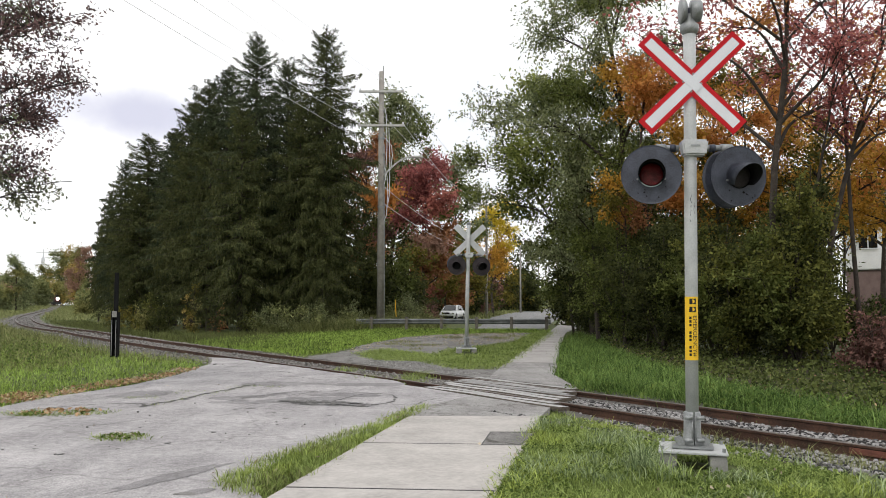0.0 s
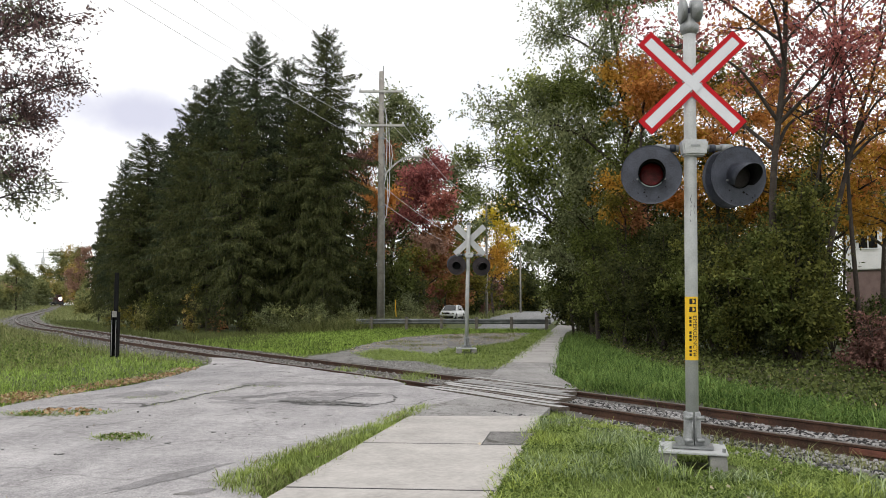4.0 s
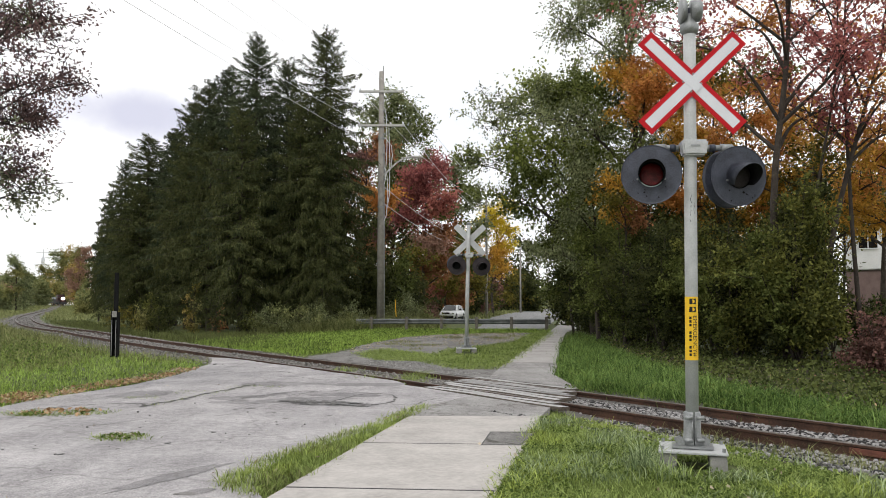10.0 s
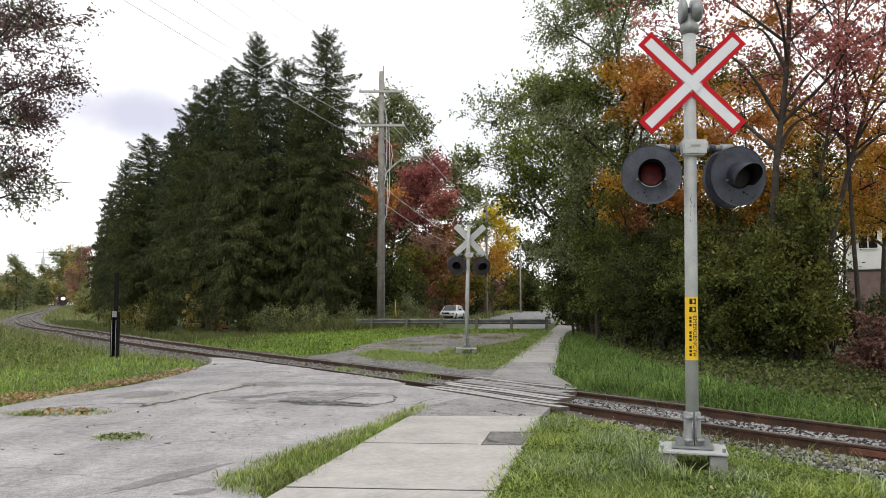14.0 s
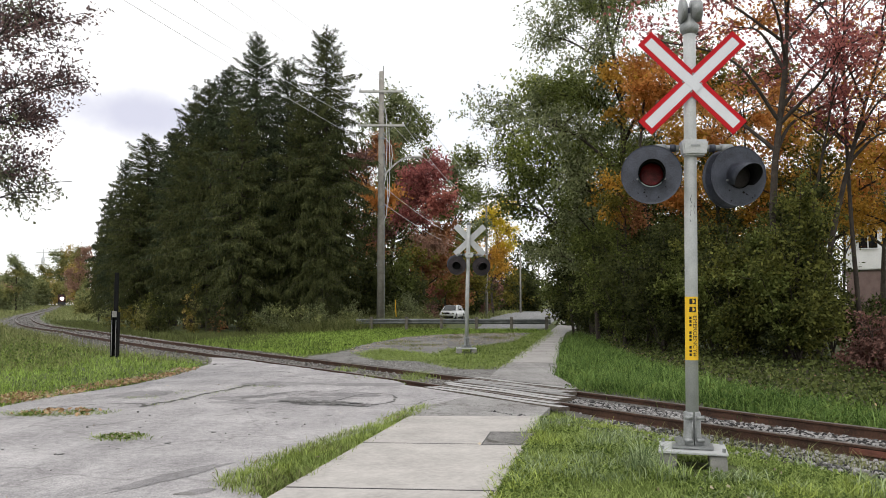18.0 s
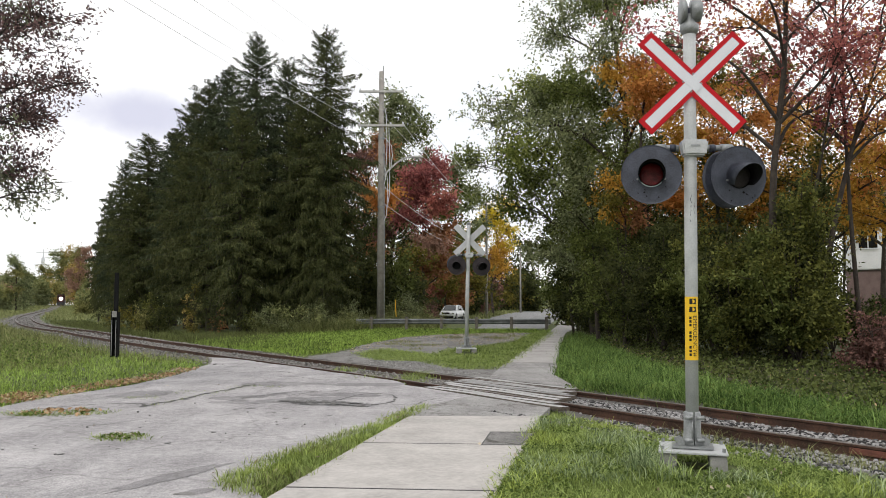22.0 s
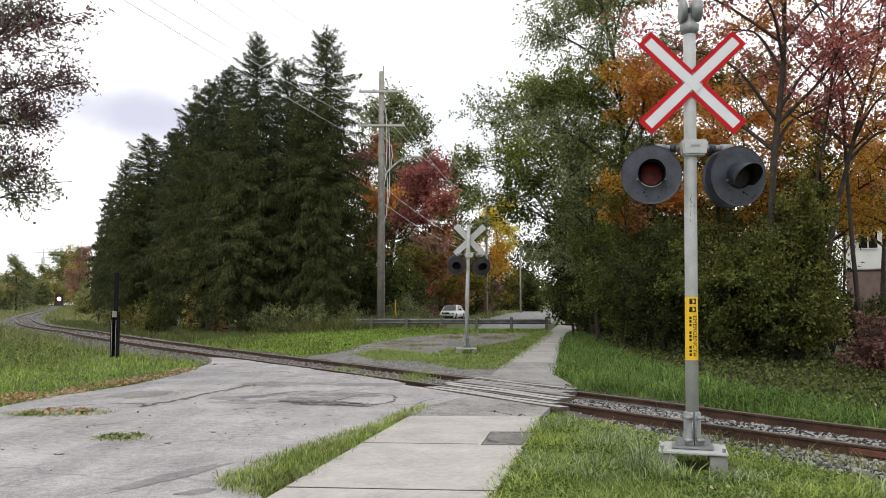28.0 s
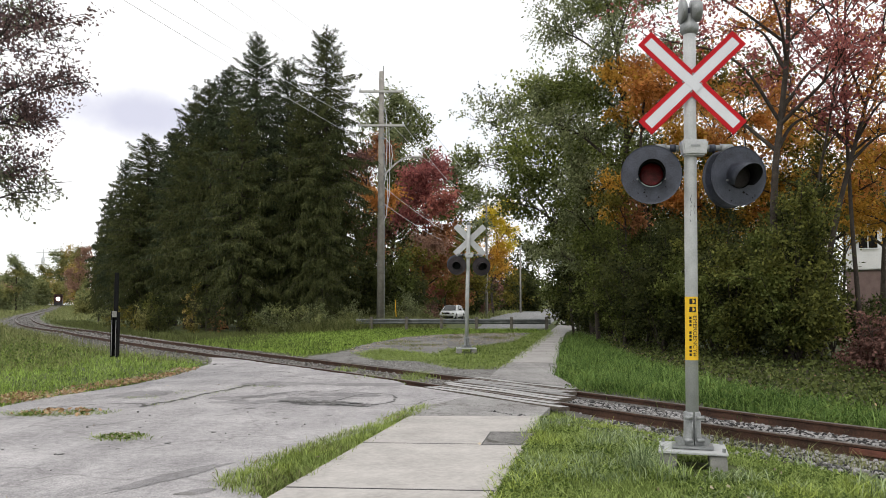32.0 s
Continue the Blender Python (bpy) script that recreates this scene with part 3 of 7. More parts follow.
def slab(corners, lift, mat, parent, name="slab", label="", depth=0.1):
    """One flagstone with softened edges."""
    bm = bmesh.new()
    c = Vector((sum(x for x, _ in corners) / 4, sum(y for _, y in corners) / 4, 0))
    lo = [bm.verts.new((x, y, g(y) + lift - depth)) for x, y in corners]
    hi = [bm.verts.new((x, y, g(y) + lift - 0.012)) for x, y in corners]
    top = [bm.verts.new((x + (c.x - x) * 0.012, y + (c.y - y) * 0.009, g(y) + lift)) for x, y in corners]
    for i in range(4):
        j = (i + 1) % 4
        bm.faces.new((lo[i], lo[j], hi[j], hi[i]))
        bm.faces.new((hi[i], hi[j], top[j], top[i]))
    bm.faces.new(top)
    bmesh.ops.recalc_face_normals(bm, faces=bm.faces)
    return part(name, bm, mat, parent, label)


def path_left(y):
    return -1.48 + 0.1826 * (y - 7.45)


def path_right(y):
    return 0.42 + 0.1965 * (y - 7.45)


joints = [-5.3, -2.65, 0.0, 2.5, 5.1, 7.72, 10.22, 12.76]
for a, b in zip(joints[:-1], joints[1:]):
    slab([(path_left(a), a + 0.08), (path_right(a), a - 0.08), (path_right(b), b - (0.13 if b < 12 else 0.02)), (path_left(b), b + (0.03 if b < 12 else 0))], 0.03, M_CONCRETE, footpath)
for y in joints[1:-1]:
    slab([(path_left(y) + 0.01, y + 0.038), (path_right(y) - 0.01, y - 0.126), (path_right(y) - 0.01, y - 0.112), (path_left(y) + 0.01, y + 0.052)], 0.033, M_TAR if y < 9 else M_ASPHALT_OLD, footpath, "joint", "dark open joint", 0.05)
slab([(0.44, 10.08), (0.92, 10.06), (1.22, 11.14), (0.61, 11.14)], 0.033, M_TAR, footpath, "patch_seam", "dark seam round a repair")
slab([(0.465, 10.115), (0.9, 10.1), (1.195, 11.1), (0.633, 11.1)], 0.036, M_ASPHALT_OLD, footpath, "repair_patch", "grey asphalt repair patch")
far_left = [(1.05, 19.6), (1.16, 20.4), (1.8, 24.5), (3.24, 32.3), (5.45, 44.2), (7.6, 57.0), (11.0, 79.0), (14.8, 100)]
far_right = [(2.72, 17.35), (2.66, 20.4), (3.3, 24.5), (4.42, 32.3), (6.35, 44.2), (9.2, 57.0), (12.6, 79.0), (16.4, 100)]
far_path = thing("far_footpath", (0, 0, 0), "grey concrete footpath beyond the rails", "pavement", kind="structure")
for (a, b), (c, d) in zip(zip(far_left[:-1], far_left[1:]), zip(far_right[:-1], far_right[1:])):
    steps = max(1, round((b[1] - a[1]) / 2.7))
    for i in range(steps):
        u, v = i / steps, (i + 1) / steps - 0.006
        pts = [(a[0] + (b[0] - a[0]) * u, a[1] + (b[1] - a[1]) * u), (c[0] + (d[0] - c[0]) * u, c[1] + (d[1] - c[1]) * u),
               (c[0] + (d[0] - c[0]) * v, c[1] + (d[1] - c[1]) * v), (a[0] + (b[0] - a[0]) * v, a[1] + (b[1] - a[1]) * v)]
        slab(pts, 0.02, M_APRON if a[1] < 24 else M_CONCRETE_FAR, far_path)

# ---- the track: ballast, sleepers, rails, crossing timbers ----
track = thing("railway_track", (0, 0, 0), "single rusty railway track in grey ballast", "railway", kind="structure")


def rail_z(y):
    return gv(y) + 0.02


def ballast_strip():
    line = track_mid
    rows = []
    for u in (-2.5, -1.3, -0.5, 0.5, 1.3, 1.75):
        o = offset_line(line, u)
        z = ground_z(o[:, 0], o[:, 1]) + (0.008 if abs(u) < 1.5 else np.where(o[:, 1] > 26, 0.0, -0.05) if u < 0 else -0.04)
        rows.append(np.stack([o[:, 0], o[:, 1], z], 1))
    v = np.stack(rows, 1)
    n, k = v.shape[:2]
    idx = np.arange(n * k).reshape(n, k)
    q = np.stack([idx[:-1, :-1], idx[:-1, 1:], idx[1:, 1:], idx[1:, :-1]], -1).reshape(-1, 4)
    link("ballast_bed", np_mesh("ballast_bed", v.reshape(-1, 3), q[:, ::-1]), M_DIRT, track, "grey stony ballast bed", smooth=True)


ballast_strip()
RAIL_WEB = [(-0.07, -0.17), (0.07, -0.17), (0.065, -0.155), (0.012, -0.14), (0.010, -0.045), (0.034, -0.035), (0.035, -0.008), (-0.035, -0.008), (-0.034, -0.035), (-0.010, -0.045), (-0.012, -0.14), (-0.065, -0.155)]
RAIL_TOP = [(-0.034, -0.008), (0.034, -0.008), (0.028, 0.0), (-0.028, 0.0)]
for side in (-1, 1):
    o = offset_line(track_mid, side * (GAUGE / 2 + 0.035))
    o = o[3:]
    pts = [(x, y, rail_z(y)) for x, y in o]
    rail = part("rail", sweep(pts, RAIL_WEB), M_RUST, track, "rust-brown steel rail")
    part("rail_head", sweep(pts, RAIL_TOP), M_RAILHEAD, rail, "dull worn running surface")
# joint bar on the rail by the signal
arc = np.concatenate([[0], np.cumsum(np.linalg.norm(np.diff(track_mid, axis=0), axis=1))])


def on_track(s, side=0.0):
    """Place and heading (x, y, angle) at s metres along the track, counted from behind the camera."""
    x, y = np.interp(s, arc, track_mid[:, 0]), np.interp(s, arc, track_mid[:, 1])
    x2, y2 = np.interp(s + 0.5, arc, track_mid[:, 0]), np.interp(s + 0.5, arc, track_mid[:, 1])
    d = Vector((x2 - x, y2 - y)).normalized()
    return x + side * d.y, y - side * d.x, math.atan2(d.y, d.x)


def arc_at_y(y):
    return float(np.interp(y, track_mid[:, 1], arc))


for y0 in (10.45, 24.0):
    for side in (-0.785, -0.72):
        x, y, a = on_track(arc_at_y(y0), side - 0.0)
        part("joint_bar", box((0.7, 0.03, 0.075), (x, y, float(rail_z(y)) - 0.085), 0.006, (0, 0, math.degrees(a))), M_RUSTRED, track, "red-rusted joint bar")
# sleepers
sleeper_mesh = None
s = arc_at_y(1.0)
while s < arc_at_y(60):
    x, y, a = on_track(s)
    if not 12.9 < y < 19.8:
        if sleeper_mesh is None:
            ob = part("sleeper", box((0.22, 2.5, 0.16), (0, 0, 0), 0.015), M_SLEEPER, track, "dark old wooden sleeper")
            sleeper_mesh = ob.data
        else:
            ob = new("sleeper", sleeper_mesh)
            ob.parent = track
        ob.matrix_basis = pose(x, y, float(ground_z(x, y)) - 0.07, 0, 0, math.degrees(a) + random.uniform(-2, 2))
    s += 0.58
# crossing timbers, cut along the street
crossing = thing("plank_crossing", (0, 0, 0), "grey weathered timber planks filling the rail crossing", "crossing", kind="structure")


def cut(side, p, d):
    """Where the line at that offset from the track meets the cut through p along d."""
    o = offset_line(track_mid, side)
    val = (o[:, 0] - p[0]) * d[1] - (o[:, 1] - p[1]) * d[0]
    k = [i for i in range(len(o) - 1) if val[i] * val[i + 1] <= 0 and 8 < o[i, 1] < 26][0]
    t = val[k] / (val[k] - val[k + 1])
    return o[k] + t * (o[k + 1] - o[k])


rng0 = np.random.default_rng(5)
for side, wide in ((-1.21, 0.2), (-0.985, 0.21), (-0.535, 0.21), (-0.31, 0.215), (-0.085, 0.21), (0.14, 0.215), (0.36, 0.2), (0.56, 0.17), (0.98, 0.21), (1.215, 0.22)):
    a = cut(side, (-0.05, 17.75), (0.42, 0.9))
    b = cut(side, (2.02, 14.45), (0.2, 0.98))
    d = unit((b - a)[None])[0]
    a, b = a - d * rng0.uniform(-0.1, 0.2), b + d * rng0.uniform(-0.16, 0.16)
    zt = (0.036 if abs(side) < 0.8 else 0.028) + rng0.uniform(-0.01, 0.008)
    h = wide / 2
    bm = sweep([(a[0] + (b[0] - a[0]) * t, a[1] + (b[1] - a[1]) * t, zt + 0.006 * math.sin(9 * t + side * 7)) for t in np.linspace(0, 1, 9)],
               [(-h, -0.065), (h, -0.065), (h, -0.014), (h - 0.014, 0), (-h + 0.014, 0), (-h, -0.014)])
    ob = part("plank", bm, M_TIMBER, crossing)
    # dark sides: worn edges, plus the shade of the gaps painted on
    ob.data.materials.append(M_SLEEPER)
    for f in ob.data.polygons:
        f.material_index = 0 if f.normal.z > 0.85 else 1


def stones(n, y0, y1, seed, spread=1.55, size=(0.025, 0.06), lift=0.0, far=1.55, sd=0.75):
    """Loose ballast: small faceted stones."""
    rng = np.random.default_rng(seed)
    ss = rng.uniform(arc_at_y(y0), arc_at_y(y1), n)
    off = rng.normal(0, sd, n).clip(-spread, far)
    xs, ys = np.interp(ss, arc, track_mid[:, 0]), np.interp(ss, arc, track_mid[:, 1])
    x2, y2 = np.interp(ss + 0.5, arc, track_mid[:, 0]), np.interp(ss + 0.5, arc, track_mid[:, 1])
    d = unit(np.stack([x2 - xs, y2 - ys], 1))
    xs, ys = xs + off * d[:, 1], ys - off * d[:, 0]
    ok = (np.abs(np.abs(off) - 0.76) > 0.07) & ~((off < -0.85) & (ys > 13.4) & (ys < 20))
    xs, ys, n = xs[ok], ys[ok], int(ok.sum())
    r = rng.uniform(*size, n)
    cube = np.array([(x, y, z) for x in (-1, 1) for y in (-1, 1) for z in (-1, 1)], float)
    v = cube[None] * rng.uniform(0.45, 1.0, (n, 8, 3)) * r[:, None, None] * np.array([1, 1, 0.8])
    a = rng.uniform(0, 6.28, n)
    c, s_ = np.cos(a)[:, None], np.sin(a)[:, None]
    v = np.stack([v[..., 0] * c - v[..., 1] * s_, v[..., 0] * s_ + v[..., 1] * c, v[..., 2]], -1)
    a = rng.normal(0, 0.6, n)
    c, s_ = np.cos(a)[:, None], np.sin(a)[:, None]
    v = np.stack([v[..., 0], v[..., 1] * c - v[..., 2] * s_, v[..., 1] * s_ + v[..., 2] * c], -1)
    v += np.stack([xs, ys, ground_z(xs, ys) + r * rng.uniform(0.1, 0.9, n) + lift], 1)[:, None, :]
    faces = np.array([(0, 1, 3, 2), (4, 6, 7, 5), (0, 4, 5, 1), (2, 3, 7, 6), (1, 5, 7, 3)])
    q = (np.arange(n)[:, None, None] * 8 + faces[None]).reshape(-1, 4)
    return v.reshape(-1, 3), q


v, q = join([stones(6500, 18.2, 40, 2, size=(0.01, 0.034)), stones(5000, 25, 60, 4, spread=2.5, size=(0.012, 0.036), sd=1.7), stones(2500, 40, 110, 3, spread=1.9, size=(0.02, 0.05))])
tagged(link("ballast_stones", np_mesh("ballast_stones", v, q), M_STONE_OLD), "dusty brown-grey ballast beyond the road", "gravel", kind="stuff")
v, q = stones(28000, 6.5, 16.8, 1, size=(0.008, 0.028), far=0.95, spread=2.5, sd=1.15)
tagged(link("ballast_stones", np_mesh("ballast_stones", v, q), M_STONE), "loose grey crushed stone between the rails", "gravel", kind="stuff")

# ---- crossing signals ----


def bent_text(body, size):
    """Flat lettering as a mesh: letters run along +x, their height along +y."""
    cu = bpy.data.curves.new("lettering", "FONT")
    cu.body, cu.size, cu.align_x = body, size, "CENTER"
    ob = new("lettering", cu)
    bpy.context.view_layer.update()
    mesh = bpy.data.meshes.new_from_object(ob.evaluated_get(bpy.context.evaluated_depsgraph_get()))
    bpy.data.objects.remove(ob)
    bm = bmesh.new()
    bm.from_mesh(mesh)
    return bm


def wrap(bm, r, x0, z0):
    """Lay flat lettering on a pipe of radius r, reading downwards."""
    for v in bm.verts:
        ang = (v.co.y + x0) / r
        v.co = Vector((r * math.sin(ang), -r * math.cos(ang), z0 - v.co.x))
    return bm


def flashing_light(parent, at, turn, tilt, named, lens=None, enamel=None):
    """A hooded red lamp on a large round background, facing -y before it is turned."""
    m = pose(*at, 0, 0, turn) @ pose(0, 0, 0, tilt, 0, 0)
    flat = m @ pose(0, 0, 0, 90, 0, 0)
    disc = part(named, lathe([(0.06, -0.028), (0.30, -0.022), (0.317, -0.008), (0.317, 0.004), (0.30, 0.0), (0.11, 0.006)], 40, flat), enamel or M_DISC, parent, "round blue-black background plate")
    part("housing", lathe([(0.115, -0.16), (0.13, -0.14), (0.13, -0.02)], 24, flat), enamel or M_DISC, disc, "dark lamp housing")
    part("lens", lathe([(0.124, 0.010), (0.115, 0.017), (0.07, 0.026), (0.02, 0.03)], 28, flat), lens or M_LENS, disc, "unlit ribbed lens", True)
    part("rim", lathe([(0.125, 0.004), (0.133, 0.004), (0.133, 0.02), (0.125, 0.02), (0.125, 0.004)], 28, flat, closed=False), M_BLACK, disc, "black lens rim")
    shells = []
    for r_in, r_out, cut_back in ((0.138, 0.143, 0.0), (0.1335, 0.1375, 0.004)):
        bm = bmesh.new()
        rows = []
        for k in range(33):
            a = radians(-40 + 260 * k / 32)
            reach = 0.05 + 0.26 * max(0.0, math.sin(a) * 0.5 + 0.5) ** 0.8 - cut_back
            c, s2 = math.cos(a), math.sin(a)
            rows.append([bm.verts.new(p) for p in ((r_out * c, 0.0, r_out * s2), (r_out * c, -reach, r_out * s2 - reach * 0.1), (r_in * c, -reach, r_in * s2 - reach * 0.1), (r_in * c, 0.0, r_in * s2))])
        for a, b in zip(rows[:-1], rows[1:]):
            for i in range(4):
                bm.faces.new((a[i], a[(i + 1) % 4], b[(i + 1) % 4], b[i]))
        bmesh.ops.recalc_face_normals(bm, faces=bm.faces)
        bmesh.ops.transform(bm, matrix=m, verts=bm.verts)
        shells.append(bm)
    part("hood", shells[0], enamel or M_DISC, disc, "weathered blue-grey curved hood", True)
    part("hood_lining", shells[1], M_BLACK, disc, "black inside of the hood", True)
    if lens is None:
        lip = [m @ Vector((0.138 * math.cos(radians(a)), -0.045, 0.138 * math.sin(radians(a)))) for a in range(222, 320, 12)]
        part("lip", sweep(lip, [(-0.006, -0.004), (0.006, -0.004), (0.006, 0.004), (-0.006, 0.004)]), M_ALU, disc, "pale lower lip")
    for k in range(7):
        a, q = random.uniform(200, 340), random.uniform(0.17, 0.29)
        p = (q * math.cos(radians(a)), -0.004, q * math.sin(radians(a)))
        bm = box((random.uniform(0.006, 0.03), 0.003, random.uniform(0.006, 0.02)), p, 0.001, (0, random.uniform(0, 90), 0))
        bmesh.ops.transform(bm, matrix=m, verts=bm.verts)
        part("chip", bm, M_BLACK, disc, "dark chip in the enamel")
    for a in (200, 340):
        b0 = m @ Vector((0.15 * math.cos(radians(a)), -0.005, 0.15 * math.sin(radians(a))))
        b1 = m @ Vector((0.15 * math.cos(radians(a)), -0.03, 0.15 * math.sin(radians(a))))
        part("hood_bolt", rod(b0, b1, 0.011, sides=8), M_GALV, disc, "pale bolt head")


def blade(parent, angle, y, faced, z=4.032):
    """One arm of the crossbuck: a pale panel with a red border, or plain from behind."""
    turn = pose(0.007 if faced else 0.05, y, z, 0, angle, 0)
    bm = box((1.395, 0.004, 0.203), (0, 0, 0), 0.0015)
    bmesh.ops.transform(bm, matrix=turn, verts=bm.verts)
    arm = part("crossbuck_blade", bm, M_RED if faced else M_ALU, parent, "red-bordered pale crossbuck arm" if faced else "plain grey back of a crossbuck arm")
    if faced:
        bm = box((1.295, 0.003, 0.105), (0, -0.0035, 0), 0.001)
        bmesh.ops.transform(bm, matrix=turn, verts=bm.verts)
        part("reflective_panel", bm, M_PALE, arm, "pale grey reflective panel")
        for x in (-0.075, 0.075):
            bm = rod((x, -0.002, 0.06 if x > 0 else -0.06), (x, -0.012, 0.06 if x > 0 else -0.06), 0.012, sides=10)
            bmesh.ops.transform(bm, matrix=turn, verts=bm.verts)
            part("bolt", bm, M_GALV, arm, "pale bolt head")


def crossing_signal(at, turn, lean, near):
    """A railway crossing signal: footing, split socket, pipe mast, crossbuck, lamps, bell."""
    sig = thing("crossing_signal", at, ("silver-painted crossing signal mast with red-bordered crossbuck and unlit lamps" if near else "grey crossing signal mast seen from behind, lamps unlit"), "railway signal", "crossing signals")
    sig.matrix_basis = pose(*at, 0, lean, turn)
    # footing: a plate on two concrete feet, askew to the mast
    low = []
    for x in (-0.235, 0.235):
        bm = bmesh.new()
        box((0.17, 0.62, 0.3), (x * 1.03, 0, 0.01), 0.012, bm=bm)
        for v in bm.verts:
            if v.co.z < 0:
                v.co.x += 0.015 * (1 if x > 0 else -1)
        low.append(part("footing", bm, M_CONCRETE_OLD, sig, "weathered grey concrete foot"))
    low.append(part("base_plate", box((0.68, 0.68, 0.022), (0, 0, 0.172), 0.005), M_ALU, sig, "galvanised base plate"))
    for x in (-0.3, 0.3):
        for y in (-0.26, 0.26):
            low.append(part("anchor_bolt", rod((x, y, 0.19), (x, y, 0.225), 0.02, sides=6), M_GALV, sig, "anchor bolt"))
    low.append(part("socket_flange", box((0.42, 0.36, 0.022), (0, 0, 0.201), 0.008), M_GALV, sig, "cast socket flange"))
    for x in (-1, 1):
        bm = lathe([(0.115, 0.21), (0.098, 0.26), (0.088, 0.34), (0.088, 0.54), (0.078, 0.555)], 24)
        geom = bm.verts[:] + bm.edges[:] + bm.faces[:]
        bmesh.ops.bisect_plane(bm, geom=geom, plane_co=(0.006 * x, 0, 0), plane_no=(-x, 0, 0), clear_outer=True)
        box((0.018, 0.2, 0.33), (0.017 * x, 0, 0.375), 0.004, bm=bm)
        part("socket_half", bm, M_GALV, sig, "cast metal half of the mast socket", True)
        for z in (0.27, 0.5):
            part("clamp_bolt", rod((0.02 * x, -0.105, z), (0.1 * x, -0.105, z), 0.022, sides=12, bevel=0.005), M_GALV, sig, "round clamp bolt boss", True)
        for y in (-0.11, 0.11):
            part("gusset", box((0.07, 0.016, 0.09), (0.13 * x, y * 0.5, 0.245), 0.004, (0, 28 * x, 0)), M_GALV, sig, "cast gusset")
    for ob in low if near else ():
        ob.matrix_basis = pose(0, 0, 0, 0, 0, -11)
    part("mast", lathe([(0.066, 0.5), (0.066, 2.3), (0.0655, 3.6), (0.065, 4.63 if near else 4.4)], 28), M_ALU, sig, "silver-painted steel pipe, scuffed", True)
    if near:
        band = part("number_band", lathe([(0.0672, 1.09), (0.0672, 1.755)], 40, closed=False), M_YELLOW, sig, "yellow emergency notice wrapped round the mast", True)
        part("lettering", wrap(bent_text("EMERGENCY#", 0.068), 0.0705, 0.002, 1.345), M_INK, band, "black lettering EMERGENCY#")
        for i in range(13):
            if i not in (1, 5, 9):
                bm = box((0.026, 0.024, 0.0006), (-0.245 + 0.0385 * i, 0, 0))
                bmesh.ops.subdivide_edges(bm, edges=bm.edges[:], cuts=1)
                part("printed_bar", wrap(bm, 0.0695, -0.026, 1.365), M_INK, band, "black printed bar")
        for z in (1.705, 1.62):
            bm = box((0.058, 0.07, 0.0006), (0, 0, 0))
            bmesh.ops.subdivide_edges(bm, edges=bm.edges[:], cuts=2)
            part("printed_block", wrap(bm, 0.0695, -0.0, z), M_INK, band, "black printed block")
    y = -0.075 if near else 0.075
    blade(sig, 44.5, y, near, 4.032 if near else 3.86)
    blade(sig, -44.5, y - (0.008 if near else -0.008), near, 4.032 if near else 3.86)
    if near:
        bm = box((0.21, 0.003, 0.105), (0, 0, 0), 0.001)
        bmesh.ops.transform(bm, matrix=pose(0.007, y - 0.0145, 4.032, 0, 44.5, 0), verts=bm.verts)
        part("reflective_panel", bm, M_PALE, sig, "pale grey reflective panel")
    # junction box and arms
    bm = box((0.28, 0.17, 0.17), (0.03, -0.03, 3.335), 0.02)
    for v in bm.verts:
        if v.co.z < 3.29:
            v.co.x = 0.03 + (v.co.x - 0.03) * 0.86
    part("junction_box", bm, M_ALU, sig, "grey junction box")
    for i in range(9 if near else 0):
        bm = box((0.015 + 0.05 * random.random(), 0.003 + 0.004 * random.random(), 0.0006), (0, 0, 0), 0, (0, 0, random.uniform(-25, 25)))
        part("scuff", wrap(bm, 0.0672, -0.02 + 0.05 * random.random(), 2.55 + 0.32 * random.random()), M_DISC, sig, "dark scuff in the paint")
    part("nameplate", box((0.1, 0.004, 0.02), (0.03, -0.117, 3.35), 0.001), M_GALV, sig, "worn maker's plate")
    for x in (-1, 1):
        bm = rod((0.12 * x, 0.0, 3.34), (0.3 * x + 0.03, 0.0, 3.345), 0.034, sides=16)
        part("pipe_coupling", rod((0.175 * x + 0.02, 0, 3.34), (0.24 * x + 0.02, 0, 3.34), 0.043, sides=16, bevel=0.006), M_DISC, sig, "blackened pipe coupling", True)
        rod((0.28 * x + 0.03, 0.0, 3.347), (0.41 * x + 0.04, 0.02, 3.347), 0.042, sides=16, bm=bm, bevel=0.01)
        rod((0.40 * x + 0.04, 0.03, 3.37), (0.40 * x + 0.04, 0.06, 3.1), 0.036, sides=16, bm=bm)
        part("crossarm", bm, M_GALV, sig, "painted pipe crossarm", True)
    if near:
        flashing_light(sig, (-0.425, -0.08, 3.045), -8, -2, "background_disc")
        # red lens coloured black here for the shade inside its hood
        flashing_light(sig, (0.485, -0.08, 3.03), 15, 4, "background_disc", M_OLDBLACK)
        flashing_light(sig, (0.42, 0.16, 3.03), 205, 0, "background_disc")
    else:
        # black lenses again, the dark of the hoods put into their colour
        flashing_light(sig, (-0.38, -0.06, 2.97), -8, 0, "background_disc", M_BLACK, M_OLDBLACK)
        flashing_light(sig, (0.46, -0.06, 2.96), 10, 0, "background_disc", M_BLACK, M_OLDBLACK)
        flashing_light(sig, (-0.40, 0.15, 3.03), 180, 0, "background_disc")
    # bell on top
    if not near:
        part("mast_cap", lathe([(0.075, 4.38), (0.078, 4.43), (0.05, 4.47), (0.02, 4.48)], 20), M_GALV, sig, "grey pipe cap", True)
        return sig
    part("bell_collar", lathe([(0.07, 4.58), (0.1, 4.62), (0.1, 4.68), (0.06, 4.72), (0.055, 4.8)], 24), M_GALV, sig, "cast collar", True)
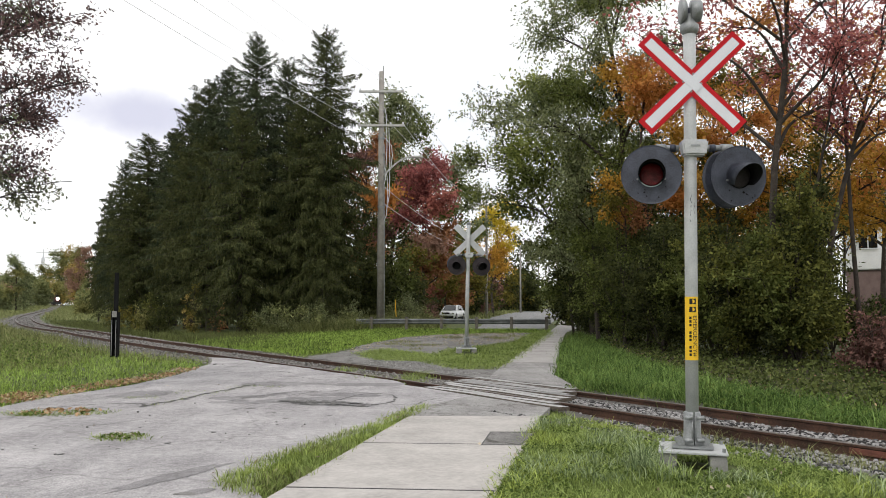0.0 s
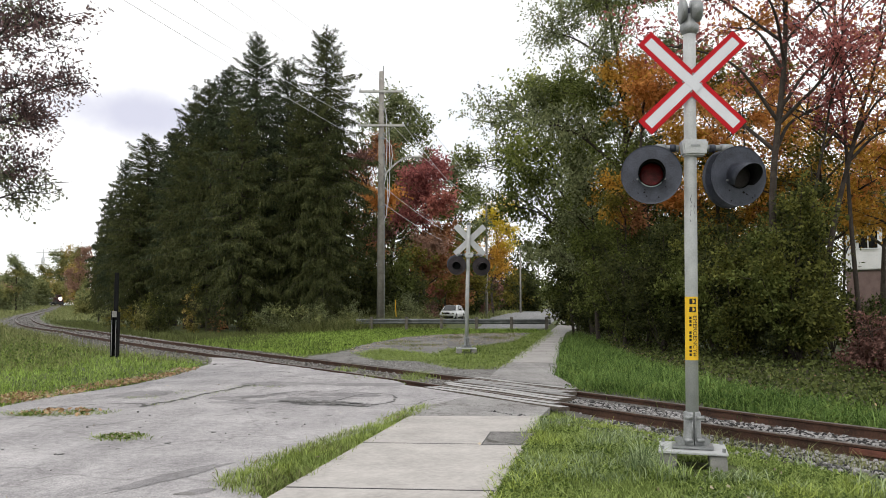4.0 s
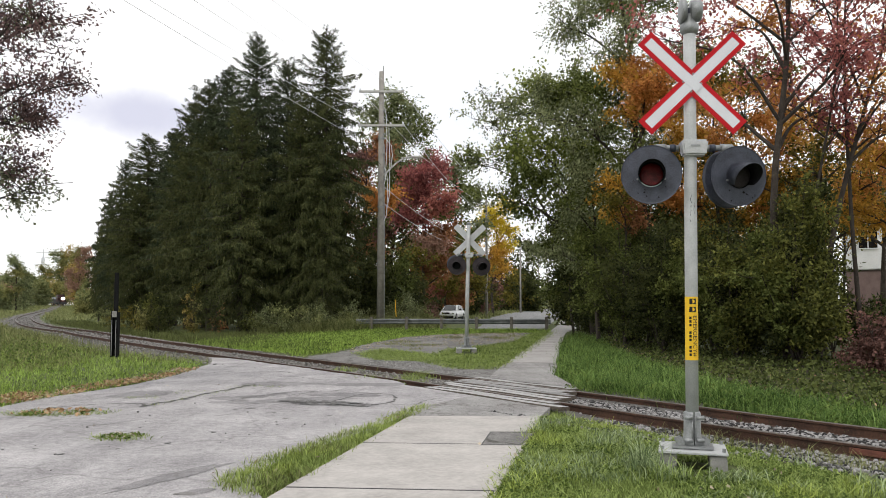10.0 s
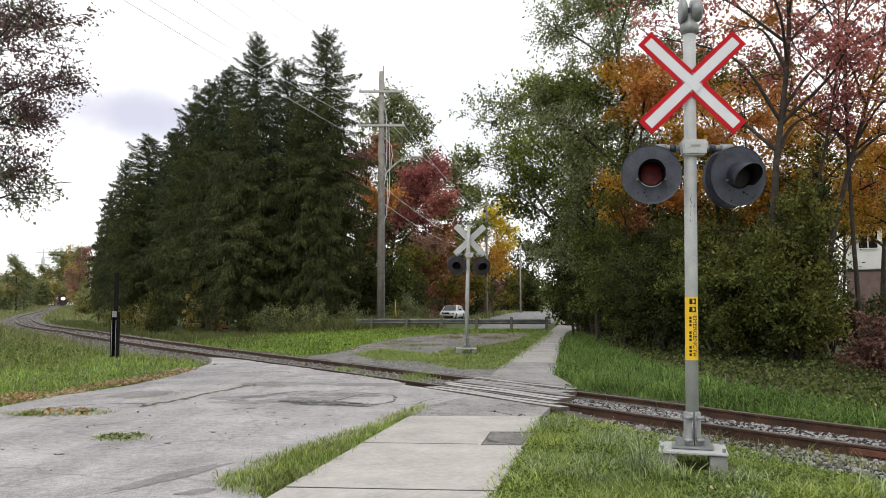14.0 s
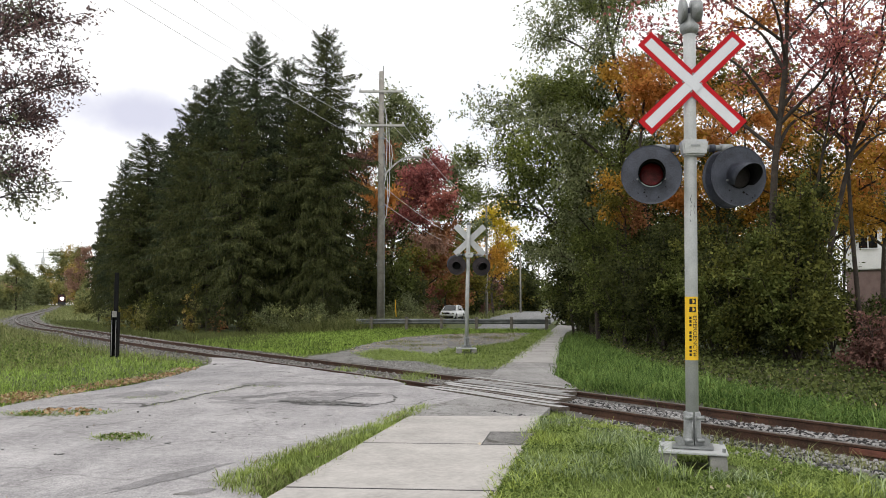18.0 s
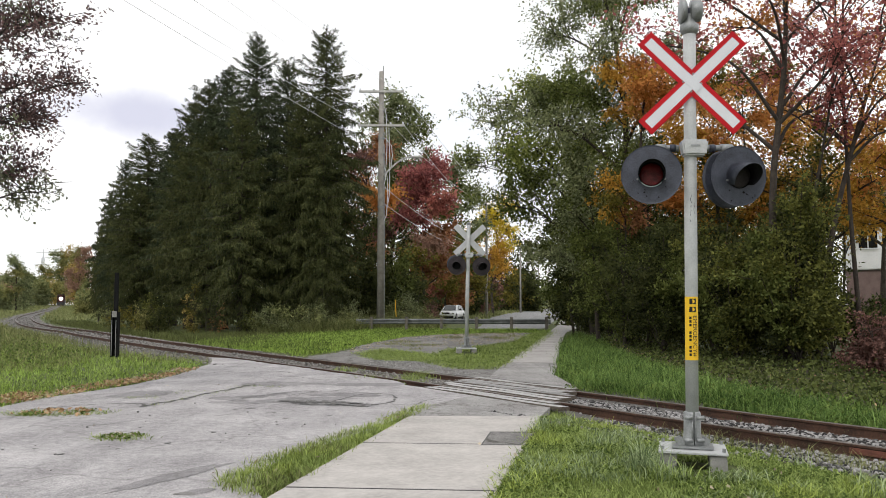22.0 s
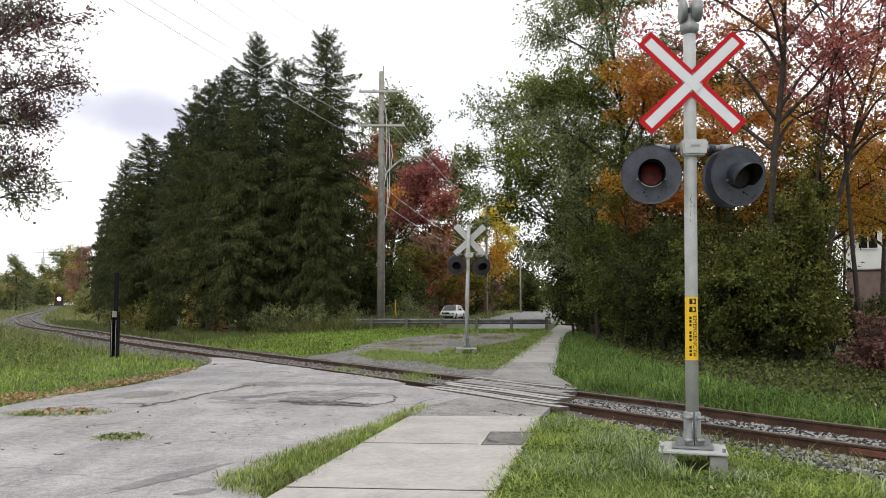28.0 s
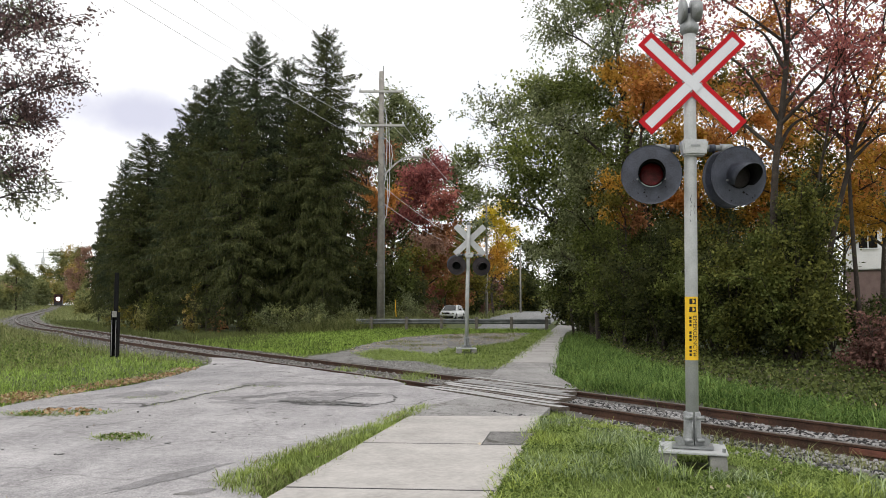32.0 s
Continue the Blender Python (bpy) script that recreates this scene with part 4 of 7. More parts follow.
    for x, turn_, rings in ((-0.075, -1, [(0.02, -0.045), (0.1, -0.04), (0.138, -0.012), (0.142, 0.012), (0.132, 0.022), (0.03, 0.03)]), (0.065, 1, [(0.05, -0.06), (0.112, -0.055), (0.118, 0.04), (0.1, 0.062), (0.03, 0.068)])):
        m = pose(x, 0, 4.84, 0, 90 * turn_, 0)
        part("bell", lathe(rings, 32, m), M_GALV, sig, "weathered round bell housing", True)
    part("bell_bracket", box((0.05, 0.06, 0.16), (0, 0.02, 4.8), 0.01), M_DISC, sig, "dark bell bracket")
    return sig


crossing_signal((2.605, 8.98, 0.0), -4, 0.7, True)
crossing_signal((0.79, 28.95, 0.07), 2, 1.2, False)

# old rail-side post with a pale cap plate
post = thing("trackside_post", (-10.55, 27.4, 0.05), "dark old steel trackside post with pale plate", "post")
bm = box((0.05, 0.2, 1.45), (-0.09, 0, 0.7), 0.008)
box((0.05, 0.2, 1.45), (0.09, 0, 0.7), 0.008, bm=bm)
box((0.14, 0.03, 1.4), (0, 0.06, 0.7), 0.004, bm=bm)
part("channel_post", bm, M_BLACK, post, "dark steel channel")
part("edge_strip", box((0.02, 0.012, 1.15), (0.055, -0.102, 0.6), 0.002), M_GALV, post, "pale edge strip")
part("edge_strip", box((0.02, 0.012, 1.15), (-0.075, -0.102, 0.6), 0.002), M_GALV, post, "pale edge strip")
part("cap_plate", box((0.15, 0.02, 0.2), (0, -0.115, 1.36), 0.006), M_CONCRETE_OLD, post, "weathered pale plate")
part("upright", box((0.11, 0.11, 1.3), (0.0, 0.02, 2.05), 0.01), M_BLACK, post, "slim black upright")

# ---- guard rail across the closed road ----
guard = thing("guard_rail", (0.6, 47.0, g(47.0)), "dull steel guard rail on short posts across the road", "guard rail")
W_BEAM = [(-0.0, 0.15), (-0.02, 0.14), (-0.075, 0.10), (-0.075, 0.055), (-0.01, 0.02), (-0.01, -0.02), (-0.075, -0.055), (-0.075, -0.10), (-0.02, -0.14), (0.0, -0.15), (0.012, -0.14),
          (-0.055, -0.1), (-0.055, -0.055), (0.012, -0.02), (0.012, 0.02), (-0.055, 0.055), (-0.055, 0.1), (0.012, 0.14)]
for a, b in ((-5.1, -2.5), (-2.5, 1.3), (1.3, 5.0)):
    part("beam", sweep([(b + 0.1, 0, 0.53), (a, 0, 0.53)], W_BEAM), M_GUARD, guard, "corrugated steel beam")
part("end_piece", sweep([(5.35, 0.05, 0.53), (5.1, 0.0, 0.53)], W_BEAM), M_GALV, guard, "flared beam end")
part("end_piece", sweep([(-5.1, 0.0, 0.53), (-5.4, 0.1, 0.53)], W_BEAM), M_GALV, guard, "flared beam end")
for i in range(6):
    part("post", box((0.16, 0.2, 1.0), (-4.55 + 1.93 * i, -0.18, 0.29), 0.01), M_POSTWOOD, guard, "weathered timber post")

# ---- poles and wires ----


def insulator(parent, at):
    part("insulator", lathe([(0.03, 0.0), (0.06, 0.03), (0.045, 0.06), (0.06, 0.09), (0.03, 0.14)], 10, pose(*at)), M_PALE, parent, "pale insulator", True)


def utility_pole(at, height, r, arms, label, lamp=0.0):
    p = thing("utility_pole", at, label, "utility pole", "utility poles")
    part("shaft", lathe([(r, -0.3), (r * 0.85, height * 0.5), (r * 0.62, height)], 14), M_POLE, p, "tall grey wooden shaft", True)
    for z, half in arms:
        arm = part("crossarm", box((2 * half, 0.11, 0.13), (0, -r * 0.8, z), 0.012), M_ARM, p, "pale weathered crossarm")
        for x in (-half * 0.55, half * 0.55):
            part("arm_brace", rod((x, -r * 0.8, z - 0.05), (0, -r * 0.7, z - 0.75), 0.018, sides=6), M_GALV, p, "thin steel arm brace")
        for x in (-half * 0.93, half * 0.93, half * 0.4):
            insulator(arm, (x, -r * 0.8, z + 0.06))
    if lamp:
        pts = [(0.12, -0.1, lamp - 1.15), (0.5, -0.1, lamp - 0.72), (0.9, -0.1, lamp - 0.35), (1.3, -0.1, lamp - 0.08), (1.7, -0.1, lamp + 0.03), (2.0, -0.1, lamp + 0.04)]
        bm = bmesh.new()
        for a, b in zip(pts[:-1], pts[1:]):
            rod(a, b, 0.05, sides=8, bm=bm)
        part("lamp_arm", bm, M_ARM, p, "curved metal street lamp arm", True)
        part("lamp_head", lathe([(0.05, -0.45), (0.13, -0.3), (0.15, 0.1), (0.08, 0.3)], 12, pose(2.2, -0.1, lamp + 0.02, 0, 92, 0) @ Matrix.Diagonal((0.6, 1, 1, 1))), M_ARM, p, "cobra-head street lamp", True)
    return p


POLE = (-3.68, 50.0, g(50))
main_pole = utility_pole(POLE, 15.4, 0.23, ((14.15, 1.35), (12.1, 1.4)), "tall grey wooden utility pole with two crossarms and street lamp", 10.2)
for z in (11.3, 7.2):
    part("pole_band", lathe([(0.215, z), (0.215, z + 0.08)], 14), M_GALV, main_pole, "metal band")
part("conduit", rod((0.22, 0.0, 0.3), (0.17, 0.0, 11.0), 0.035, sides=8), M_GALV, main_pole, "grey service conduit")
part("cable_loop", sweep([(0.45, -0.05, 12.0), (0.52, -0.05, 10.0), (0.5, -0.05, 8.0), (0.38, -0.05, 7.2), (0.24, -0.05, 7.4)], [(-0.02, -0.02), (0.02, -0.02), (0.02, 0.02), (-0.02, 0.02)], up=Vector((0, 1, 0))), M_WIRE, main_pole, "hanging service cable")
for dx, z0, z1 in ((0.3, 13.2, 8.6), (0.62, 11.4, 9.2), (0.36, 9.6, 6.4)):
    part("hanging_cable", sweep([(0.2, -0.12, z0), (dx, -0.12, z0 - 0.5), (dx + 0.05, -0.12, (z0 + z1) / 2), (dx - 0.04, -0.12, z1 + 0.3), (0.2, -0.12, z1)], [(-0.018, -0.018), (0.018, -0.018), (0.018, 0.018), (-0.018, 0.018)], up=Vector((0, 1, 0))), M_WIRE, main_pole, "slack grey cable")
for z in (13.0, 11.6, 10.4, 8.9):
    part("bracket", box((0.34, 0.3, 0.06), (0.08, 0, z), 0.01), M_GALV, main_pole, "small steel bracket")
part("top_pin", rod((0.1, 0, 15.3), (0.12, 0, 15.75), 0.03, sides=8), M_GALV, main_pole, "pole top pin")
part("guy_guard", rod((0.98, -1.0, 0.75), (0.92, -0.98, 1.75), 0.022, sides=8), M_YELLOW, main_pole, "yellow guy wire guard")
POLE_NEAR = (-9.6, 11.6, 0.0)
utility_pole(POLE_NEAR, 11.0, 0.19, ((10.3, 1.2), (9.2, 1.1)), "grey wooden utility pole beside the road")
for x, y, h, rr in ((5.15, 100, 14.2, 0.17), (13.7, 150, 11.6, 0.17), (22.5, 200, 12.5, 0.17), (25.6, 205, 9.0, 0.14)):
    utility_pole((x, y, g(y)), h, rr, ((h - 0.9, 1.2),), "distant grey utility pole along the street", 9.0 if y in (150, 200) else 0.0)


def wire(a, b, sag, r=0.005):
    a, b = Vector(a), Vector(b)
    pts = [a.lerp(b, t) - Vector((0, 0, sag * 4 * t * (1 - t))) for t in np.linspace(0, 1, 17)]
    tagged(part("overhead_wire", sweep(pts, [(-r, -r), (r, -r), (r, r), (-r, r)]), M_WIRE, None), "thin grey overhead wire strung between poles", "wire", "overhead wires")


px, py, pz = POLE
for a, b in (((px - 0.6, py - 0.2, pz + 10.9), (-9.45, 11.6, 9.0)), ((px - 1.3, py - 0.2, pz + 12.28), (-9.5, 11.6, 9.25)), ((px - 0.1, py - 0.2, pz + 12.4), (-9.3, 11.6, 9.9)),
             ((px - 0.7, py - 0.2, pz + 13.55), (-9.0, 11.6, 10.4)), ((px + 0.9, py - 0.2, pz + 14.3), (-8.4, 11.6, 10.5))):
    wire(a, b, 0.12)
for a, b in (((px - 1.25, py, pz + 14.3), (4.0, 100, 14.3)), ((px + 1.25, py, pz + 14.3), (6.3, 100, 14.3)), ((px + 1.3, py, pz + 12.25), (5.2, 100, 12.4)), ((px + 0.1, py, pz + 8.5), (5.15, 100, 8.6)), ((px + 0.1, py, pz + 7.5), (5.15, 100, 7.8))):
    wire(a, b, 0.7, 0.012)

# ---- white car on the street ----


def car(at, turn):
    c = thing("car", at, "white sedan with dark windows on the street", "car", turn=turn)
    # body: cross-sections along its length, nose at -x
    secs = [(-2.2, 0.62, 0.35, 0.62), (-2.05, 0.8, 0.25, 0.74), (-1.3, 0.87, 0.2, 0.86), (-0.6, 0.88, 0.2, 0.93), (0.5, 0.88, 0.2, 0.95), (1.5, 0.87, 0.2, 0.98), (2.1, 0.82, 0.25, 0.95), (2.25, 0.72, 0.35, 0.8)]
    bm = bmesh.new()
    rows = []
    for x, w, z0, z1 in secs:
        rows.append([bm.verts.new((x, y, z)) for y, z in ((-w * 0.9, z0), (-w, z0 + 0.15), (-w, z1 - 0.18), (-w * 0.88, z1), (w * 0.88, z1), (w, z1 - 0.18), (w, z0 + 0.15), (w * 0.9, z0))])
    for a, b in zip(rows[:-1], rows[1:]):
        for i in range(8):
            bm.faces.new((a[i], a[(i + 1) % 8], b[(i + 1) % 8], b[i]))
    bm.faces.new(rows[0]); bm.faces.new(rows[-1][::-1])
    bmesh.ops.recalc_face_normals(bm, faces=bm.faces)
    part("body", bm, M_CARPAINT, c, "white painted body", True)
    bm = bmesh.new()
    lo = [(-0.85, 0.9), (1.75, 0.95)]
    hi = [(-0.1, 1.42), (1.0, 1.43)]
    v = [bm.verts.new(p) for p in ((lo[0][0], -0.78, lo[0][1]), (lo[1][0], -0.76, lo[1][1]), (lo[1][0], 0.76, lo[1][1]), (lo[0][0], 0.78, lo[0][1]), (hi[0][0], -0.6, hi[0][1]), (hi[1][0], -0.6, hi[1][1]), (hi[1][0], 0.6, hi[1][1]), (hi[0][0], 0.6, hi[0][1]))]
    for f in ((0, 1, 5, 4), (1, 2, 6, 5), (2, 3, 7, 6), (3, 0, 4, 7), (4, 5, 6, 7)):
        bm.faces.new([v[i] for i in f])
    bmesh.ops.bevel(bm, geom=bm.edges[:], offset=0.05, segments=2, affect="EDGES")
    cab = part("cabin", bm, M_CARPAINT, c, "white roof and pillars", True)
    for pts in (((-0.83, -0.62, 0.95), (-0.83, 0.62, 0.95), (-0.2, 0.5, 1.38), (-0.2, -0.5, 1.38)), ((1.7, -0.6, 1.0), (1.7, 0.6, 1.0), (1.1, 0.48, 1.38), (1.1, -0.48, 1.38)),
                ((-0.6, -0.79, 0.98), (0.35, -0.79, 0.98), (0.35, -0.64, 1.36), (-0.1, -0.64, 1.36)), ((0.42, -0.79, 0.98), (1.4, -0.78, 1.0), (0.95, -0.64, 1.37), (0.42, -0.64, 1.36)),
                ((-0.6, 0.79, 0.98), (0.35, 0.79, 0.98), (0.35, 0.64, 1.36), (-0.1, 0.64, 1.36)), ((0.42, 0.79, 0.98), (1.4, 0.78, 1.0), (0.95, 0.64, 1.37), (0.42, 0.64, 1.36))):
        bm = bmesh.new()
        f = bm.faces.new([bm.verts.new(p) for p in pts])
        f.normal_update()
        centre = Vector((0.4, 0, 1.1))
        n = f.normal if (f.calc_center_median() - centre).dot(f.normal) > 0 else -f.normal
        for w in bm.verts:
            w.co += n * 0.035
        got = bmesh.ops.extrude_face_region(bm, geom=[f])
        for w in got["geom"]:
            if isinstance(w, bmesh.types.BMVert):
                w.co -= n * 0.03
        bmesh.ops.recalc_face_normals(bm, faces=bm.faces)
        part("window", bm, M_GLASS, c, "dark window")
    for x in (-1.4, 1.35):
        for y in (-0.8, 0.8):
            m = pose(x, y, 0.32, 90, 0, 0)
            wh = part("wheel", lathe([(0.2, -0.11), (0.3, -0.11), (0.32, -0.06), (0.32, 0.06), (0.3, 0.11), (0.2, 0.11)], 20, m), M_TYRE, c, "black tyre", True)
            part("rim", lathe([(0.19, -0.115), (0.2, 0.115)], 16, m), M_CHROME, wh, "bright wheel rim")
    for y in (-0.6, 0.6):
        part("headlight", box((0.12, 0.36, 0.14), (-2.1, y, 0.62), 0.03), M_CHROME, c, "clear headlight")
        part("tail_light", box((0.1, 0.3, 0.16), (2.2, y, 0.75), 0.03), M_TAIL, c, "red tail light")
    part("bumper", box((0.18, 1.55, 0.16), (-2.2, 0, 0.5), 0.05), M_CARPAINT, c, "white bumper")
    part("air_intake", box((0.1, 1.5, 0.2), (-2.18, 0, 0.31), 0.03), M_BLACK, c, "black lower air intake")
    part("grille", box((0.06, 0.75, 0.16), (-2.22, 0, 0.66), 0.02), M_BLACK, c, "dark grille")
    part("bonnet_seam", box((0.05, 1.5, 0.02), (-0.88, 0, 0.905), 0.006), M_BLACK, c, "black wiper tray")
    for y in (-0.86, 0.86):
        part("sill", box((2.3, 0.06, 0.16), (0.0, y, 0.27), 0.02), M_BLACK, c, "black door sill")
        part("mirror", box((0.12, 0.2, 0.14), (-0.5, math.copysign(0.98, y), 1.0), 0.03), M_BLACK, c, "black door mirror")
    return c


street_car = car((0.82, 82.0, g(82) + 0.03), 75)
tagged(copy_thing(street_car, pose(27.3, 58.0, g(58) + 0.05, 0, 0, 12)), "white car parked before the house, half hidden by bushes")

# ---- house behind the trees ----
house = thing("house", (29.1, 47.2, g(47) + 0.45), "two-storey house, white siding over brown brick", "house", turn=-26)
part("lower_wall", box((12, 8, 3.2), (0, 4, 1.4), 0.03), M_BRICK, house, "brown brick lower storey")
part("upper_wall", box((12.3, 8.3, 3.4), (0, 4, 4.75), 0.03), M_SIDING, house, "white clapboard upper storey")
for i in range(13):
    part("siding_board", box((12.34, 0.02, 0.2), (0, -0.16, 3.2 + 0.25 * i), 0.006, (4, 0, 0)), M_SIDING, house)
bm = bmesh.new()
v = [bm.verts.new(p) for p in ((-6.6, -0.7, 6.4), (6.6, -0.7, 6.4), (6.6, 8.7, 6.4), (-6.6, 8.7, 6.4), (-6.6, 4, 9.0), (6.6, 4, 9.0))]
for f in ((0, 1, 5, 4), (2, 3, 4, 5), (0, 4, 3), (1, 2, 5), (3, 2, 1, 0)):
    bm.faces.new([v[i] for i in f])
part("roof", bm, M_ROOF, house, "dark shingle roof")
for x in (-4.8, -2.9, 0.5, 3.5):
    w = part("window", box((1.1, 0.08, 1.35), (x, -0.19, 4.9), 0.01), M_SIDING, house, "white window frame")
    for k in (-0.26, 0.26):
        part("pane", box((0.46, 0.03, 1.2), (x + k, -0.225, 4.9), 0.004), M_GLASS, w, "dark pane")
part("garage_door", box((3.2, 0.08, 2.2), (2.5, -0.03, 1.0), 0.02), M_CONCRETE_OLD, house, "grey garage door")
part("plinth", box((12.1, 0.1, 0.7), (0, -0.03, 0.25), 0.01), M_CONCRETE_OLD, house, "grey block plinth")

# ---- transmission tower far off ----
tower = thing("transmission_tower", (-378.0, 800.0, g(800)), "distant grey lattice transmission tower", "pylon")
for sx in (-1, 1):
    for sy in (-1, 1):
        part("leg", rod((5 * sx, 5 * sy, -2), (0.8 * sx, 0.8 * sy, 44), 0.42, 0.3, sides=4), M_PYLON, tower, "steel leg")
    for k in range(8):
        z, z2 = 5.0 * k, 5.0 * (k + 1)
        w, w2 = 5 - 4.2 * z / 44, 5 - 4.2 * z2 / 44
        part("brace", rod((w * sx, -w, z), (-w2 * sx, -w2, z2), 0.16, sides=4), M_PYLON, tower, "steel brace")
part("peak", rod((0, 0, 44), (0, 0, 53), 0.7, 0.2, sides=4), M_PYLON, tower, "lattice peak")
for z, w in ((44, 11), (49, 7), (38, 8)):
    part("tower_arm", box((2 * w, 0.5, 0.55), (0, 0, z), 0.05), M_PYLON, tower, "steel crossarm")

# ---- trees ----


def grow(name, at, height, clear, radius, leaves, size, mats, label, seed, limbs=7, trunk=0.14, sway=1.5, squash=(1, 1), lean=(0, 0), category="tree", group="", bare=0.25, spread=0.5, twigs=7, top=0.9, stems=1, phase=None, whole=0.0, slim=0.62, hang=(0, 0, -0.35)):
    """A broadleaf tree or shrub: tapered trunk, limbs that fork, and leaves in loose clumps about the twigs."""
    rng = np.random.default_rng(seed)
    tr = thing(name, (at[0], at[1], float(ground_z(at[0], at[1])) - 0.02), label, category, group)
    th = height * top
    bend = np.array([[0, 0, -0.2], [lean[0] * 0.2, lean[1] * 0.2, th * 0.3], [lean[0] * 0.55, lean[1] * 0.55, th * 0.65], [lean[0], lean[1], th]], float)
    bend[1:3, :2] += rng.normal(0, 0.02 * height, (2, 2)) * (stems == 1)
    trunk_line = spline(bend, 4)
    n = len(trunk_line)
    pieces = [tube(trunk_line, np.linspace(trunk, trunk * 0.2, n), 8)]
    part_v, part_q = join(pieces)
    link("trunk", np_mesh("trunk", part_v, part_q), M_BARK, tr, "dark bark trunk", True)
    mid = (clear + height) / 2
    semi = (height - clear) / 2
    ph = rng.uniform(0, 6.28) if phase is None else phase
    if whole:
        SWAY.append((tr, tuple(tr.location), whole, ph))
    for i in range(limbs):
        f = (i + 0.5) / limbs
        # limb ends spread over the crown, low ones first
        zt = mid + semi * (-0.85 + 1.75 * f)
        a = 2.399963 * i + rng.uniform(-0.4, 0.4)
        rr = radius * math.sqrt(max(0.05, 1 - ((zt - mid) / semi) ** 2)) * rng.uniform(0.6, 0.95)
        zc = max(clear * 0.5 + 0.1, min(th * 0.92, zt - 0.55 * rr - 0.1 * semi))
        if stems > 1:
            zc = 0.05
        base = np.array([np.interp(zc, trunk_line[:, 2], trunk_line[:, k]) for k in range(3)])
        tip = np.array([lean[0] * zt / height + rr * math.cos(a) * squash[0], lean[1] * zt / height + rr * math.sin(a) * squash[1], zt])
        mid_pt = base * 0.5 + tip * 0.5 + np.array([0, 0, 0.12 * np.linalg.norm(tip - base)]) + rng.normal(0, 0.05 * radius, 3)
        line = spline([base, mid_pt, tip], 6)
        r0 = trunk * 0.5 * (1 - 0.55 * f)
        wood = [tube(line, np.linspace(r0, 0.012, len(line)), 6)]
        segs = [(line[len(line) // 2], tip)]
        for k in range(twigs):
            s0 = line[int(len(line) * rng.uniform(bare, 0.95))]
            d = rng.normal(size=3)
            d[2] = abs(d[2]) * 0.6
            d /= np.linalg.norm(d)
            e = s0 + d * np.array([squash[0], squash[1], 1]) * radius * spread * rng.uniform(0.5, 1.3)
            wood.append(tube(spline([s0, (s0 + e) / 2 + rng.normal(0, 0.04 * radius, 3), e], 2), np.linspace(max(0.01, r0 * 0.35), 0.006, 5), 3))
            segs.append((s0, e))
        wv, wq = wood[0]
        lm = link("limb", np_mesh("limb", wv - base, wq), M_BARK, tr, "dark forking limb", True)
        lm.location = base
        # leaves in sprays along fine shoots
        segs = np.array(segs)
        cnt = leaves // limbs
        per = 9
        shoots = max(8, cnt // per)
        pick = segs[rng.integers(0, len(segs), shoots)]
        along = rng.uniform(0.25, 1.08, (shoots, 1))
        start = pick[:, 0] + along * (pick[:, 1] - pick[:, 0]) + rng.normal(0, 0.05 * radius * spread, (shoots, 3))
        way = unit(0.6 * unit(pick[:, 1] - pick[:, 0]) + rng.normal(0, 0.75, (shoots, 3)) + 0.5 * np.array(hang))
        long = (0.2 * radius * spread + 3.2 * size) * rng.uniform(0.5, 1.3, (shoots, 1))
        side = unit(np.cross(way, rng.normal(size=(shoots, 3))))
        j = np.tile(np.arange(per), shoots)[:, None]
        sgn = np.where(j % 2 == 0, 1.0, -1.0)
        W, S, P, N = (np.repeat(q_, per, 0) for q_ in (way, side, start, long))
        centre = P + W * N * (j + 0.6) / per + S * sgn * size * 0.4 + rng.normal(0, size * 0.3, (shoots * per, 3))
        centre[:, 2] = np.maximum(centre[:, 2], 0.08)
        axis = 0.55 * W + 0.7 * S * sgn + rng.normal(0, 0.4, centre.shape) + 0.4 * np.array(hang)
        lv, lq = leaf_quads(centre - base, axis, size, size * slim, rng, flat=0.45)
        m = mats[i % len(mats)]
        tagged(link("foliage", np_mesh("foliage", lv, lq), m, lm), kind="stuff")
        wv, wq = join(wood[1:])
        tagged(link("twig_spray", np_mesh("twig_spray", wv - base, wq), M_BARK, lm, smooth=True), kind="stuff")
        if sway:
            SWAY.append((lm, tuple(base), sway * rng.uniform(0.6, 1.2), ph + rng.uniform(-0.6, 0.6)))
    return tr


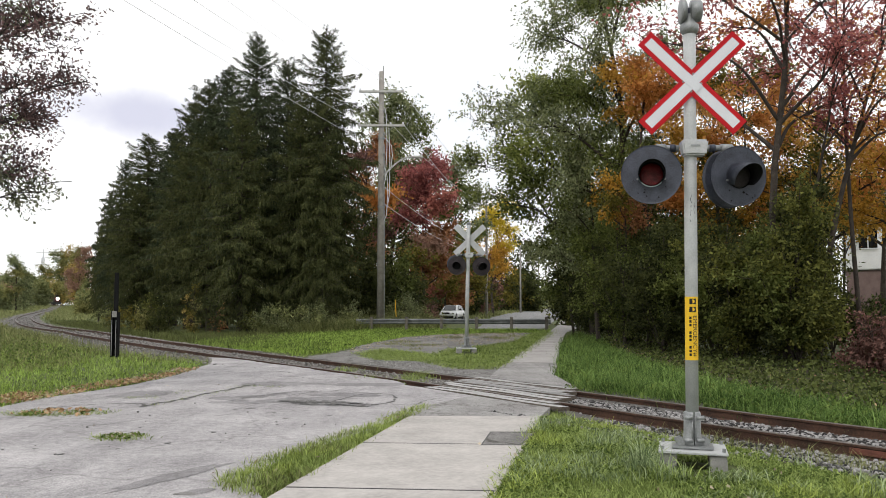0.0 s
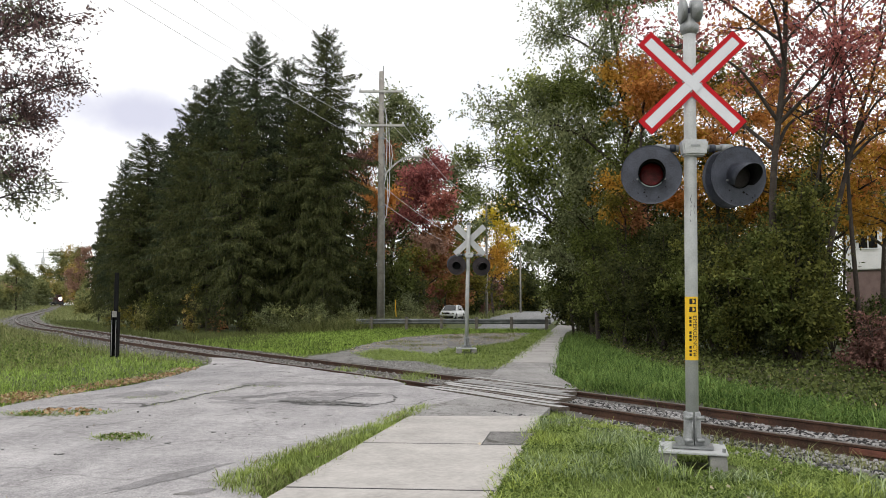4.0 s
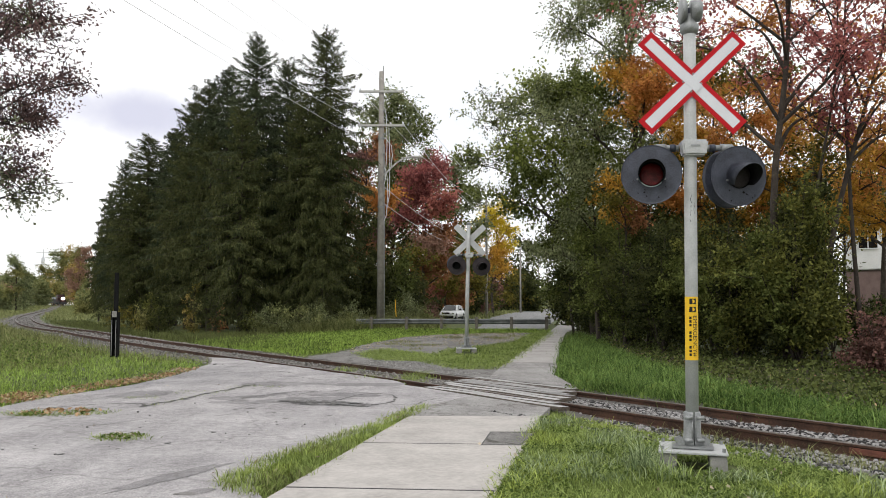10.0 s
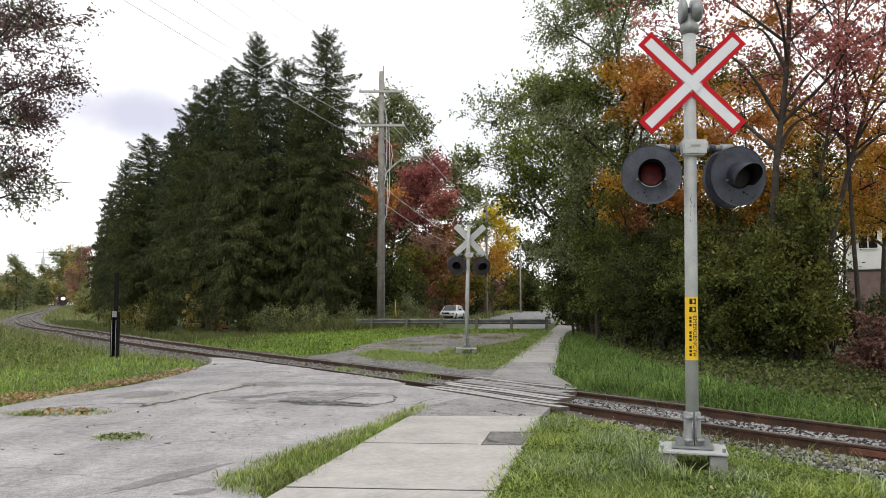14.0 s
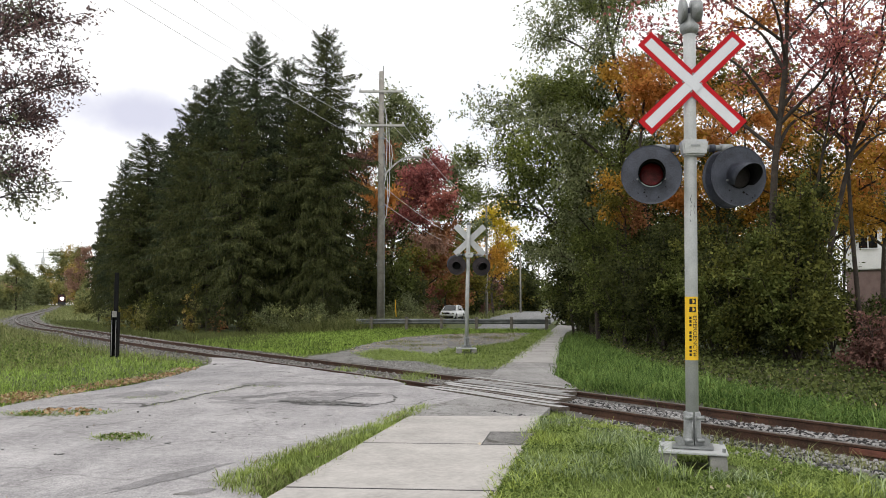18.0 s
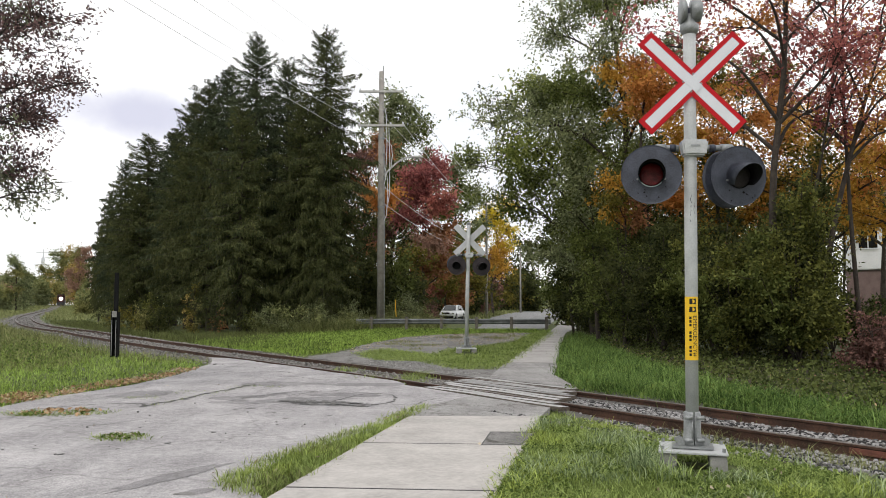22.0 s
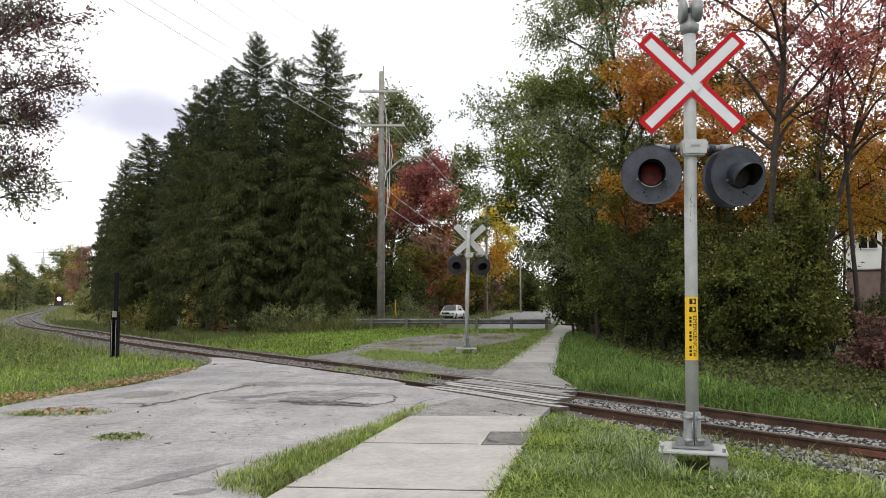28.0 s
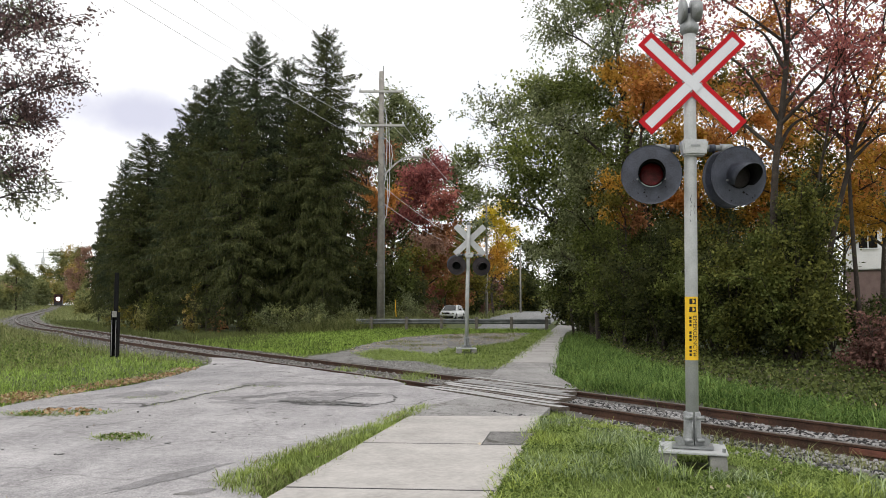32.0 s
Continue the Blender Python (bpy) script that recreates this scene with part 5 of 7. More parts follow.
def spruce_meshes(seed, height, radius):
    """Boughs of one spruce in two tiers (lower, top): drooping axes, side shoots, and hanging needle sprays."""
    rng = np.random.default_rng(seed)
    tiers, wood = ([], []), ([], [])
    z = 1.3
    while z < height - 0.25:
        f = z / height
        tier_step = 0.82 + 0.3 * ((z / 1.15 + 0.13 * seed) % 1.0)
        reach = radius * (1 - math.exp(-0.56 * (height - z) / radius)) * tier_step * float(np.interp(f, (0, 0.16, 0.42), (0.3, 0.52, 1.0))) + 0.06
        k = 7 if f < 0.8 else 5
        a0 = rng.uniform(0, 6.28)
        t = 0 if f < 0.68 else 1
        slope = float(np.interp(f, (0, 0.5, 0.8, 1), (-0.3, -0.12, 0.22, 0.9)))
        fall = float(np.interp(f, (0, 0.6, 0.85, 1), (0.42, 0.4, 0.22, 0.0)))
        for i in range(k):
            a = a0 + 6.28318 * i / k + rng.uniform(-0.3, 0.3)
            L = reach * (rng.uniform(0.7, 1.18) if f < 0.7 else rng.uniform(0.5, 1.4))
            out = np.array([math.cos(a), math.sin(a), 0])
            side = np.array([-out[1], out[0], 0])
            z0, fall_i = z + rng.uniform(-0.18, 0.18), fall * rng.uniform(0.7, 1.3)

            def axis_at(u):
                p = out[None] * (L * u)[:, None]
                p[:, 2] = z0 + L * (slope * u - fall_i * u * u + 0.24 * u ** 3)
                return p

            m = 3 + int(L * 4.6)
            u = np.repeat(np.clip(np.linspace(0.16, 1, m) + rng.normal(0, 0.03, m), 0.1, 1.02), 2)
            sgn = np.tile([1.0, -1.0], m)[:, None]
            root = axis_at(u)
            long = np.clip(0.2 + 0.34 * L * (1 - u), 0.16, 1.1) * rng.uniform(0.7, 1.25, 2 * m)
            way = unit(0.75 * out[None] + 0.68 * side[None] * sgn + np.array([0, 0, slope * 0.5 - 0.12]) + rng.normal(0, 0.16, (2 * m, 3)))
            per = 10
            q = np.tile(np.linspace(0.12, 1.0, per), 2 * m)[:, None]
            R, W, N = np.repeat(root, per, 0), np.repeat(way, per, 0), np.repeat(long, per)[:, None]
            centre = R + W * N * q
            centre[:, 2] -= (0.42 * N * q * q * (1.0 if f < 0.8 else 0.3))[:, 0]
            hang = (rng.uniform(0, 1, (len(centre), 1)) < (0.5 if f < 0.75 else 0.15)).astype(float)
            centre[:, 2] -= hang[:, 0] * 0.1
            centre += rng.normal(0, 0.035, centre.shape)
            if f < 0.3:
                thin = rng.uniform(0, 1, len(centre)) < 0.3 + 2.3 * f
                centre, W, hang = centre[thin], W[thin], hang[thin]
            axis = W * (1 - 0.75 * hang) + np.array([0, 0, -1.0]) * hang + np.array([0, 0, -0.2 if f < 0.75 else 0.25]) + rng.normal(0, 0.2, centre.shape)
            tiers[t].append(leaf_quads(centre, axis, min(0.27, 0.15 + 0.045 * L), min(0.046, 0.034 + 0.005 * L), rng))
            wood[t].append(tube(axis_at(np.array([0.0, 0.4, 0.75, 1.0])), [0.03, 0.022, 0.014, 0.006], 3))
            core = out[None] * rng.uniform(0.05, 0.55, (5, 1)) * L + np.array([0, 0, z]) + rng.normal(0, 0.15, (5, 3))
            tiers[t].append(leaf_quads(core, rng.normal(size=(5, 3)) + np.array([0, 0, -0.8]), min(0.5, 0.2 + 0.1 * L), min(0.14, 0.07 + 0.03 * L), rng))
        z += 0.36 if f < 0.8 else 0.3
    spike = np.array([[0, 0, height - 0.07 * i] for i in range(16)]) + rng.normal(0, 0.02, (16, 3))
    tiers[1].append(leaf_quads(spike, rng.normal(0, 0.45, (16, 3)) + [0, 0, 1], 0.24, 0.05, rng))
    return [join(x) for x in tiers], [join(x) for x in wood]


def spruce(seed, height, radius, mat, label):
    tr = thing("spruce", (0, 0, -50), label, "tree", "row of spruces")
    lv, wd = spruce_meshes(seed, height, radius)
    link("trunk", np_mesh("trunk", *tube([(0, 0, -0.3), (0, 0, height * 0.5), (0, 0, height)], [0.017 * height, 0.01 * height, 0.012], 8)), M_BARK, tr, "dark straight trunk", True)
    for l, w in zip(lv, wd):
        b = tagged(link("bough", np_mesh("bough", *w), M_BARK, tr, "drooping boughs"), kind="stuff")
        tagged(link("needles", np_mesh("needles", *l), mat, b), kind="stuff")
    return tr


KINDS = {"a": (spruce(1, 18.0, 4.2, L_SPRUCE, "tall dense dark green spruce in a row"), 18.0, 4.2), "b": (spruce(2, 17.5, 4.0, L_SPRUCE_B, "tall dense olive-green spruce in a row"), 17.5, 4.0),
         "c": (spruce(3, 16.0, 4.4, L_SPRUCE, "broad dark green spruce in a row"), 16.0, 4.4), "d": (spruce(4, 11.5, 4.2, L_SPRUCE_B, "lower drooping olive-green spruce in a row"), 11.5, 4.2)}
first = {}
# kind, x, y, height, radius
for kind, x, y, h, r in (("b", -7.0, 50.0, 18.1, 3.8), ("a", -11.6, 52.0, 18.3, 4.0), ("c", -10.4, 56.0, 17.9, 4.2), ("a", -14.7, 57.0, 17.6, 4.4), ("b", -16.5, 59.0, 17.2, 4.6), ("c", -18.4, 62.0, 16.6, 4.8), ("a", -21.0, 66.0, 15.1, 4.8),
                         ("b", -23.5, 67.0, 15.1, 4.6), ("c", -27.2, 72.0, 13.8, 3.4), ("d", -30.0, 76.0, 11.8, 2.6), ("d", -32.4, 80.0, 9.1, 1.7), ("c", -8.3, 56.0, 15.4, 3.0), ("d", -11.6, 48.5, 12.9, 4.2), ("d", -8.4, 49.5, 13.5, 3.8),
                         ("d", -6.9, 48.4, 10.8, 2.7), ("d", -16.9, 56.0, 11.8, 4.6), ("d", -22.6, 63.0, 10.3, 4.4), ("d", -14.5, 52.5, 12.2, 4.2)):
    src, h0, r0 = KINDS[kind]
    m = Matrix.LocRotScale((x, y, g(y)), Euler((0, 0, x * 7.3)), (r / r0, r / r0, h / h0))
    if kind in first:
        copy_thing(src, m)
    else:
        first[kind] = m
for kind, m in first.items():
    KINDS[kind][0].matrix_basis = m

# big trees on the right of the crossing
grow("tall_tree", (7.5, 34.0), 16.5, 4.6, 3.5, 31000, 0.18, [L_GREY, L_GREY, L_GREEN, L_GREY], "tall airy grey-green tree behind the bushes", 11, slim=0.4, limbs=13, trunk=0.2, sway=3.0, whole=2.3, lean=(-0.9, 0), spread=0.44, twigs=12, phase=0.0)
grow("roadside_tree", (7.3, 41.0), 13.4, 2.0, 3.9, 25000, 0.2, [L_GREEN, L_GREY, L_GREEN, L_LIME], "leafy green roadside tree overhanging the footpath", 12, limbs=12, trunk=0.18, sway=2.0, whole=0.6, lean=(-2.2, -0.5), spread=0.48, twigs=11, phase=0.3)
grow("young_tree", (6.6, 36.0), 8.6, 2.4, 2.2, 10000, 0.15, [L_GREEN, L_GREY, L_GREEN], "young green tree by the footpath", 18, limbs=9, trunk=0.1, sway=1.8, whole=0.8, lean=(-0.6, 0), spread=0.42, twigs=9, phase=0.1)
grow("sparse_tree", (7.4, 46.5), 13.0, 6.5, 3.6, 4200, 0.17, [L_GREY, L_DARK, L_GREEN], "thin sparse tree leaning out over the street, twigs half bare", 13, limbs=11, trunk=0.1, sway=1.4, lean=(-4.6, 0), squash=(1.15, 0.7), spread=0.42, twigs=10, bare=0.35)
grow("young_tree", (9.6, 33.5), 8.4, 3.0, 2.3, 8000, 0.16, [L_DARK, L_GREEN, L_HEDGE], "young green tree in the wood", 24, limbs=9, trunk=0.09, sway=1.4, whole=0.5, spread=0.45, twigs=8, phase=0.2)
grow("young_tree", (12.2, 34.0), 12.0, 3.0, 2.7, 13000, 0.16, [L_OLIVE, L_GOLD, L_HEDGE, L_OLIVE], "olive and gold tree in the wood", 25, limbs=9, trunk=0.09, sway=1.4, whole=0.5, spread=0.45, twigs=8, phase=0.3)
grow("young_tree", (13.8, 33.0), 7.2, 2.2, 2.2, 8000, 0.15, [L_OLIVE, L_DARK, L_HEDGE], "olive-green young tree in the wood", 26, limbs=9, trunk=0.08, sway=1.2, spread=0.45, twigs=8, phase=0.3)
grow("young_tree", (16.4, 35.0), 7.6, 4.0, 2.0, 2600, 0.15, [L_OLIVE, L_GOLD, L_HEDGE], "gold and olive young tree before the house", 27, limbs=9, trunk=0.08, sway=1.2, spread=0.45, twigs=9, phase=0.3)
grow("young_tree", (6.7, 43.5), 7.6, 0.8, 1.9, 9000, 0.17, [L_DARK, L_GREEN, L_DARK], "bushy green tree beside the far footpath", 28, limbs=9, trunk=0.08, sway=1.2, spread=0.5, twigs=8, phase=0.3)
grow("orange_maple", (7.8, 32.3), 11.4, 8.4, 1.5, 6000, 0.15, [L_ORANGE, L_GOLD, L_ORANGE], "orange autumn maple among green trees", 14, limbs=7, trunk=0.12, sway=1.6, spread=0.5, phase=0.2)
grow("russet_sapling", (6.75, 31.5), 6.7, 4.4, 1.05, 3600, 0.14, [L_RUSSET, L_GOLD, L_OLIVE], "russet sapling over the bushes", 19, limbs=6, trunk=0.07, sway=1.2, spread=0.55, phase=0.2)
grow("red_maple", (9.75, 24.0), 16.4, 6.6, 4.4, 13000, 0.14, [L_PURPLE, L_ORANGE, L_PURPLE, L_RED, L_PURPLE], "red-purple autumn maple with forked dark limbs", 15, limbs=19, trunk=0.135, sway=1.8, whole=0.4, spread=0.34, twigs=11, bare=0.45, phase=0.5)
grow("red_maple", (12.6, 25.5), 16.0, 6.8, 3.6, 4500, 0.14, [L_PURPLE, L_ORANGE, L_RED, L_ORANGE], "slender red autumn maple with many fine limbs", 22, limbs=16, trunk=0.08, sway=1.8, whole=0.4, spread=0.36, twigs=11, bare=0.4, phase=0.5)
grow("red_maple", (10.9, 24.8), 13.0, 6.0, 2.6, 3200, 0.14, [L_ORANGE, L_PURPLE, L_ORANGE], "slender leaning autumn maple with bare dark stems", 29, limbs=11, trunk=0.11, sway=1.8, whole=0.4, lean=(3.0, 0), spread=0.4, twigs=11, bare=0.4, phase=0.5)
grow("red_maple", (10.5, 24.3), 14.0, 6.0, 2.2, 1300, 0.14, [L_PURPLE, L_ORANGE, L_PURPLE], "slender autumn maple stem beside a larger trunk", 31, limbs=9, trunk=0.06, sway=1.8, whole=0.4, lean=(1.1, 0), spread=0.36, twigs=10, bare=0.4, phase=0.5)
grow("golden_maple", (21.2, 41.0), 9.4, 5.0, 3.2, 4500, 0.2, [L_GOLD, L_OLIVE, L_GREEN], "golden green maple before the house", 23, limbs=12, trunk=0.16, sway=1.0, spread=0.42, twigs=9, bare=0.3)
grow("golden_maple", (13.4, 30.0), 8.2, 4.2, 3.4, 11000, 0.15, [L_GOLD, L_ORANGE, L_GOLD, L_OLIVE], "golden orange autumn maple", 16, limbs=11, trunk=0.17, sway=1.4, spread=0.42, phase=0.4)
grow("golden_maple", (10.2, 31.5), 11.0, 4.0, 2.5, 15000, 0.15, [L_GOLD, L_ORANGE, L_GOLD, L_OLIVE], "golden and olive young maple", 17, limbs=8, trunk=0.1, sway=1.4, spread=0.45)
grow("golden_maple", (15.0, 27.0), 8.0, 4.0, 2.6, 7000, 0.15, [L_ORANGE, L_GOLD, L_RUSSET], "golden orange autumn maple with low limbs", 20, limbs=9, trunk=0.14, sway=1.4, spread=0.42, phase=0.45)
# bushes along the footpath
for i, (x, y, h, r, mats, cnt) in enumerate(((9.55, 22.9, 6.0, 1.2, [L_DARK, L_HEDGE], 9000), (11.5, 28.2, 5.6, 1.2, [L_DARK, L_HEDGE], 9000), (7.9, 46.5, 6.4, 1.8, [L_DARK, L_HEDGE], 9000), (7.3, 41.5, 3.0, 1.2, [L_DARK, L_DARK], 6000), (7.4, 37.5, 5.0, 1.9, [L_DARK, L_DARK, L_GREEN], 11000), (7.0, 32.0, 5.2, 1.8, [L_DARK, L_GREEN, L_DARK], 12000), (7.3, 28.3, 4.8, 1.7, [L_DARK, L_DARK, L_GREEN], 12000),
                                             (8.4, 26.6, 4.9, 1.9, [L_DARK, L_DARK, L_GREEN], 12000), (8.3, 24.0, 3.6, 1.5, [L_DARK, L_DARK, L_GREEN], 11000), (9.4, 22.6, 3.9, 1.6, [L_DARK, L_GREEN, L_DARK, L_GREEN], 12000),
                                             (9.9, 25.2, 4.6, 1.5, [L_DARK, L_GREEN], 12000), (10.3, 28.0, 4.4, 1.6, [L_DARK, L_OLIVE], 14000), (8.6, 30.0, 5.2, 2.2, [L_DARK, L_DARK], 8000), (10.0, 30.5, 5.0, 2.0, [L_DARK, L_DARK], 8000), (7.8, 34.0, 5.6, 2.2, [L_DARK, L_GREEN], 8000), (13.4, 26.5, 1.7, 1.0, [L_DARK, L_GREEN], 7000), (15.2, 28.5, 1.7, 1.1, [L_DARK, L_OLIVE], 6000), (12.2, 22.3, 1.7, 1.0, [L_DARK, L_BROWN], 5000))):
    # leaf colours carry lit sprays, dark hollows and, on low bushes, canopy shade
    grow("bush", (x, y), h, 0.1 if h < 4.0 and not 20 < y < 30 else 0.9, r, int(1.3 * cnt), 0.118, [L_DARK, L_DARK, L_SCRUB] if h < 2.5 else [L_HEDGE, L_DARK, L_HEDGE, L_DARK, L_GREEN] if 0.42 > x / y > 0.29 else [L_DARK, L_HEDGE, L_DARK] if x / y > 0.3 else mats, "dense dark green bush at the wood's edge", 30 + i, limbs=9, trunk=0.05, sway=0.7, category="bush", group="bushes along the footpath", stems=5, bare=0.2, spread=0.4, twigs=10, top=0.7, slim=0.62)
grow("bush", (12.1, 26.5), 4.6, 0.6, 0.7, 4200, 0.118, [L_DARK, L_HEDGE, L_DARK], "slim dark green bush before the house", 45, limbs=8, trunk=0.04, sway=0.6, category="bush", stems=4, bare=0.2, spread=0.5, twigs=8, top=0.7, slim=0.62)
grow("bush", (10.0, 19.4), 1.9, 0.1, 0.8, 5500, 0.09, [L_BROWN, L_BROWN, L_BROWN], "reddish brown bush beside the track", 41, limbs=6, trunk=0.03, sway=0.6, category="bush", stems=4, bare=0.1, spread=0.55)
for i, (x, y, h) in enumerate(((9.6, 50.0, 6.6), (12.2, 51.0, 7.6), (15.6, 53.0, 7.8), (19.0, 54.5, 7.6), (22.6, 57.0, 7.8))):
    grow("wood_tree", (x, y), h, 0.4, 2.7, 4500, 0.3, [L_DARK, L_OLIVE, L_DARK], "dark tree deeper in the wood", 240 + i, limbs=8, trunk=0.1, sway=0.0, bare=0.15, spread=0.5, twigs=5, group="trees deep in the wood", top=0.8)
# autumn trees behind the poles
grow("crimson_maple", (-1.5, 72.0), 14.6, 3.0, 2.9, 13000, 0.3, [L_RUSSET, L_RUSSET, L_ROSE, L_RUSSET, L_CRIMSON, L_RED, L_CRIMSON, L_CRIMSON, L_CRIMSON], "crimson autumn maple behind the guard rail", 51, limbs=9, trunk=0.15, sway=0.9, spread=0.45)
grow("russet_maple", (-6.1, 67.0), 15.6, 1.5, 3.0, 15000, 0.28, [L_RUSSET, L_ORANGE, L_RUSSET, L_BROWN], "russet orange autumn maple behind the utility pole", 52, limbs=9, trunk=0.14, sway=0.8, spread=0.45)
grow("russet_maple", (0.2, 90.0), 9.0, 1.0, 3.0, 11000, 0.28, [L_RUSSET, L_RED, L_OLIVE], "russet autumn maple behind the guard rail", 53, limbs=8, trunk=0.12, sway=0.8, spread=0.45)
grow("tall_tree", (-4.6, 82.0), 22.0, 6.0, 4.4, 26000, 0.32, [L_GREY, L_GREY, L_GREEN], "tall grey-green tree behind the utility pole", 54, limbs=14, trunk=0.25, sway=0.7, spread=0.6)
grow("tall_tree", (1.6, 99.0), 20.0, 4.0, 4.4, 10000, 0.38, [L_GREEN, L_GREY], "tall green tree beyond the street", 55, limbs=9, trunk=0.22, sway=0.7, spread=0.42)
grow("yellow_tree", (6.9, 116.0), 16.3, 5.0, 3.6, 13000, 0.3, [L_GOLD, L_RUSSET, L_GOLD, L_YELLOW, L_GOLD, L_YELLOW, L_YELLOW, L_YELLOW, L_YELLOW], "golden yellow autumn tree along the street", 56, limbs=9, trunk=0.2, sway=0.6, spread=0.45)
grow("russet_maple", (4.4, 122.0), 9.5, 1.0, 3.6, 9000, 0.45, [L_OLIVE, L_GOLD, L_DARK], "olive and gold tree along the street", 57, limbs=8, trunk=0.15, sway=0.6, spread=0.45)
for i, (x, y, h, r, mats) in enumerate(((2.0, 96.0, 5.0, 2.6, [L_DARK, L_DARK, L_OLIVE]), (3.4, 108.0, 4.6, 2.4, [L_BROWN, L_RUSSET, L_DARK]), (6.6, 146.0, 6.5, 3.4, [L_DARK, L_BROWN]), (11.6, 166.0, 9.5, 4.6, [L_DARK, L_BROWN, L_OLIVE]), (16.2, 180.0, 18.0, 4.6, [L_DARK, L_OLIVE, L_DARK]), (18.4, 186.0, 8.0, 2.6, [L_DARK, L_GREEN]),
                                        (28.0, 300.0, 9.0, 5.0, [L_DARK, L_GREY]), (42.0, 330.0, 9.0, 7.0, [L_GREY, L_WEED]), (25.5, 175.0, 5.0, 4.0, [L_DARK, L_GREY]), (35.0, 190.0, 9.0, 4.0, [L_GREY, L_OLIVE]), (-3.6, 64.0, 4.2, 2.0, [L_DARK, L_DARK, L_GREEN]), (-5.5, 60.0, 4.5, 2.6, [L_DARK, L_DARK]), (-6.8, 64.0, 6.0, 2.6, [L_DARK, L_OLIVE, L_DARK]),
                                        (-9.5, 58.0, 4.0, 2.5, [L_DARK]), (-6.3, 60.0, 9.0, 2.4, [L_DARK, L_OLIVE, L_DARK]), (-4.2, 62.5, 6.5, 1.9, [L_DARK, L_GREEN]), (-2.7, 67.0, 7.6, 2.2, [L_DARK, L_OLIVE]), (-13.2, 65.0, 4.5, 3.0, [L_DARK]), (-19.5, 70.0, 4.5, 3.2, [L_DARK]), (8.7, 60.0, 5.6, 1.5, [L_DARK, L_HEDGE]), (-3.4, 72.0, 4.0, 2.4, [L_DARK, L_OLIVE]), (-3.2, 96.0, 6.5, 3.5, [L_DARK, L_OLIVE]), (0.0, 101.0, 5.5, 3.2, [L_DARK, L_OLIVE]))):
    big = y > 150
    grow("tree" if big else "bush", (x, y), h, 0.3, r, 5000, 0.0035 * y + 0.05, mats, "distant tree at the street's end" if big else "dark bush beyond the guard rail", 70 + i, limbs=7, trunk=0.05, sway=0.0, category="tree" if big else "bush", stems=3, bare=0.15, spread=0.5, top=0.8)
# undergrowth along the spruces
# some shrubs have dark leaves in place of the shade under the boughs
for i, (x, y, h, r, mats, cnt) in enumerate(((-13.6, 44.6, 2.8, 0.42, [L_MOSS, L_STRAW, L_OLIVE], 700), (-12.2, 44.4, 2.4, 0.5, [L_RUSSET, L_DARK, L_DARK], 500), (-16.4, 46.0, 2.0, 0.9, [L_MOSS, L_HEDGE], 1300), (-15.6, 45.4, 2.3, 0.9, [L_DARK, L_HEDGE, L_DARK], 1800), (-18.5, 50.0, 1.7, 1.1, [L_OLIVE, L_DARK], 1500),
                                             (-21.0, 53.0, 1.3, 0.9, [L_WEED, L_OLIVE], 1300), (-10.9, 46.0, 1.3, 0.8, [L_DARK, L_HEDGE], 900), (-9.0, 45.4, 1.5, 1.1, [L_GREY, L_WEED], 2200),
                                             (-7.2, 46.4, 1.6, 1.1, [L_WEED, L_GREY], 2400), (-5.4, 48.4, 1.8, 1.0, [L_WEED, L_GREY], 2200), (-2.6, 52.0, 1.9, 1.1, [L_WEED, L_GREY], 2200), (-0.9, 53.5, 1.5, 0.9, [L_WEED, L_BROWN], 1600), (-1.9, 58.0, 3.4, 1.3, [L_GREY, L_DARK], 2600))):
    grow("shrub", (x, y + (1.3 if x < -9.6 else 0.0)), h, 0.05, r, int(1.9 * cnt), 0.105, mats, "low autumn shrub under the spruces", 90 + i, limbs=6, trunk=0.03, sway=0.5, category="shrub", stems=4, bare=0.1, spread=0.55, top=0.7, group="shrubs under the spruces")
# the tree that overhangs the road, its trunk out of sight
grow("overhanging_tree", (-8.62, 14.5), 8.9, 3.3, 2.6, 33000, 0.085, [L_SAGE, L_MAROON, L_SAGE, L_MAROON, L_SAGE], "grey-green and maroon tree overhanging the road", 61, limbs=36, trunk=0.06, sway=0.6, spread=0.27, twigs=15, bare=0.55, phase=0.6, slim=0.5, hang=(0.5, 0, -0.5))
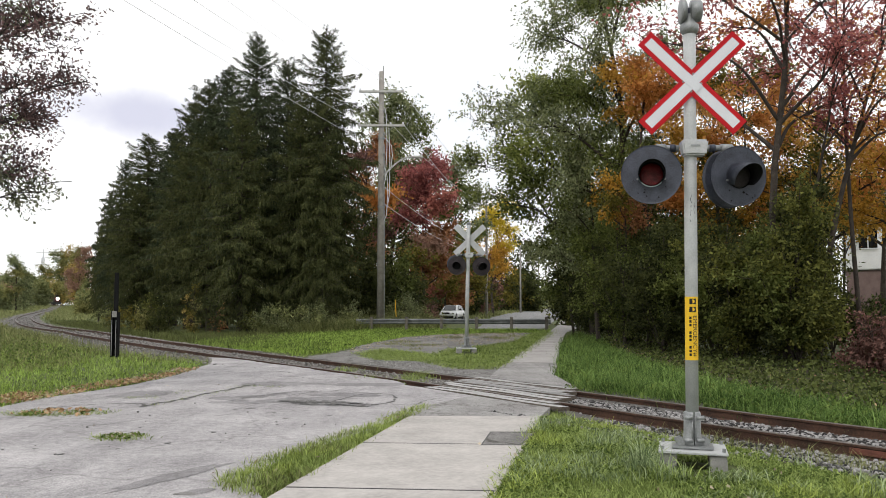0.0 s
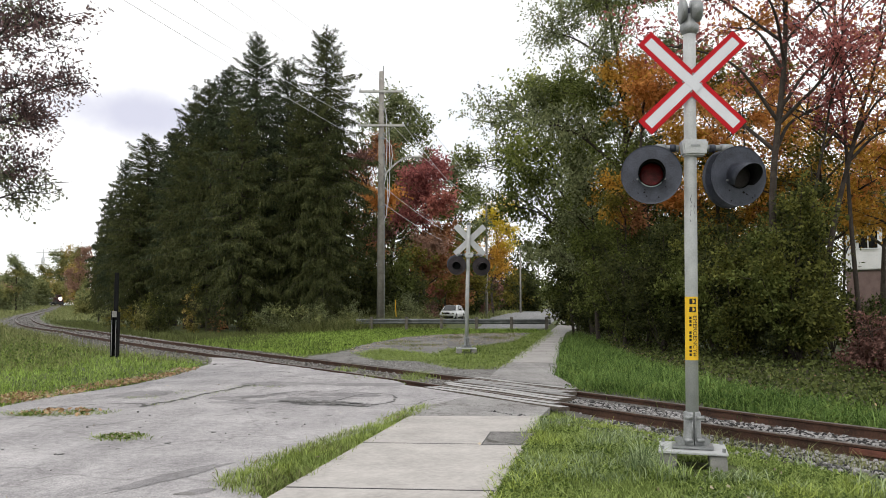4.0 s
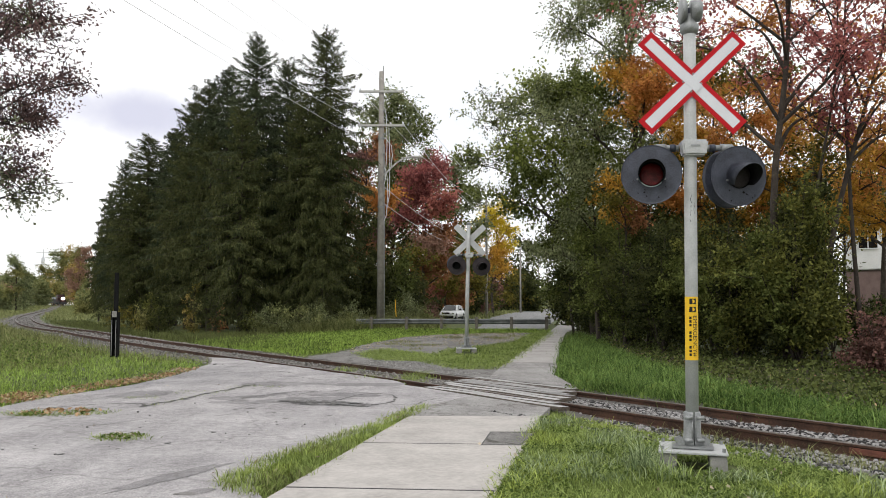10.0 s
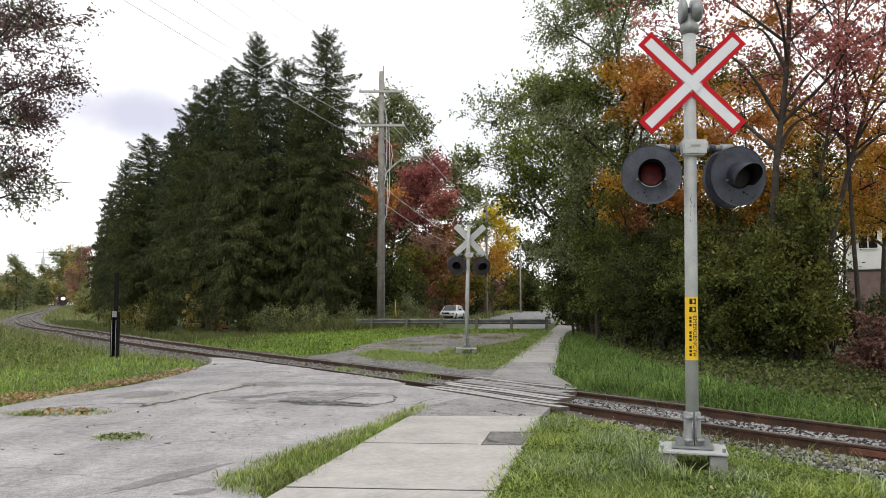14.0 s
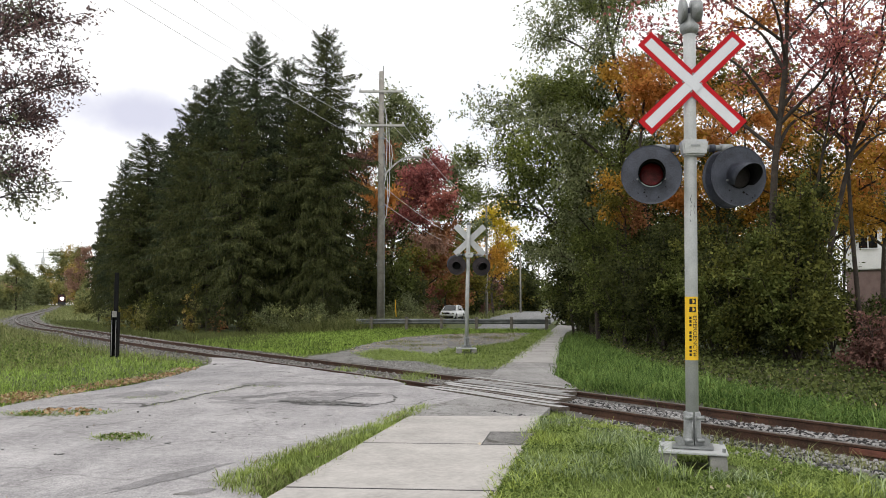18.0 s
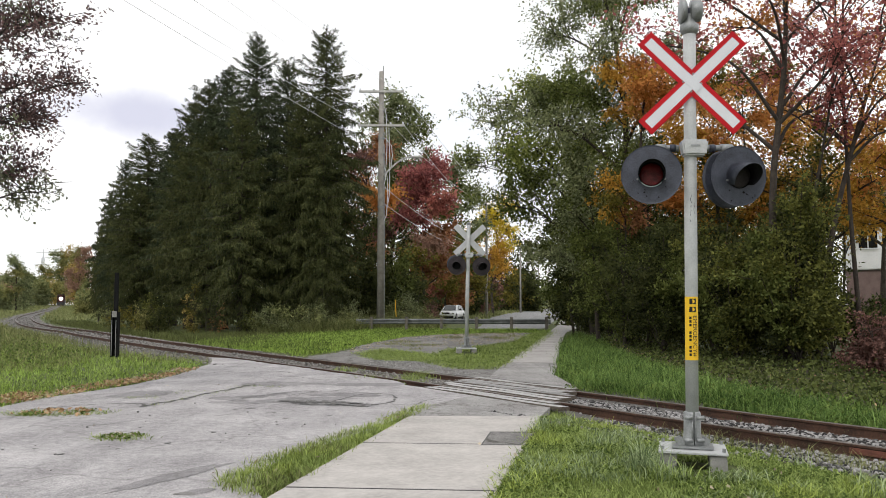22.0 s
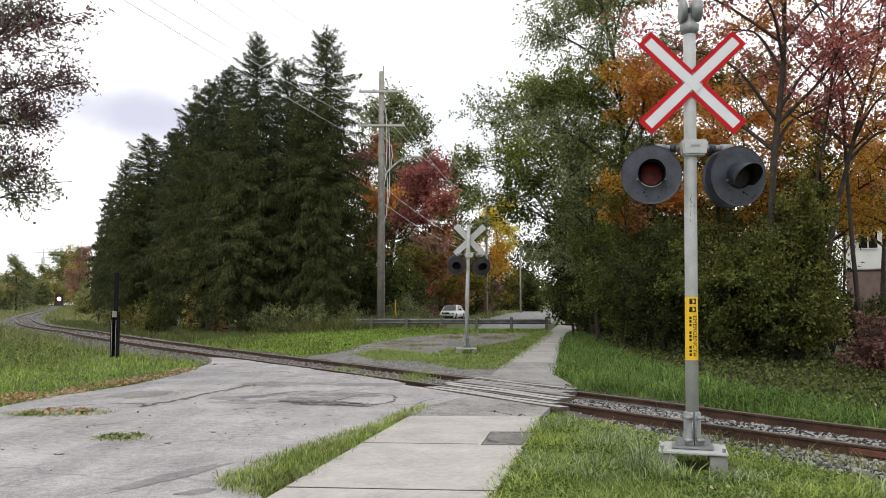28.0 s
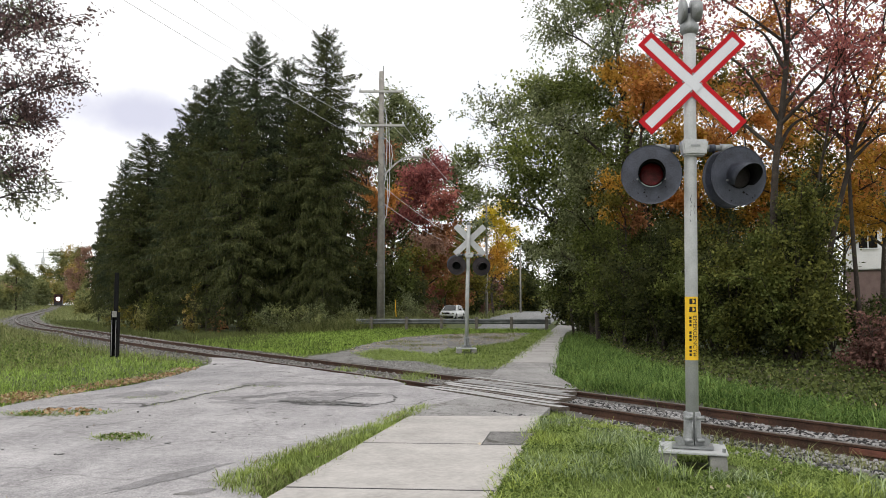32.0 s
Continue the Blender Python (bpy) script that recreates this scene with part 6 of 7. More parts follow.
# far woods at the bend of the line, distance haze put into their pale leaf colours
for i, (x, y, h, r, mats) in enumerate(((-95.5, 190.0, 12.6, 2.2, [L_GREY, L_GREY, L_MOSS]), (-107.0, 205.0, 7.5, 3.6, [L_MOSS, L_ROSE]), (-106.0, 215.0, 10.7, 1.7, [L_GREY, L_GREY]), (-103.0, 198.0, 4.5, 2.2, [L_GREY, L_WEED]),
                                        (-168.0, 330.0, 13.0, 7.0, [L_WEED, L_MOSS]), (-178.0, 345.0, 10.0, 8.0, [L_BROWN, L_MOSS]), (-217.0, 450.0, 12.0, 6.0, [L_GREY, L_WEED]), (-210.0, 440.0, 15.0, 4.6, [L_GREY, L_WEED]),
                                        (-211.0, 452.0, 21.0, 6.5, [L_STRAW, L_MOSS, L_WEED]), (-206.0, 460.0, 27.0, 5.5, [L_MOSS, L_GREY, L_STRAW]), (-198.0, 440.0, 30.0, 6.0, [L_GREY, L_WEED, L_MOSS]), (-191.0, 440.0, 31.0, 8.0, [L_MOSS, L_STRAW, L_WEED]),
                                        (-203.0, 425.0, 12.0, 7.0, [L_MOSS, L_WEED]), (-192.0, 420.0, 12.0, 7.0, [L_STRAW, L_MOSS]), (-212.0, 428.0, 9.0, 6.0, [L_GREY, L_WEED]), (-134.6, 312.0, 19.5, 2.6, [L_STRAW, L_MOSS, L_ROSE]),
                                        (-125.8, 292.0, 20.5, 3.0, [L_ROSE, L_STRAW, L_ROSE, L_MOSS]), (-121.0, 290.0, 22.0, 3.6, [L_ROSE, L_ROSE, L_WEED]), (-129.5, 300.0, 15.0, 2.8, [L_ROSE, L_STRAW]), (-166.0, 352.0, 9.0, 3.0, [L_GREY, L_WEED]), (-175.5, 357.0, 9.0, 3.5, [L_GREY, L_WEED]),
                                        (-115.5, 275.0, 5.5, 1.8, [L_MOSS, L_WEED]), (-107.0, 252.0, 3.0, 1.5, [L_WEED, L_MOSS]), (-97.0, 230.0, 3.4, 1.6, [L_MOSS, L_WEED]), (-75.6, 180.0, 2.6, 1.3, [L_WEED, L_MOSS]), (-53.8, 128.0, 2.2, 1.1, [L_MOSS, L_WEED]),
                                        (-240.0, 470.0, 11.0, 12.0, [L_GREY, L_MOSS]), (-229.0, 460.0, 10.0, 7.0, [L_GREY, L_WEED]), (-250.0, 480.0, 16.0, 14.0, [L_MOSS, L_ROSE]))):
    grow("far_tree", (x, y), h, 0.6, r, 4200, 0.0019 * y + 0.1, mats, "distant autumn tree along the railway, leaves paled as by haze", 120 + i, limbs=8, trunk=0.25, sway=0.0, bare=0.2, spread=0.5, group="far woods", twigs=4)

# ---- grass, weeds, fallen leaves ----


def inside(poly, x, y):
    p = np.asarray(poly, float)
    hit = np.zeros(len(x), bool)
    j = len(p) - 1
    for i in range(len(p)):
        a, b = p[i], p[j]
        cond = ((a[1] > y) != (b[1] > y)) & (x < (b[0] - a[0]) * (y - a[1]) / (b[1] - a[1] + 1e-12) + a[0])
        hit ^= cond
        j = i
    return hit


def scatter(poly, n, rng, power=0.0):
    p = np.asarray(poly, float)
    x0, y0 = p.min(0)
    x1, y1 = p.max(0)
    xs, ys = [], []
    while sum(len(a) for a in xs) < n:
        x, y = rng.uniform(x0, x1, 2 * n), rng.uniform(y0, y1, 2 * n)
        ok = inside(poly, x, y)
        if power:
            ok &= rng.uniform(0, 1, 2 * n) < (y0 / np.maximum(y, 1)) ** power
        xs.append(x[ok])
        ys.append(y[ok])
    return np.concatenate(xs)[:n], np.concatenate(ys)[:n]


def blades(poly, n, height, width, seed, power=0.0, clump=0.5, plain=False, patchy=None, scale=0.7):
    """Grass blades over a patch of ground: bent slips in tufts."""
    rng = np.random.default_rng(seed)
    x, y = scatter(poly, n, rng, power)
    x, y = x + rng.normal(0, 1, n) * (0.03 + 0.004 * y), y + rng.normal(0, 1, n) * (0.03 + 0.004 * y)
    clear = (((x - 2.6) / 0.5) ** 2 + ((y - 8.72) / 0.5) ** 2 > 1) & (((x - 0.79) / 0.5) ** 2 + ((y - 28.6) / 0.9) ** 2 > 1)
    x, y = x[clear], y[clear]
    n = len(x)
    if patchy is not None:
        keep = np.array([noise.noise((a * scale, b * scale, seed * 1.7)) + 0.5 * noise.noise((a * scale * 3.1, b * scale * 3.1, seed)) for a, b in zip(x, y)]) > patchy
        x, y = x[keep], y[keep]
        n = len(x)
    tuft = np.array([noise.noise((a * 2.1, b * 2.1, seed)) for a, b in zip(x[::4], y[::4])]).repeat(4)[:n]
    if len(tuft) < n:
        tuft = np.pad(tuft, (0, n - len(tuft)))
    big = np.array([noise.noise((a * 0.5, b * 0.5, seed + 9)) for a, b in zip(x[::4], y[::4])]).repeat(4)
    big = np.pad(big, (0, max(0, n - len(big))))[:n]
    h = height * rng.uniform(0.45, 1.15, n) * (1 + clump * tuft + 0.5 * clump * big)
    z = ground_z(x, y) - 0.03
    a = rng.uniform(0, 6.28, n)
    lean = rng.uniform(0.1, 1.7, n) * h
    dx, dy = np.cos(a), np.sin(a)
    w = width * rng.uniform(0.6, 1.3, n) / 2
    base = np.stack([x, y, z], 1)
    side = np.stack([-dy * w, dx * w, 0 * w], 1)
    if plain:
        tip = base + np.stack([dx * lean, dy * lean, h], 1)
        v = np.stack([base - side * 1.2, base + side * 1.2, tip], 1).reshape(-1, 3)
        return v, np.arange(3 * n).reshape(n, 3)
    midp = base + np.stack([dx * lean * 0.3, dy * lean * 0.3, h * 0.62], 1)
    tip = base + np.stack([dx * lean, dy * lean, h], 1)
    v = np.stack([base - side, base + side, midp + side * 0.8, midp - side * 0.8, tip], 1).reshape(-1, 3)
    k = np.arange(n)[:, None] * 5
    tri = np.concatenate([k + np.array([[0, 1, 2]]), k + np.array([[0, 2, 3]]), k + np.array([[3, 2, 4]])])
    return v, tri


def grass(name, parts, mat, label):
    v, q = join(parts)
    tagged(link(name, np_mesh(name, v, q), mat), label, "grass", kind="stuff")


LAWN = [(0.1, 5.8), (0.42, 7.45), (0.97, 10.4), (1.57, 13.25), (1.8, 14.0), (2.4, 13.2), (2.75, 12.4), (3.05, 11.3), (3.45, 10.1), (3.75, 8.9), (4.2, 7.5), (4.6, 5.8)]
STRIP = [(-1.6, 7.45), (-2.0, 7.75), (-2.1, 8.2), (-1.95, 9.2), (-1.55, 10.3), (-1.08, 11.6), (-0.3, 14.3), (-0.22, 14.2), (-0.5, 13.1), (-0.87, 10.9), (-1.38, 8.1)]
BANK = beside(0.88, 8.8, 17.2, 7) + [(2.85, 17.6), (2.75, 20.5), (3.4, 24.5), (4.5, 32.3), (5.6, 38.5), (6.9, 44), (7.2, 40), (6.0, 29), (5.9, 20.4), (6.0, 16.6), (7.0, 13.0), (8.6, 9.8)]
SCRUB = [(5.9, 20.4), (6.0, 29), (7.2, 40), (9, 38), (9, 27), (16, 23), (17, 10), (8.6, 9.8), (7.0, 13.0), (6.0, 16.6)]
LEFT_LAWN = [(-7.4, 12.5), (-7.24, 14), (-7.0, 16.1), (-6.7, 17.3), (-6.42, 19.9), (-6.5, 22), (-6.9, 24.8), (-8.6, 27.4), (-11.6, 31.0), (-16.5, 37.2), (-21.5, 44), (-30, 57), (-44, 72), (-50, 55), (-26, 24), (-14, 12.5)]
FAR_LAWN = [(-5.0, 28.3), (-3.9, 29.5), (-3.3, 34.2), (-2.0, 40.2), (0.4, 43.4), (4.1, 44.9), (5.3, 44.6), (5.9, 46.6), (-4.7, 48.8), (-7.6, 45.4), (-9.6, 40.6), (-10.9, 38.6), *beside(2.0, 37, 29.5, 4)]
FAR_OLIVE = [(-5.4, 47.6), (-6.8, 44.0), (-7.8, 37.5), *beside(2.0, 33.5, 47, 6), (-24, 53), (-20, 50), (-13, 47), (-8, 48.4)]
ISLE_A = [(-2.9, 28.8), (-2.2, 31.0), (-0.6, 28.6), (-0.2, 26.0), (-0.8, 25.0), (-2.0, 25.4)]
ISLE_B = [(-0.7, 25.0), (-0.3, 28.0), (0.2, 30.6), (1.5, 32.8), (3.0, 35.5), (4.6, 43.5), (5.6, 45.5), (5.5, 44.0), (3.3, 32.3), (1.9, 24.6), (1.3, 21.9), (0.3, 22.0)]


def shrink(poly, k):
    """The outline drawn in towards its middle."""
    cx, cy = sum(p[0] for p in poly) / len(poly), sum(p[1] for p in poly) / len(poly)
    return [(cx + k * (x - cx), cy + k * (y - cy)) for x, y in poly]


for name, poly in (("turf_patch", ISLE_A), ("turf_patch", ISLE_B)):
    tagged(part(name, sheet(ragged(shrink(poly, 0.9), 0.22, 5), 0.022), M_SOIL, None), "patch of turf over broken asphalt", "ground", kind="structure")
grass("lawn_grass", [blades(LAWN, 70000, 0.07, 0.0115, 1, clump=0.9)], L_GRASS, "tufted green lawn grass round the signal")
grass("lawn_tufts", [blades(LAWN, 46000, 0.085, 0.012, 71, clump=1.1, patchy=0.05)], L_TURF, "bright yellow-green tufts in the lawn")
grass("lawn_tufts", [blades(LAWN, 24000, 0.105, 0.0115, 72, clump=1.2, patchy=0.22, scale=0.9)], L_BLUISH, "coarse blue-green tufts in the lawn")
grass("verge_grass", [blades(STRIP, 12500, 0.066, 0.009, 2, clump=1.5, patchy=-0.3, scale=1.4)], L_GRASS, "green verge grass between road and footpath")
grass("verge_weeds", [blades(shrink(STRIP, 1.03), 4500, 0.085, 0.009, 73, clump=1.4, patchy=0.0, scale=1.6)], L_WEED, "dull weeds in the verge")
grass("bank_grass", [blades(BANK, 9000, 0.22, 0.012, 13, power=1.0, clump=1.2), blades(BANK, 66000, 0.13, 0.011, 3, power=1.0, clump=1.0, plain=True), blades(beside(1.15, 9.5, 17.0, 7) + [(2.95, 17.6), (2.9, 20.5), (3.5, 24.5), (4.6, 32.3), (5.8, 32), (5.4, 20.4), (5.4, 16.6), (6.2, 13.0), (7.6, 9.8)], 30000, 0.24, 0.015, 74, power=0.8, clump=1.1)], L_LUSH, "lush tufted grass beside the track")
grass("scrub_grass", [blades(SCRUB, 5000, 0.2, 0.012, 14, power=1.0, clump=1.2), blades([(3.0, 12.6), (3.7, 11.7), (4.5, 10.4), (5.2, 9.2), (4.6, 8.8), (3.3, 11.2)], 1100, 0.13, 0.009, 15, clump=1.2)], L_WEED, "straggling grass and weeds under the bushes")
# leaf litter whose dark brown also holds the bushes' shade
tagged(part("leaf_mould", sheet(ragged(SCRUB, 0.2, 8), 0.0), M_LITTER, None), "brown leaf litter darkened for the shade under the bushes", "ground", kind="structure")
grass("verge_tufts", [blades(shrink(STRIP, 0.95), 5500, 0.085, 0.009, 74, clump=1.5, patchy=-0.05, scale=1.3)], L_TURF, "yellow-green tufts in the verge")
grass("signal_tufts", [blades([(1.93, 8.45), (2.62, 8.3), (2.72, 8.72), (2.0, 9.0)], 2200, 0.2, 0.012, 75, clump=1.2)], L_BLUISH, "tall blue-green tufts at the signal's footing")
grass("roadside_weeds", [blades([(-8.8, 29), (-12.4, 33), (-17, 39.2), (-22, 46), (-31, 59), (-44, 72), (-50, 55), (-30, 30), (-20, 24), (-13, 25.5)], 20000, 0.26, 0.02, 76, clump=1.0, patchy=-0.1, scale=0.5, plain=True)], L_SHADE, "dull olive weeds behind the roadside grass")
grass("roadside_grass", [blades(LEFT_LAWN, 80000, 0.15, 0.014, 4, power=1.5, clump=0.8, plain=True)], L_LAWN, "green grass beside the closed road")
grass("far_lawn_grass", [blades(FAR_LAWN, 52000, 0.19, 0.018, 5, clump=0.9, plain=True)], L_LAWN, "bright green grass before the spruces")
grass("island_grass", [blades(ISLE_A, 9000, 0.13, 0.014, 6, plain=True), blades(ISLE_B, 26000, 0.14, 0.016, 7, plain=True)], L_GRASS, "green grass growing over broken asphalt")
# tufts in the cracks
tufts = []
for i, (x, y, rx, ry, n, h) in enumerate(((-4.05, 10.75, 0.28, 0.18, 260, 0.08), (-5.95, 13.2, 0.62, 0.3, 700, 0.08), (-5.45, 15.4, 0.25, 0.2, 160, 0.07), (-4.9, 16.4, 0.3, 0.2, 160, 0.06), (-5.3, 11.8, 0.15, 0.1, 70, 0.05), (-3.9, 17.6, 0.5, 0.12, 240, 0.06),
                                          (-1.75, 19.8, 0.25, 0.18, 60, 0.24), (-0.75, 19.2, 0.2, 0.2, 70, 0.26), (-2.6, 22.6, 0.3, 0.25, 60, 0.2), (-0.6, 20.6, 0.3, 0.2, 90, 0.24), (1.0, 13.45, 0.3, 0.06, 120, 0.06))):
    ring = [(x + rx * math.cos(a), y + ry * math.sin(a)) for a in np.linspace(0, 6.28, 14, endpoint=False)]
    tufts.append(blades([(x + 1.35 * (a - x), y + 1.35 * (b - y)) for a, b in ring], n * 3, h * 0.85, 0.011, 40 + i))
tufts.append(blades([(1.9, 8.1), (2.3, 8.05), (2.4, 8.2), (2.0, 8.45)], 160, 0.17, 0.012, 61))
tufts.append(blades([(-4.95, 14.0), (-4.85, 14.0), (-4.4, 15.9), (-3.95, 18.0), (-4.05, 18.0), (-4.5, 15.9)], 700, 0.06, 0.01, 62))
tufts.append(blades([(1.5, 13.2), (1.75, 13.1), (2.0, 13.9), (1.8, 14.1)], 700, 0.14, 0.01, 63))
long_tuft = [blades([(1.95, 8.15), (2.25, 8.1), (2.3, 8.3), (2.05, 8.6)], 150, 0.24, 0.012, 64), blades([(2.4, 8.0), (2.9, 8.0), (3.1, 8.15), (2.5, 8.15)], 150, 0.17, 0.012, 65)]
grass("tall_tuft", long_tuft, L_BLUISH, "long grey-green grass tuft at the signal's foot")
grass("crack_grass", tufts, L_GRASS, "grass tufts in the cracks of the road")
rngs = np.random.default_rng(44)
spots = []
for x, y in zip(*scatter([(-3.3, 29.5), (-2.7, 34), (-1.4, 39.4), (0.6, 42.2), (3.6, 43), (3.0, 36), (0.2, 31), (-1.5, 31)], 16, rngs)):
    rx, ry = rngs.uniform(0.15, 0.6), rngs.uniform(0.3, 0.9)
    spots.append(blades([(x + rx * math.cos(a), y + ry * math.sin(a)) for a in np.linspace(0, 6.28, 9, endpoint=False)], int(900 * rx * ry) + 60, 0.13, 0.016, int(500 + 10 * x), plain=True))
grass("stub_grass", spots, L_WEED, "weedy grass patches on the broken asphalt")
# tall weeds below the spruces and round the guard rail
WEEDS = [(-8.0, 46.8), (-4.7, 47.4), (-1.0, 49.5), (-0.2, 56), (-2.6, 74), (-2.2, 90), (5.0, 110), (3.0, 110), (-4.0, 62), (-8, 52)]
WEEDS_LEFT = beside(2.3, 29, 84, 9) + beside(5.5, 84, 34, 8)
WEEDS_FIELD = beside(-2.3, 36, 170, 8) + beside(-16, 170, 60, 5) + beside(-9, 50, 36, 2)
WEEDS_NEAR = [(-9.8, 21.5), (-10.6, 26.0), (-12.2, 28.8), (-18.5, 38), (-26, 49), (-36, 60), (-36, 45), (-22, 21)]
grass("tall_weeds", [blades([(-9.5, 44.6), (-4.7, 45.4), (-4.5, 47.2), (-9.5, 46.6)], 3000, 0.8, 0.03, 18, plain=True), blades(WEEDS, 16000, 0.85, 0.035, 8, power=0.6, plain=True), blades(WEEDS_FIELD, 26000, 0.4, 0.04, 9, power=1.0, plain=True), blades(WEEDS_NEAR, 26000, 0.27, 0.016, 12, power=1.0, clump=1.2, plain=True), blades(beside(2.2, 84, 330, 8) + beside(12, 330, 84, 6), 9000, 0.5, 0.1, 19, plain=True), blades(beside(-2.6, 150, 340, 6) + beside(-24, 340, 150, 5), 9000, 0.6, 0.12, 20, plain=True), blades(beside(-2.0, 25, 60, 6) + beside(-3.6, 60, 25, 6), 5000, 0.2, 0.02, 21, clump=1.3, plain=True), blades([(3.0, 80), (4.6, 98), (9.4, 136), (24, 226), (33, 262), (20, 262), (8, 150), (2.4, 110)], 9000, 0.6, 0.1, 17, power=1.0, plain=True)], L_WEED, "tall grey-green weeds")
# olive grass, its colour also lowered for the shade of the spruces
grass("shade_grass", [blades(FAR_OLIVE, 20000, 0.22, 0.022, 16, clump=1.0, plain=True), blades(WEEDS_LEFT, 12000, 0.22, 0.03, 10, plain=True)], L_SHADE, "dull olive grass under the spruces, darkened for their shade")
# vine leaves toned down to carry the shade of the overhanging bushes
rngv = np.random.default_rng(77)
x, y = scatter(SCRUB, 24000, rngv, 1.4)
lv, lq = leaf_quads(np.stack([x, y, ground_z(x, y) + rngv.uniform(0.03, 0.36, 24000) ** 1.2], 1), rngv.normal(size=(24000, 3)) * [1, 1, 0.8], 0.09, 0.075, rngv)
tagged(link("ground_vines", np_mesh("ground_vines", lv, lq), L_SCRUB), "low green vines covering the bank, darkened for shade", "vines", kind="stuff")


def clover(poly, n, size, seed, high, power=0.0):
    """Small broad weed leaves low in the grass."""
    rng = np.random.default_rng(seed)
    x, y = scatter(poly, n, rng, power)
    keep = np.array([noise.noise((a * 0.9, b * 0.9, seed)) for a, b in zip(x, y)]) > -0.12
    x, y = x[keep], y[keep]
    k = len(x)
    return leaf_quads(np.stack([x, y, ground_z(x, y) + rng.uniform(0.0, high, k)], 1), rng.normal(size=(k, 3)) * [1, 1, 0.35], size, size * 0.75, rng)


v, q = join([clover(LAWN, 16000, 0.035, 31, 0.05), clover(LEFT_LAWN, 10000, 0.06, 32, 0.1, 1.2), clover(BANK, 10000, 0.07, 33, 0.2, 0.8), clover(FAR_LAWN, 8000, 0.09, 34, 0.15), clover(ISLE_B, 3000, 0.06, 35, 0.1), clover([(-4.3, 10.7), (-3.9, 10.55), (-3.8, 11.0), (-4.2, 11.05)], 260, 0.04, 38, 0.05), clover([(-6.4, 12.8), (-5.5, 13.0), (-5.5, 13.6), (-6.3, 13.5)], 700, 0.04, 39, 0.05), clover(WEEDS_NEAR, 10000, 0.1, 37, 0.25, 1.0)])
tagged(link("lawn_weeds", np_mesh("lawn_weeds", v, q), L_VINE), "low broad-leaved weeds in the grass", "weeds", kind="stuff")


def litter(polys, n, seed, size=0.075):
    rng = np.random.default_rng(seed)
    out = []
    for poly, share in polys:
        k = int(n * share)
        x, y = scatter(poly, 2 * k, rng)
        drift = np.array([noise.noise((a * 1.1, b * 1.1, seed)) + 0.6 * noise.noise((a * 3.3, b * 3.3, seed)) for a, b in zip(x, y)])
        keep = np.argsort(-drift + rng.normal(0, 0.25, 2 * k))[:k]
        x, y = x[keep], y[keep]
        axis = rng.normal(size=(k, 3)) * [1, 1, 0.25]
        out.append(leaf_quads(np.stack([x, y, ground_z(x, y) + rng.uniform(0.02, 0.07, k)], 1), axis, size, size * 0.7, rng))
    return join(out)


rngd = np.random.default_rng(8)
x, y = scatter([(-7.0, 7.5), (-7.0, 15), (-6.3, 20), (-5, 23.5), (-1.3, 18.5), (0.1, 15.8), (-1.2, 11.5), (-2.1, 9), (-2.2, 7.5)], 110, rngd)
r = rngd.uniform(0.005, 0.022, 110) * rngd.uniform(0.3, 1, 110)
cube = np.array([(a, b, c) for a in (-1, 1) for b in (-1, 1) for c in (-0.6, 0.6)], float)
v = (cube[None] * rngd.uniform(0.5, 1, (110, 8, 3)) * r[:, None, None] + np.stack([x, y, gv(y) + 0.018 + 0.3 * r], 1)[:, None, :]).reshape(-1, 3)
q = (np.arange(110)[:, None, None] * 8 + np.array([(0, 1, 3, 2), (4, 6, 7, 5), (0, 4, 5, 1), (2, 3, 7, 6), (0, 2, 6, 4), (1, 5, 7, 3)])[None]).reshape(-1, 4)


def grit(poly, n, size, seed):
    """Loose small stones lying on a surface."""
    rng = np.random.default_rng(seed)
    x, y = scatter(poly, n, rng)
    r = rng.uniform(*size, n)
    v = cube[None] * rng.uniform(0.5, 1, (n, 8, 3)) * r[:, None, None] + np.stack([x, y, gv(y) + 0.02 + 0.2 * r], 1)[:, None, :]
    return v.reshape(-1, 3), (np.arange(n)[:, None, None] * 8 + np.array([(0, 1, 3, 2), (4, 6, 7, 5), (0, 4, 5, 1), (2, 3, 7, 6), (0, 2, 6, 4), (1, 5, 7, 3)])[None]).reshape(-1, 4)


GRAVEL = [(-0.3, 20.8), (-2.3, 24.0), (-2.3, 25.0), (-2.0, 25.4), (-0.7, 24.8), (0.2, 22.0), (1.0, 20.6), (0.4, 20.2)]
gv_, gq_ = join([grit(APRON, 350, (0.003, 0.009), 3), grit(GRAVEL, 1700, (0.006, 0.018), 4)])
tagged(link("loose_gravel", np_mesh("loose_gravel", gv_, gq_), M_GRAVEL), "pale loose gravel beside the rails", "gravel", kind="stuff")
tagged(link("road_grit", np_mesh("road_grit", v, q), M_GRAVEL), "loose stones and grit on the road", "gravel", kind="stuff")
EDGE_LEFT = [(-7.5, 13.2), (-7.0, 15.6), (-6.75, 17.2), (-6.35, 19.8), (-6.3, 22), (-6.9, 22), (-7.0, 19.5), (-7.6, 17), (-8.6, 14.5), (-9.4, 13)]
EDGE_FAR = [(-3.4, 29.5), (-2.9, 34), (-1.6, 39.8), (0.4, 42.6), (4.2, 44.3), (4.6, 43), (1.0, 41), (-1.0, 38), (-2.5, 33.5), (-3.0, 29.6)]
PATCH = [(1.0, 34.5), (3.2, 36), (4.3, 43), (0.5, 42), (0.2, 36)]
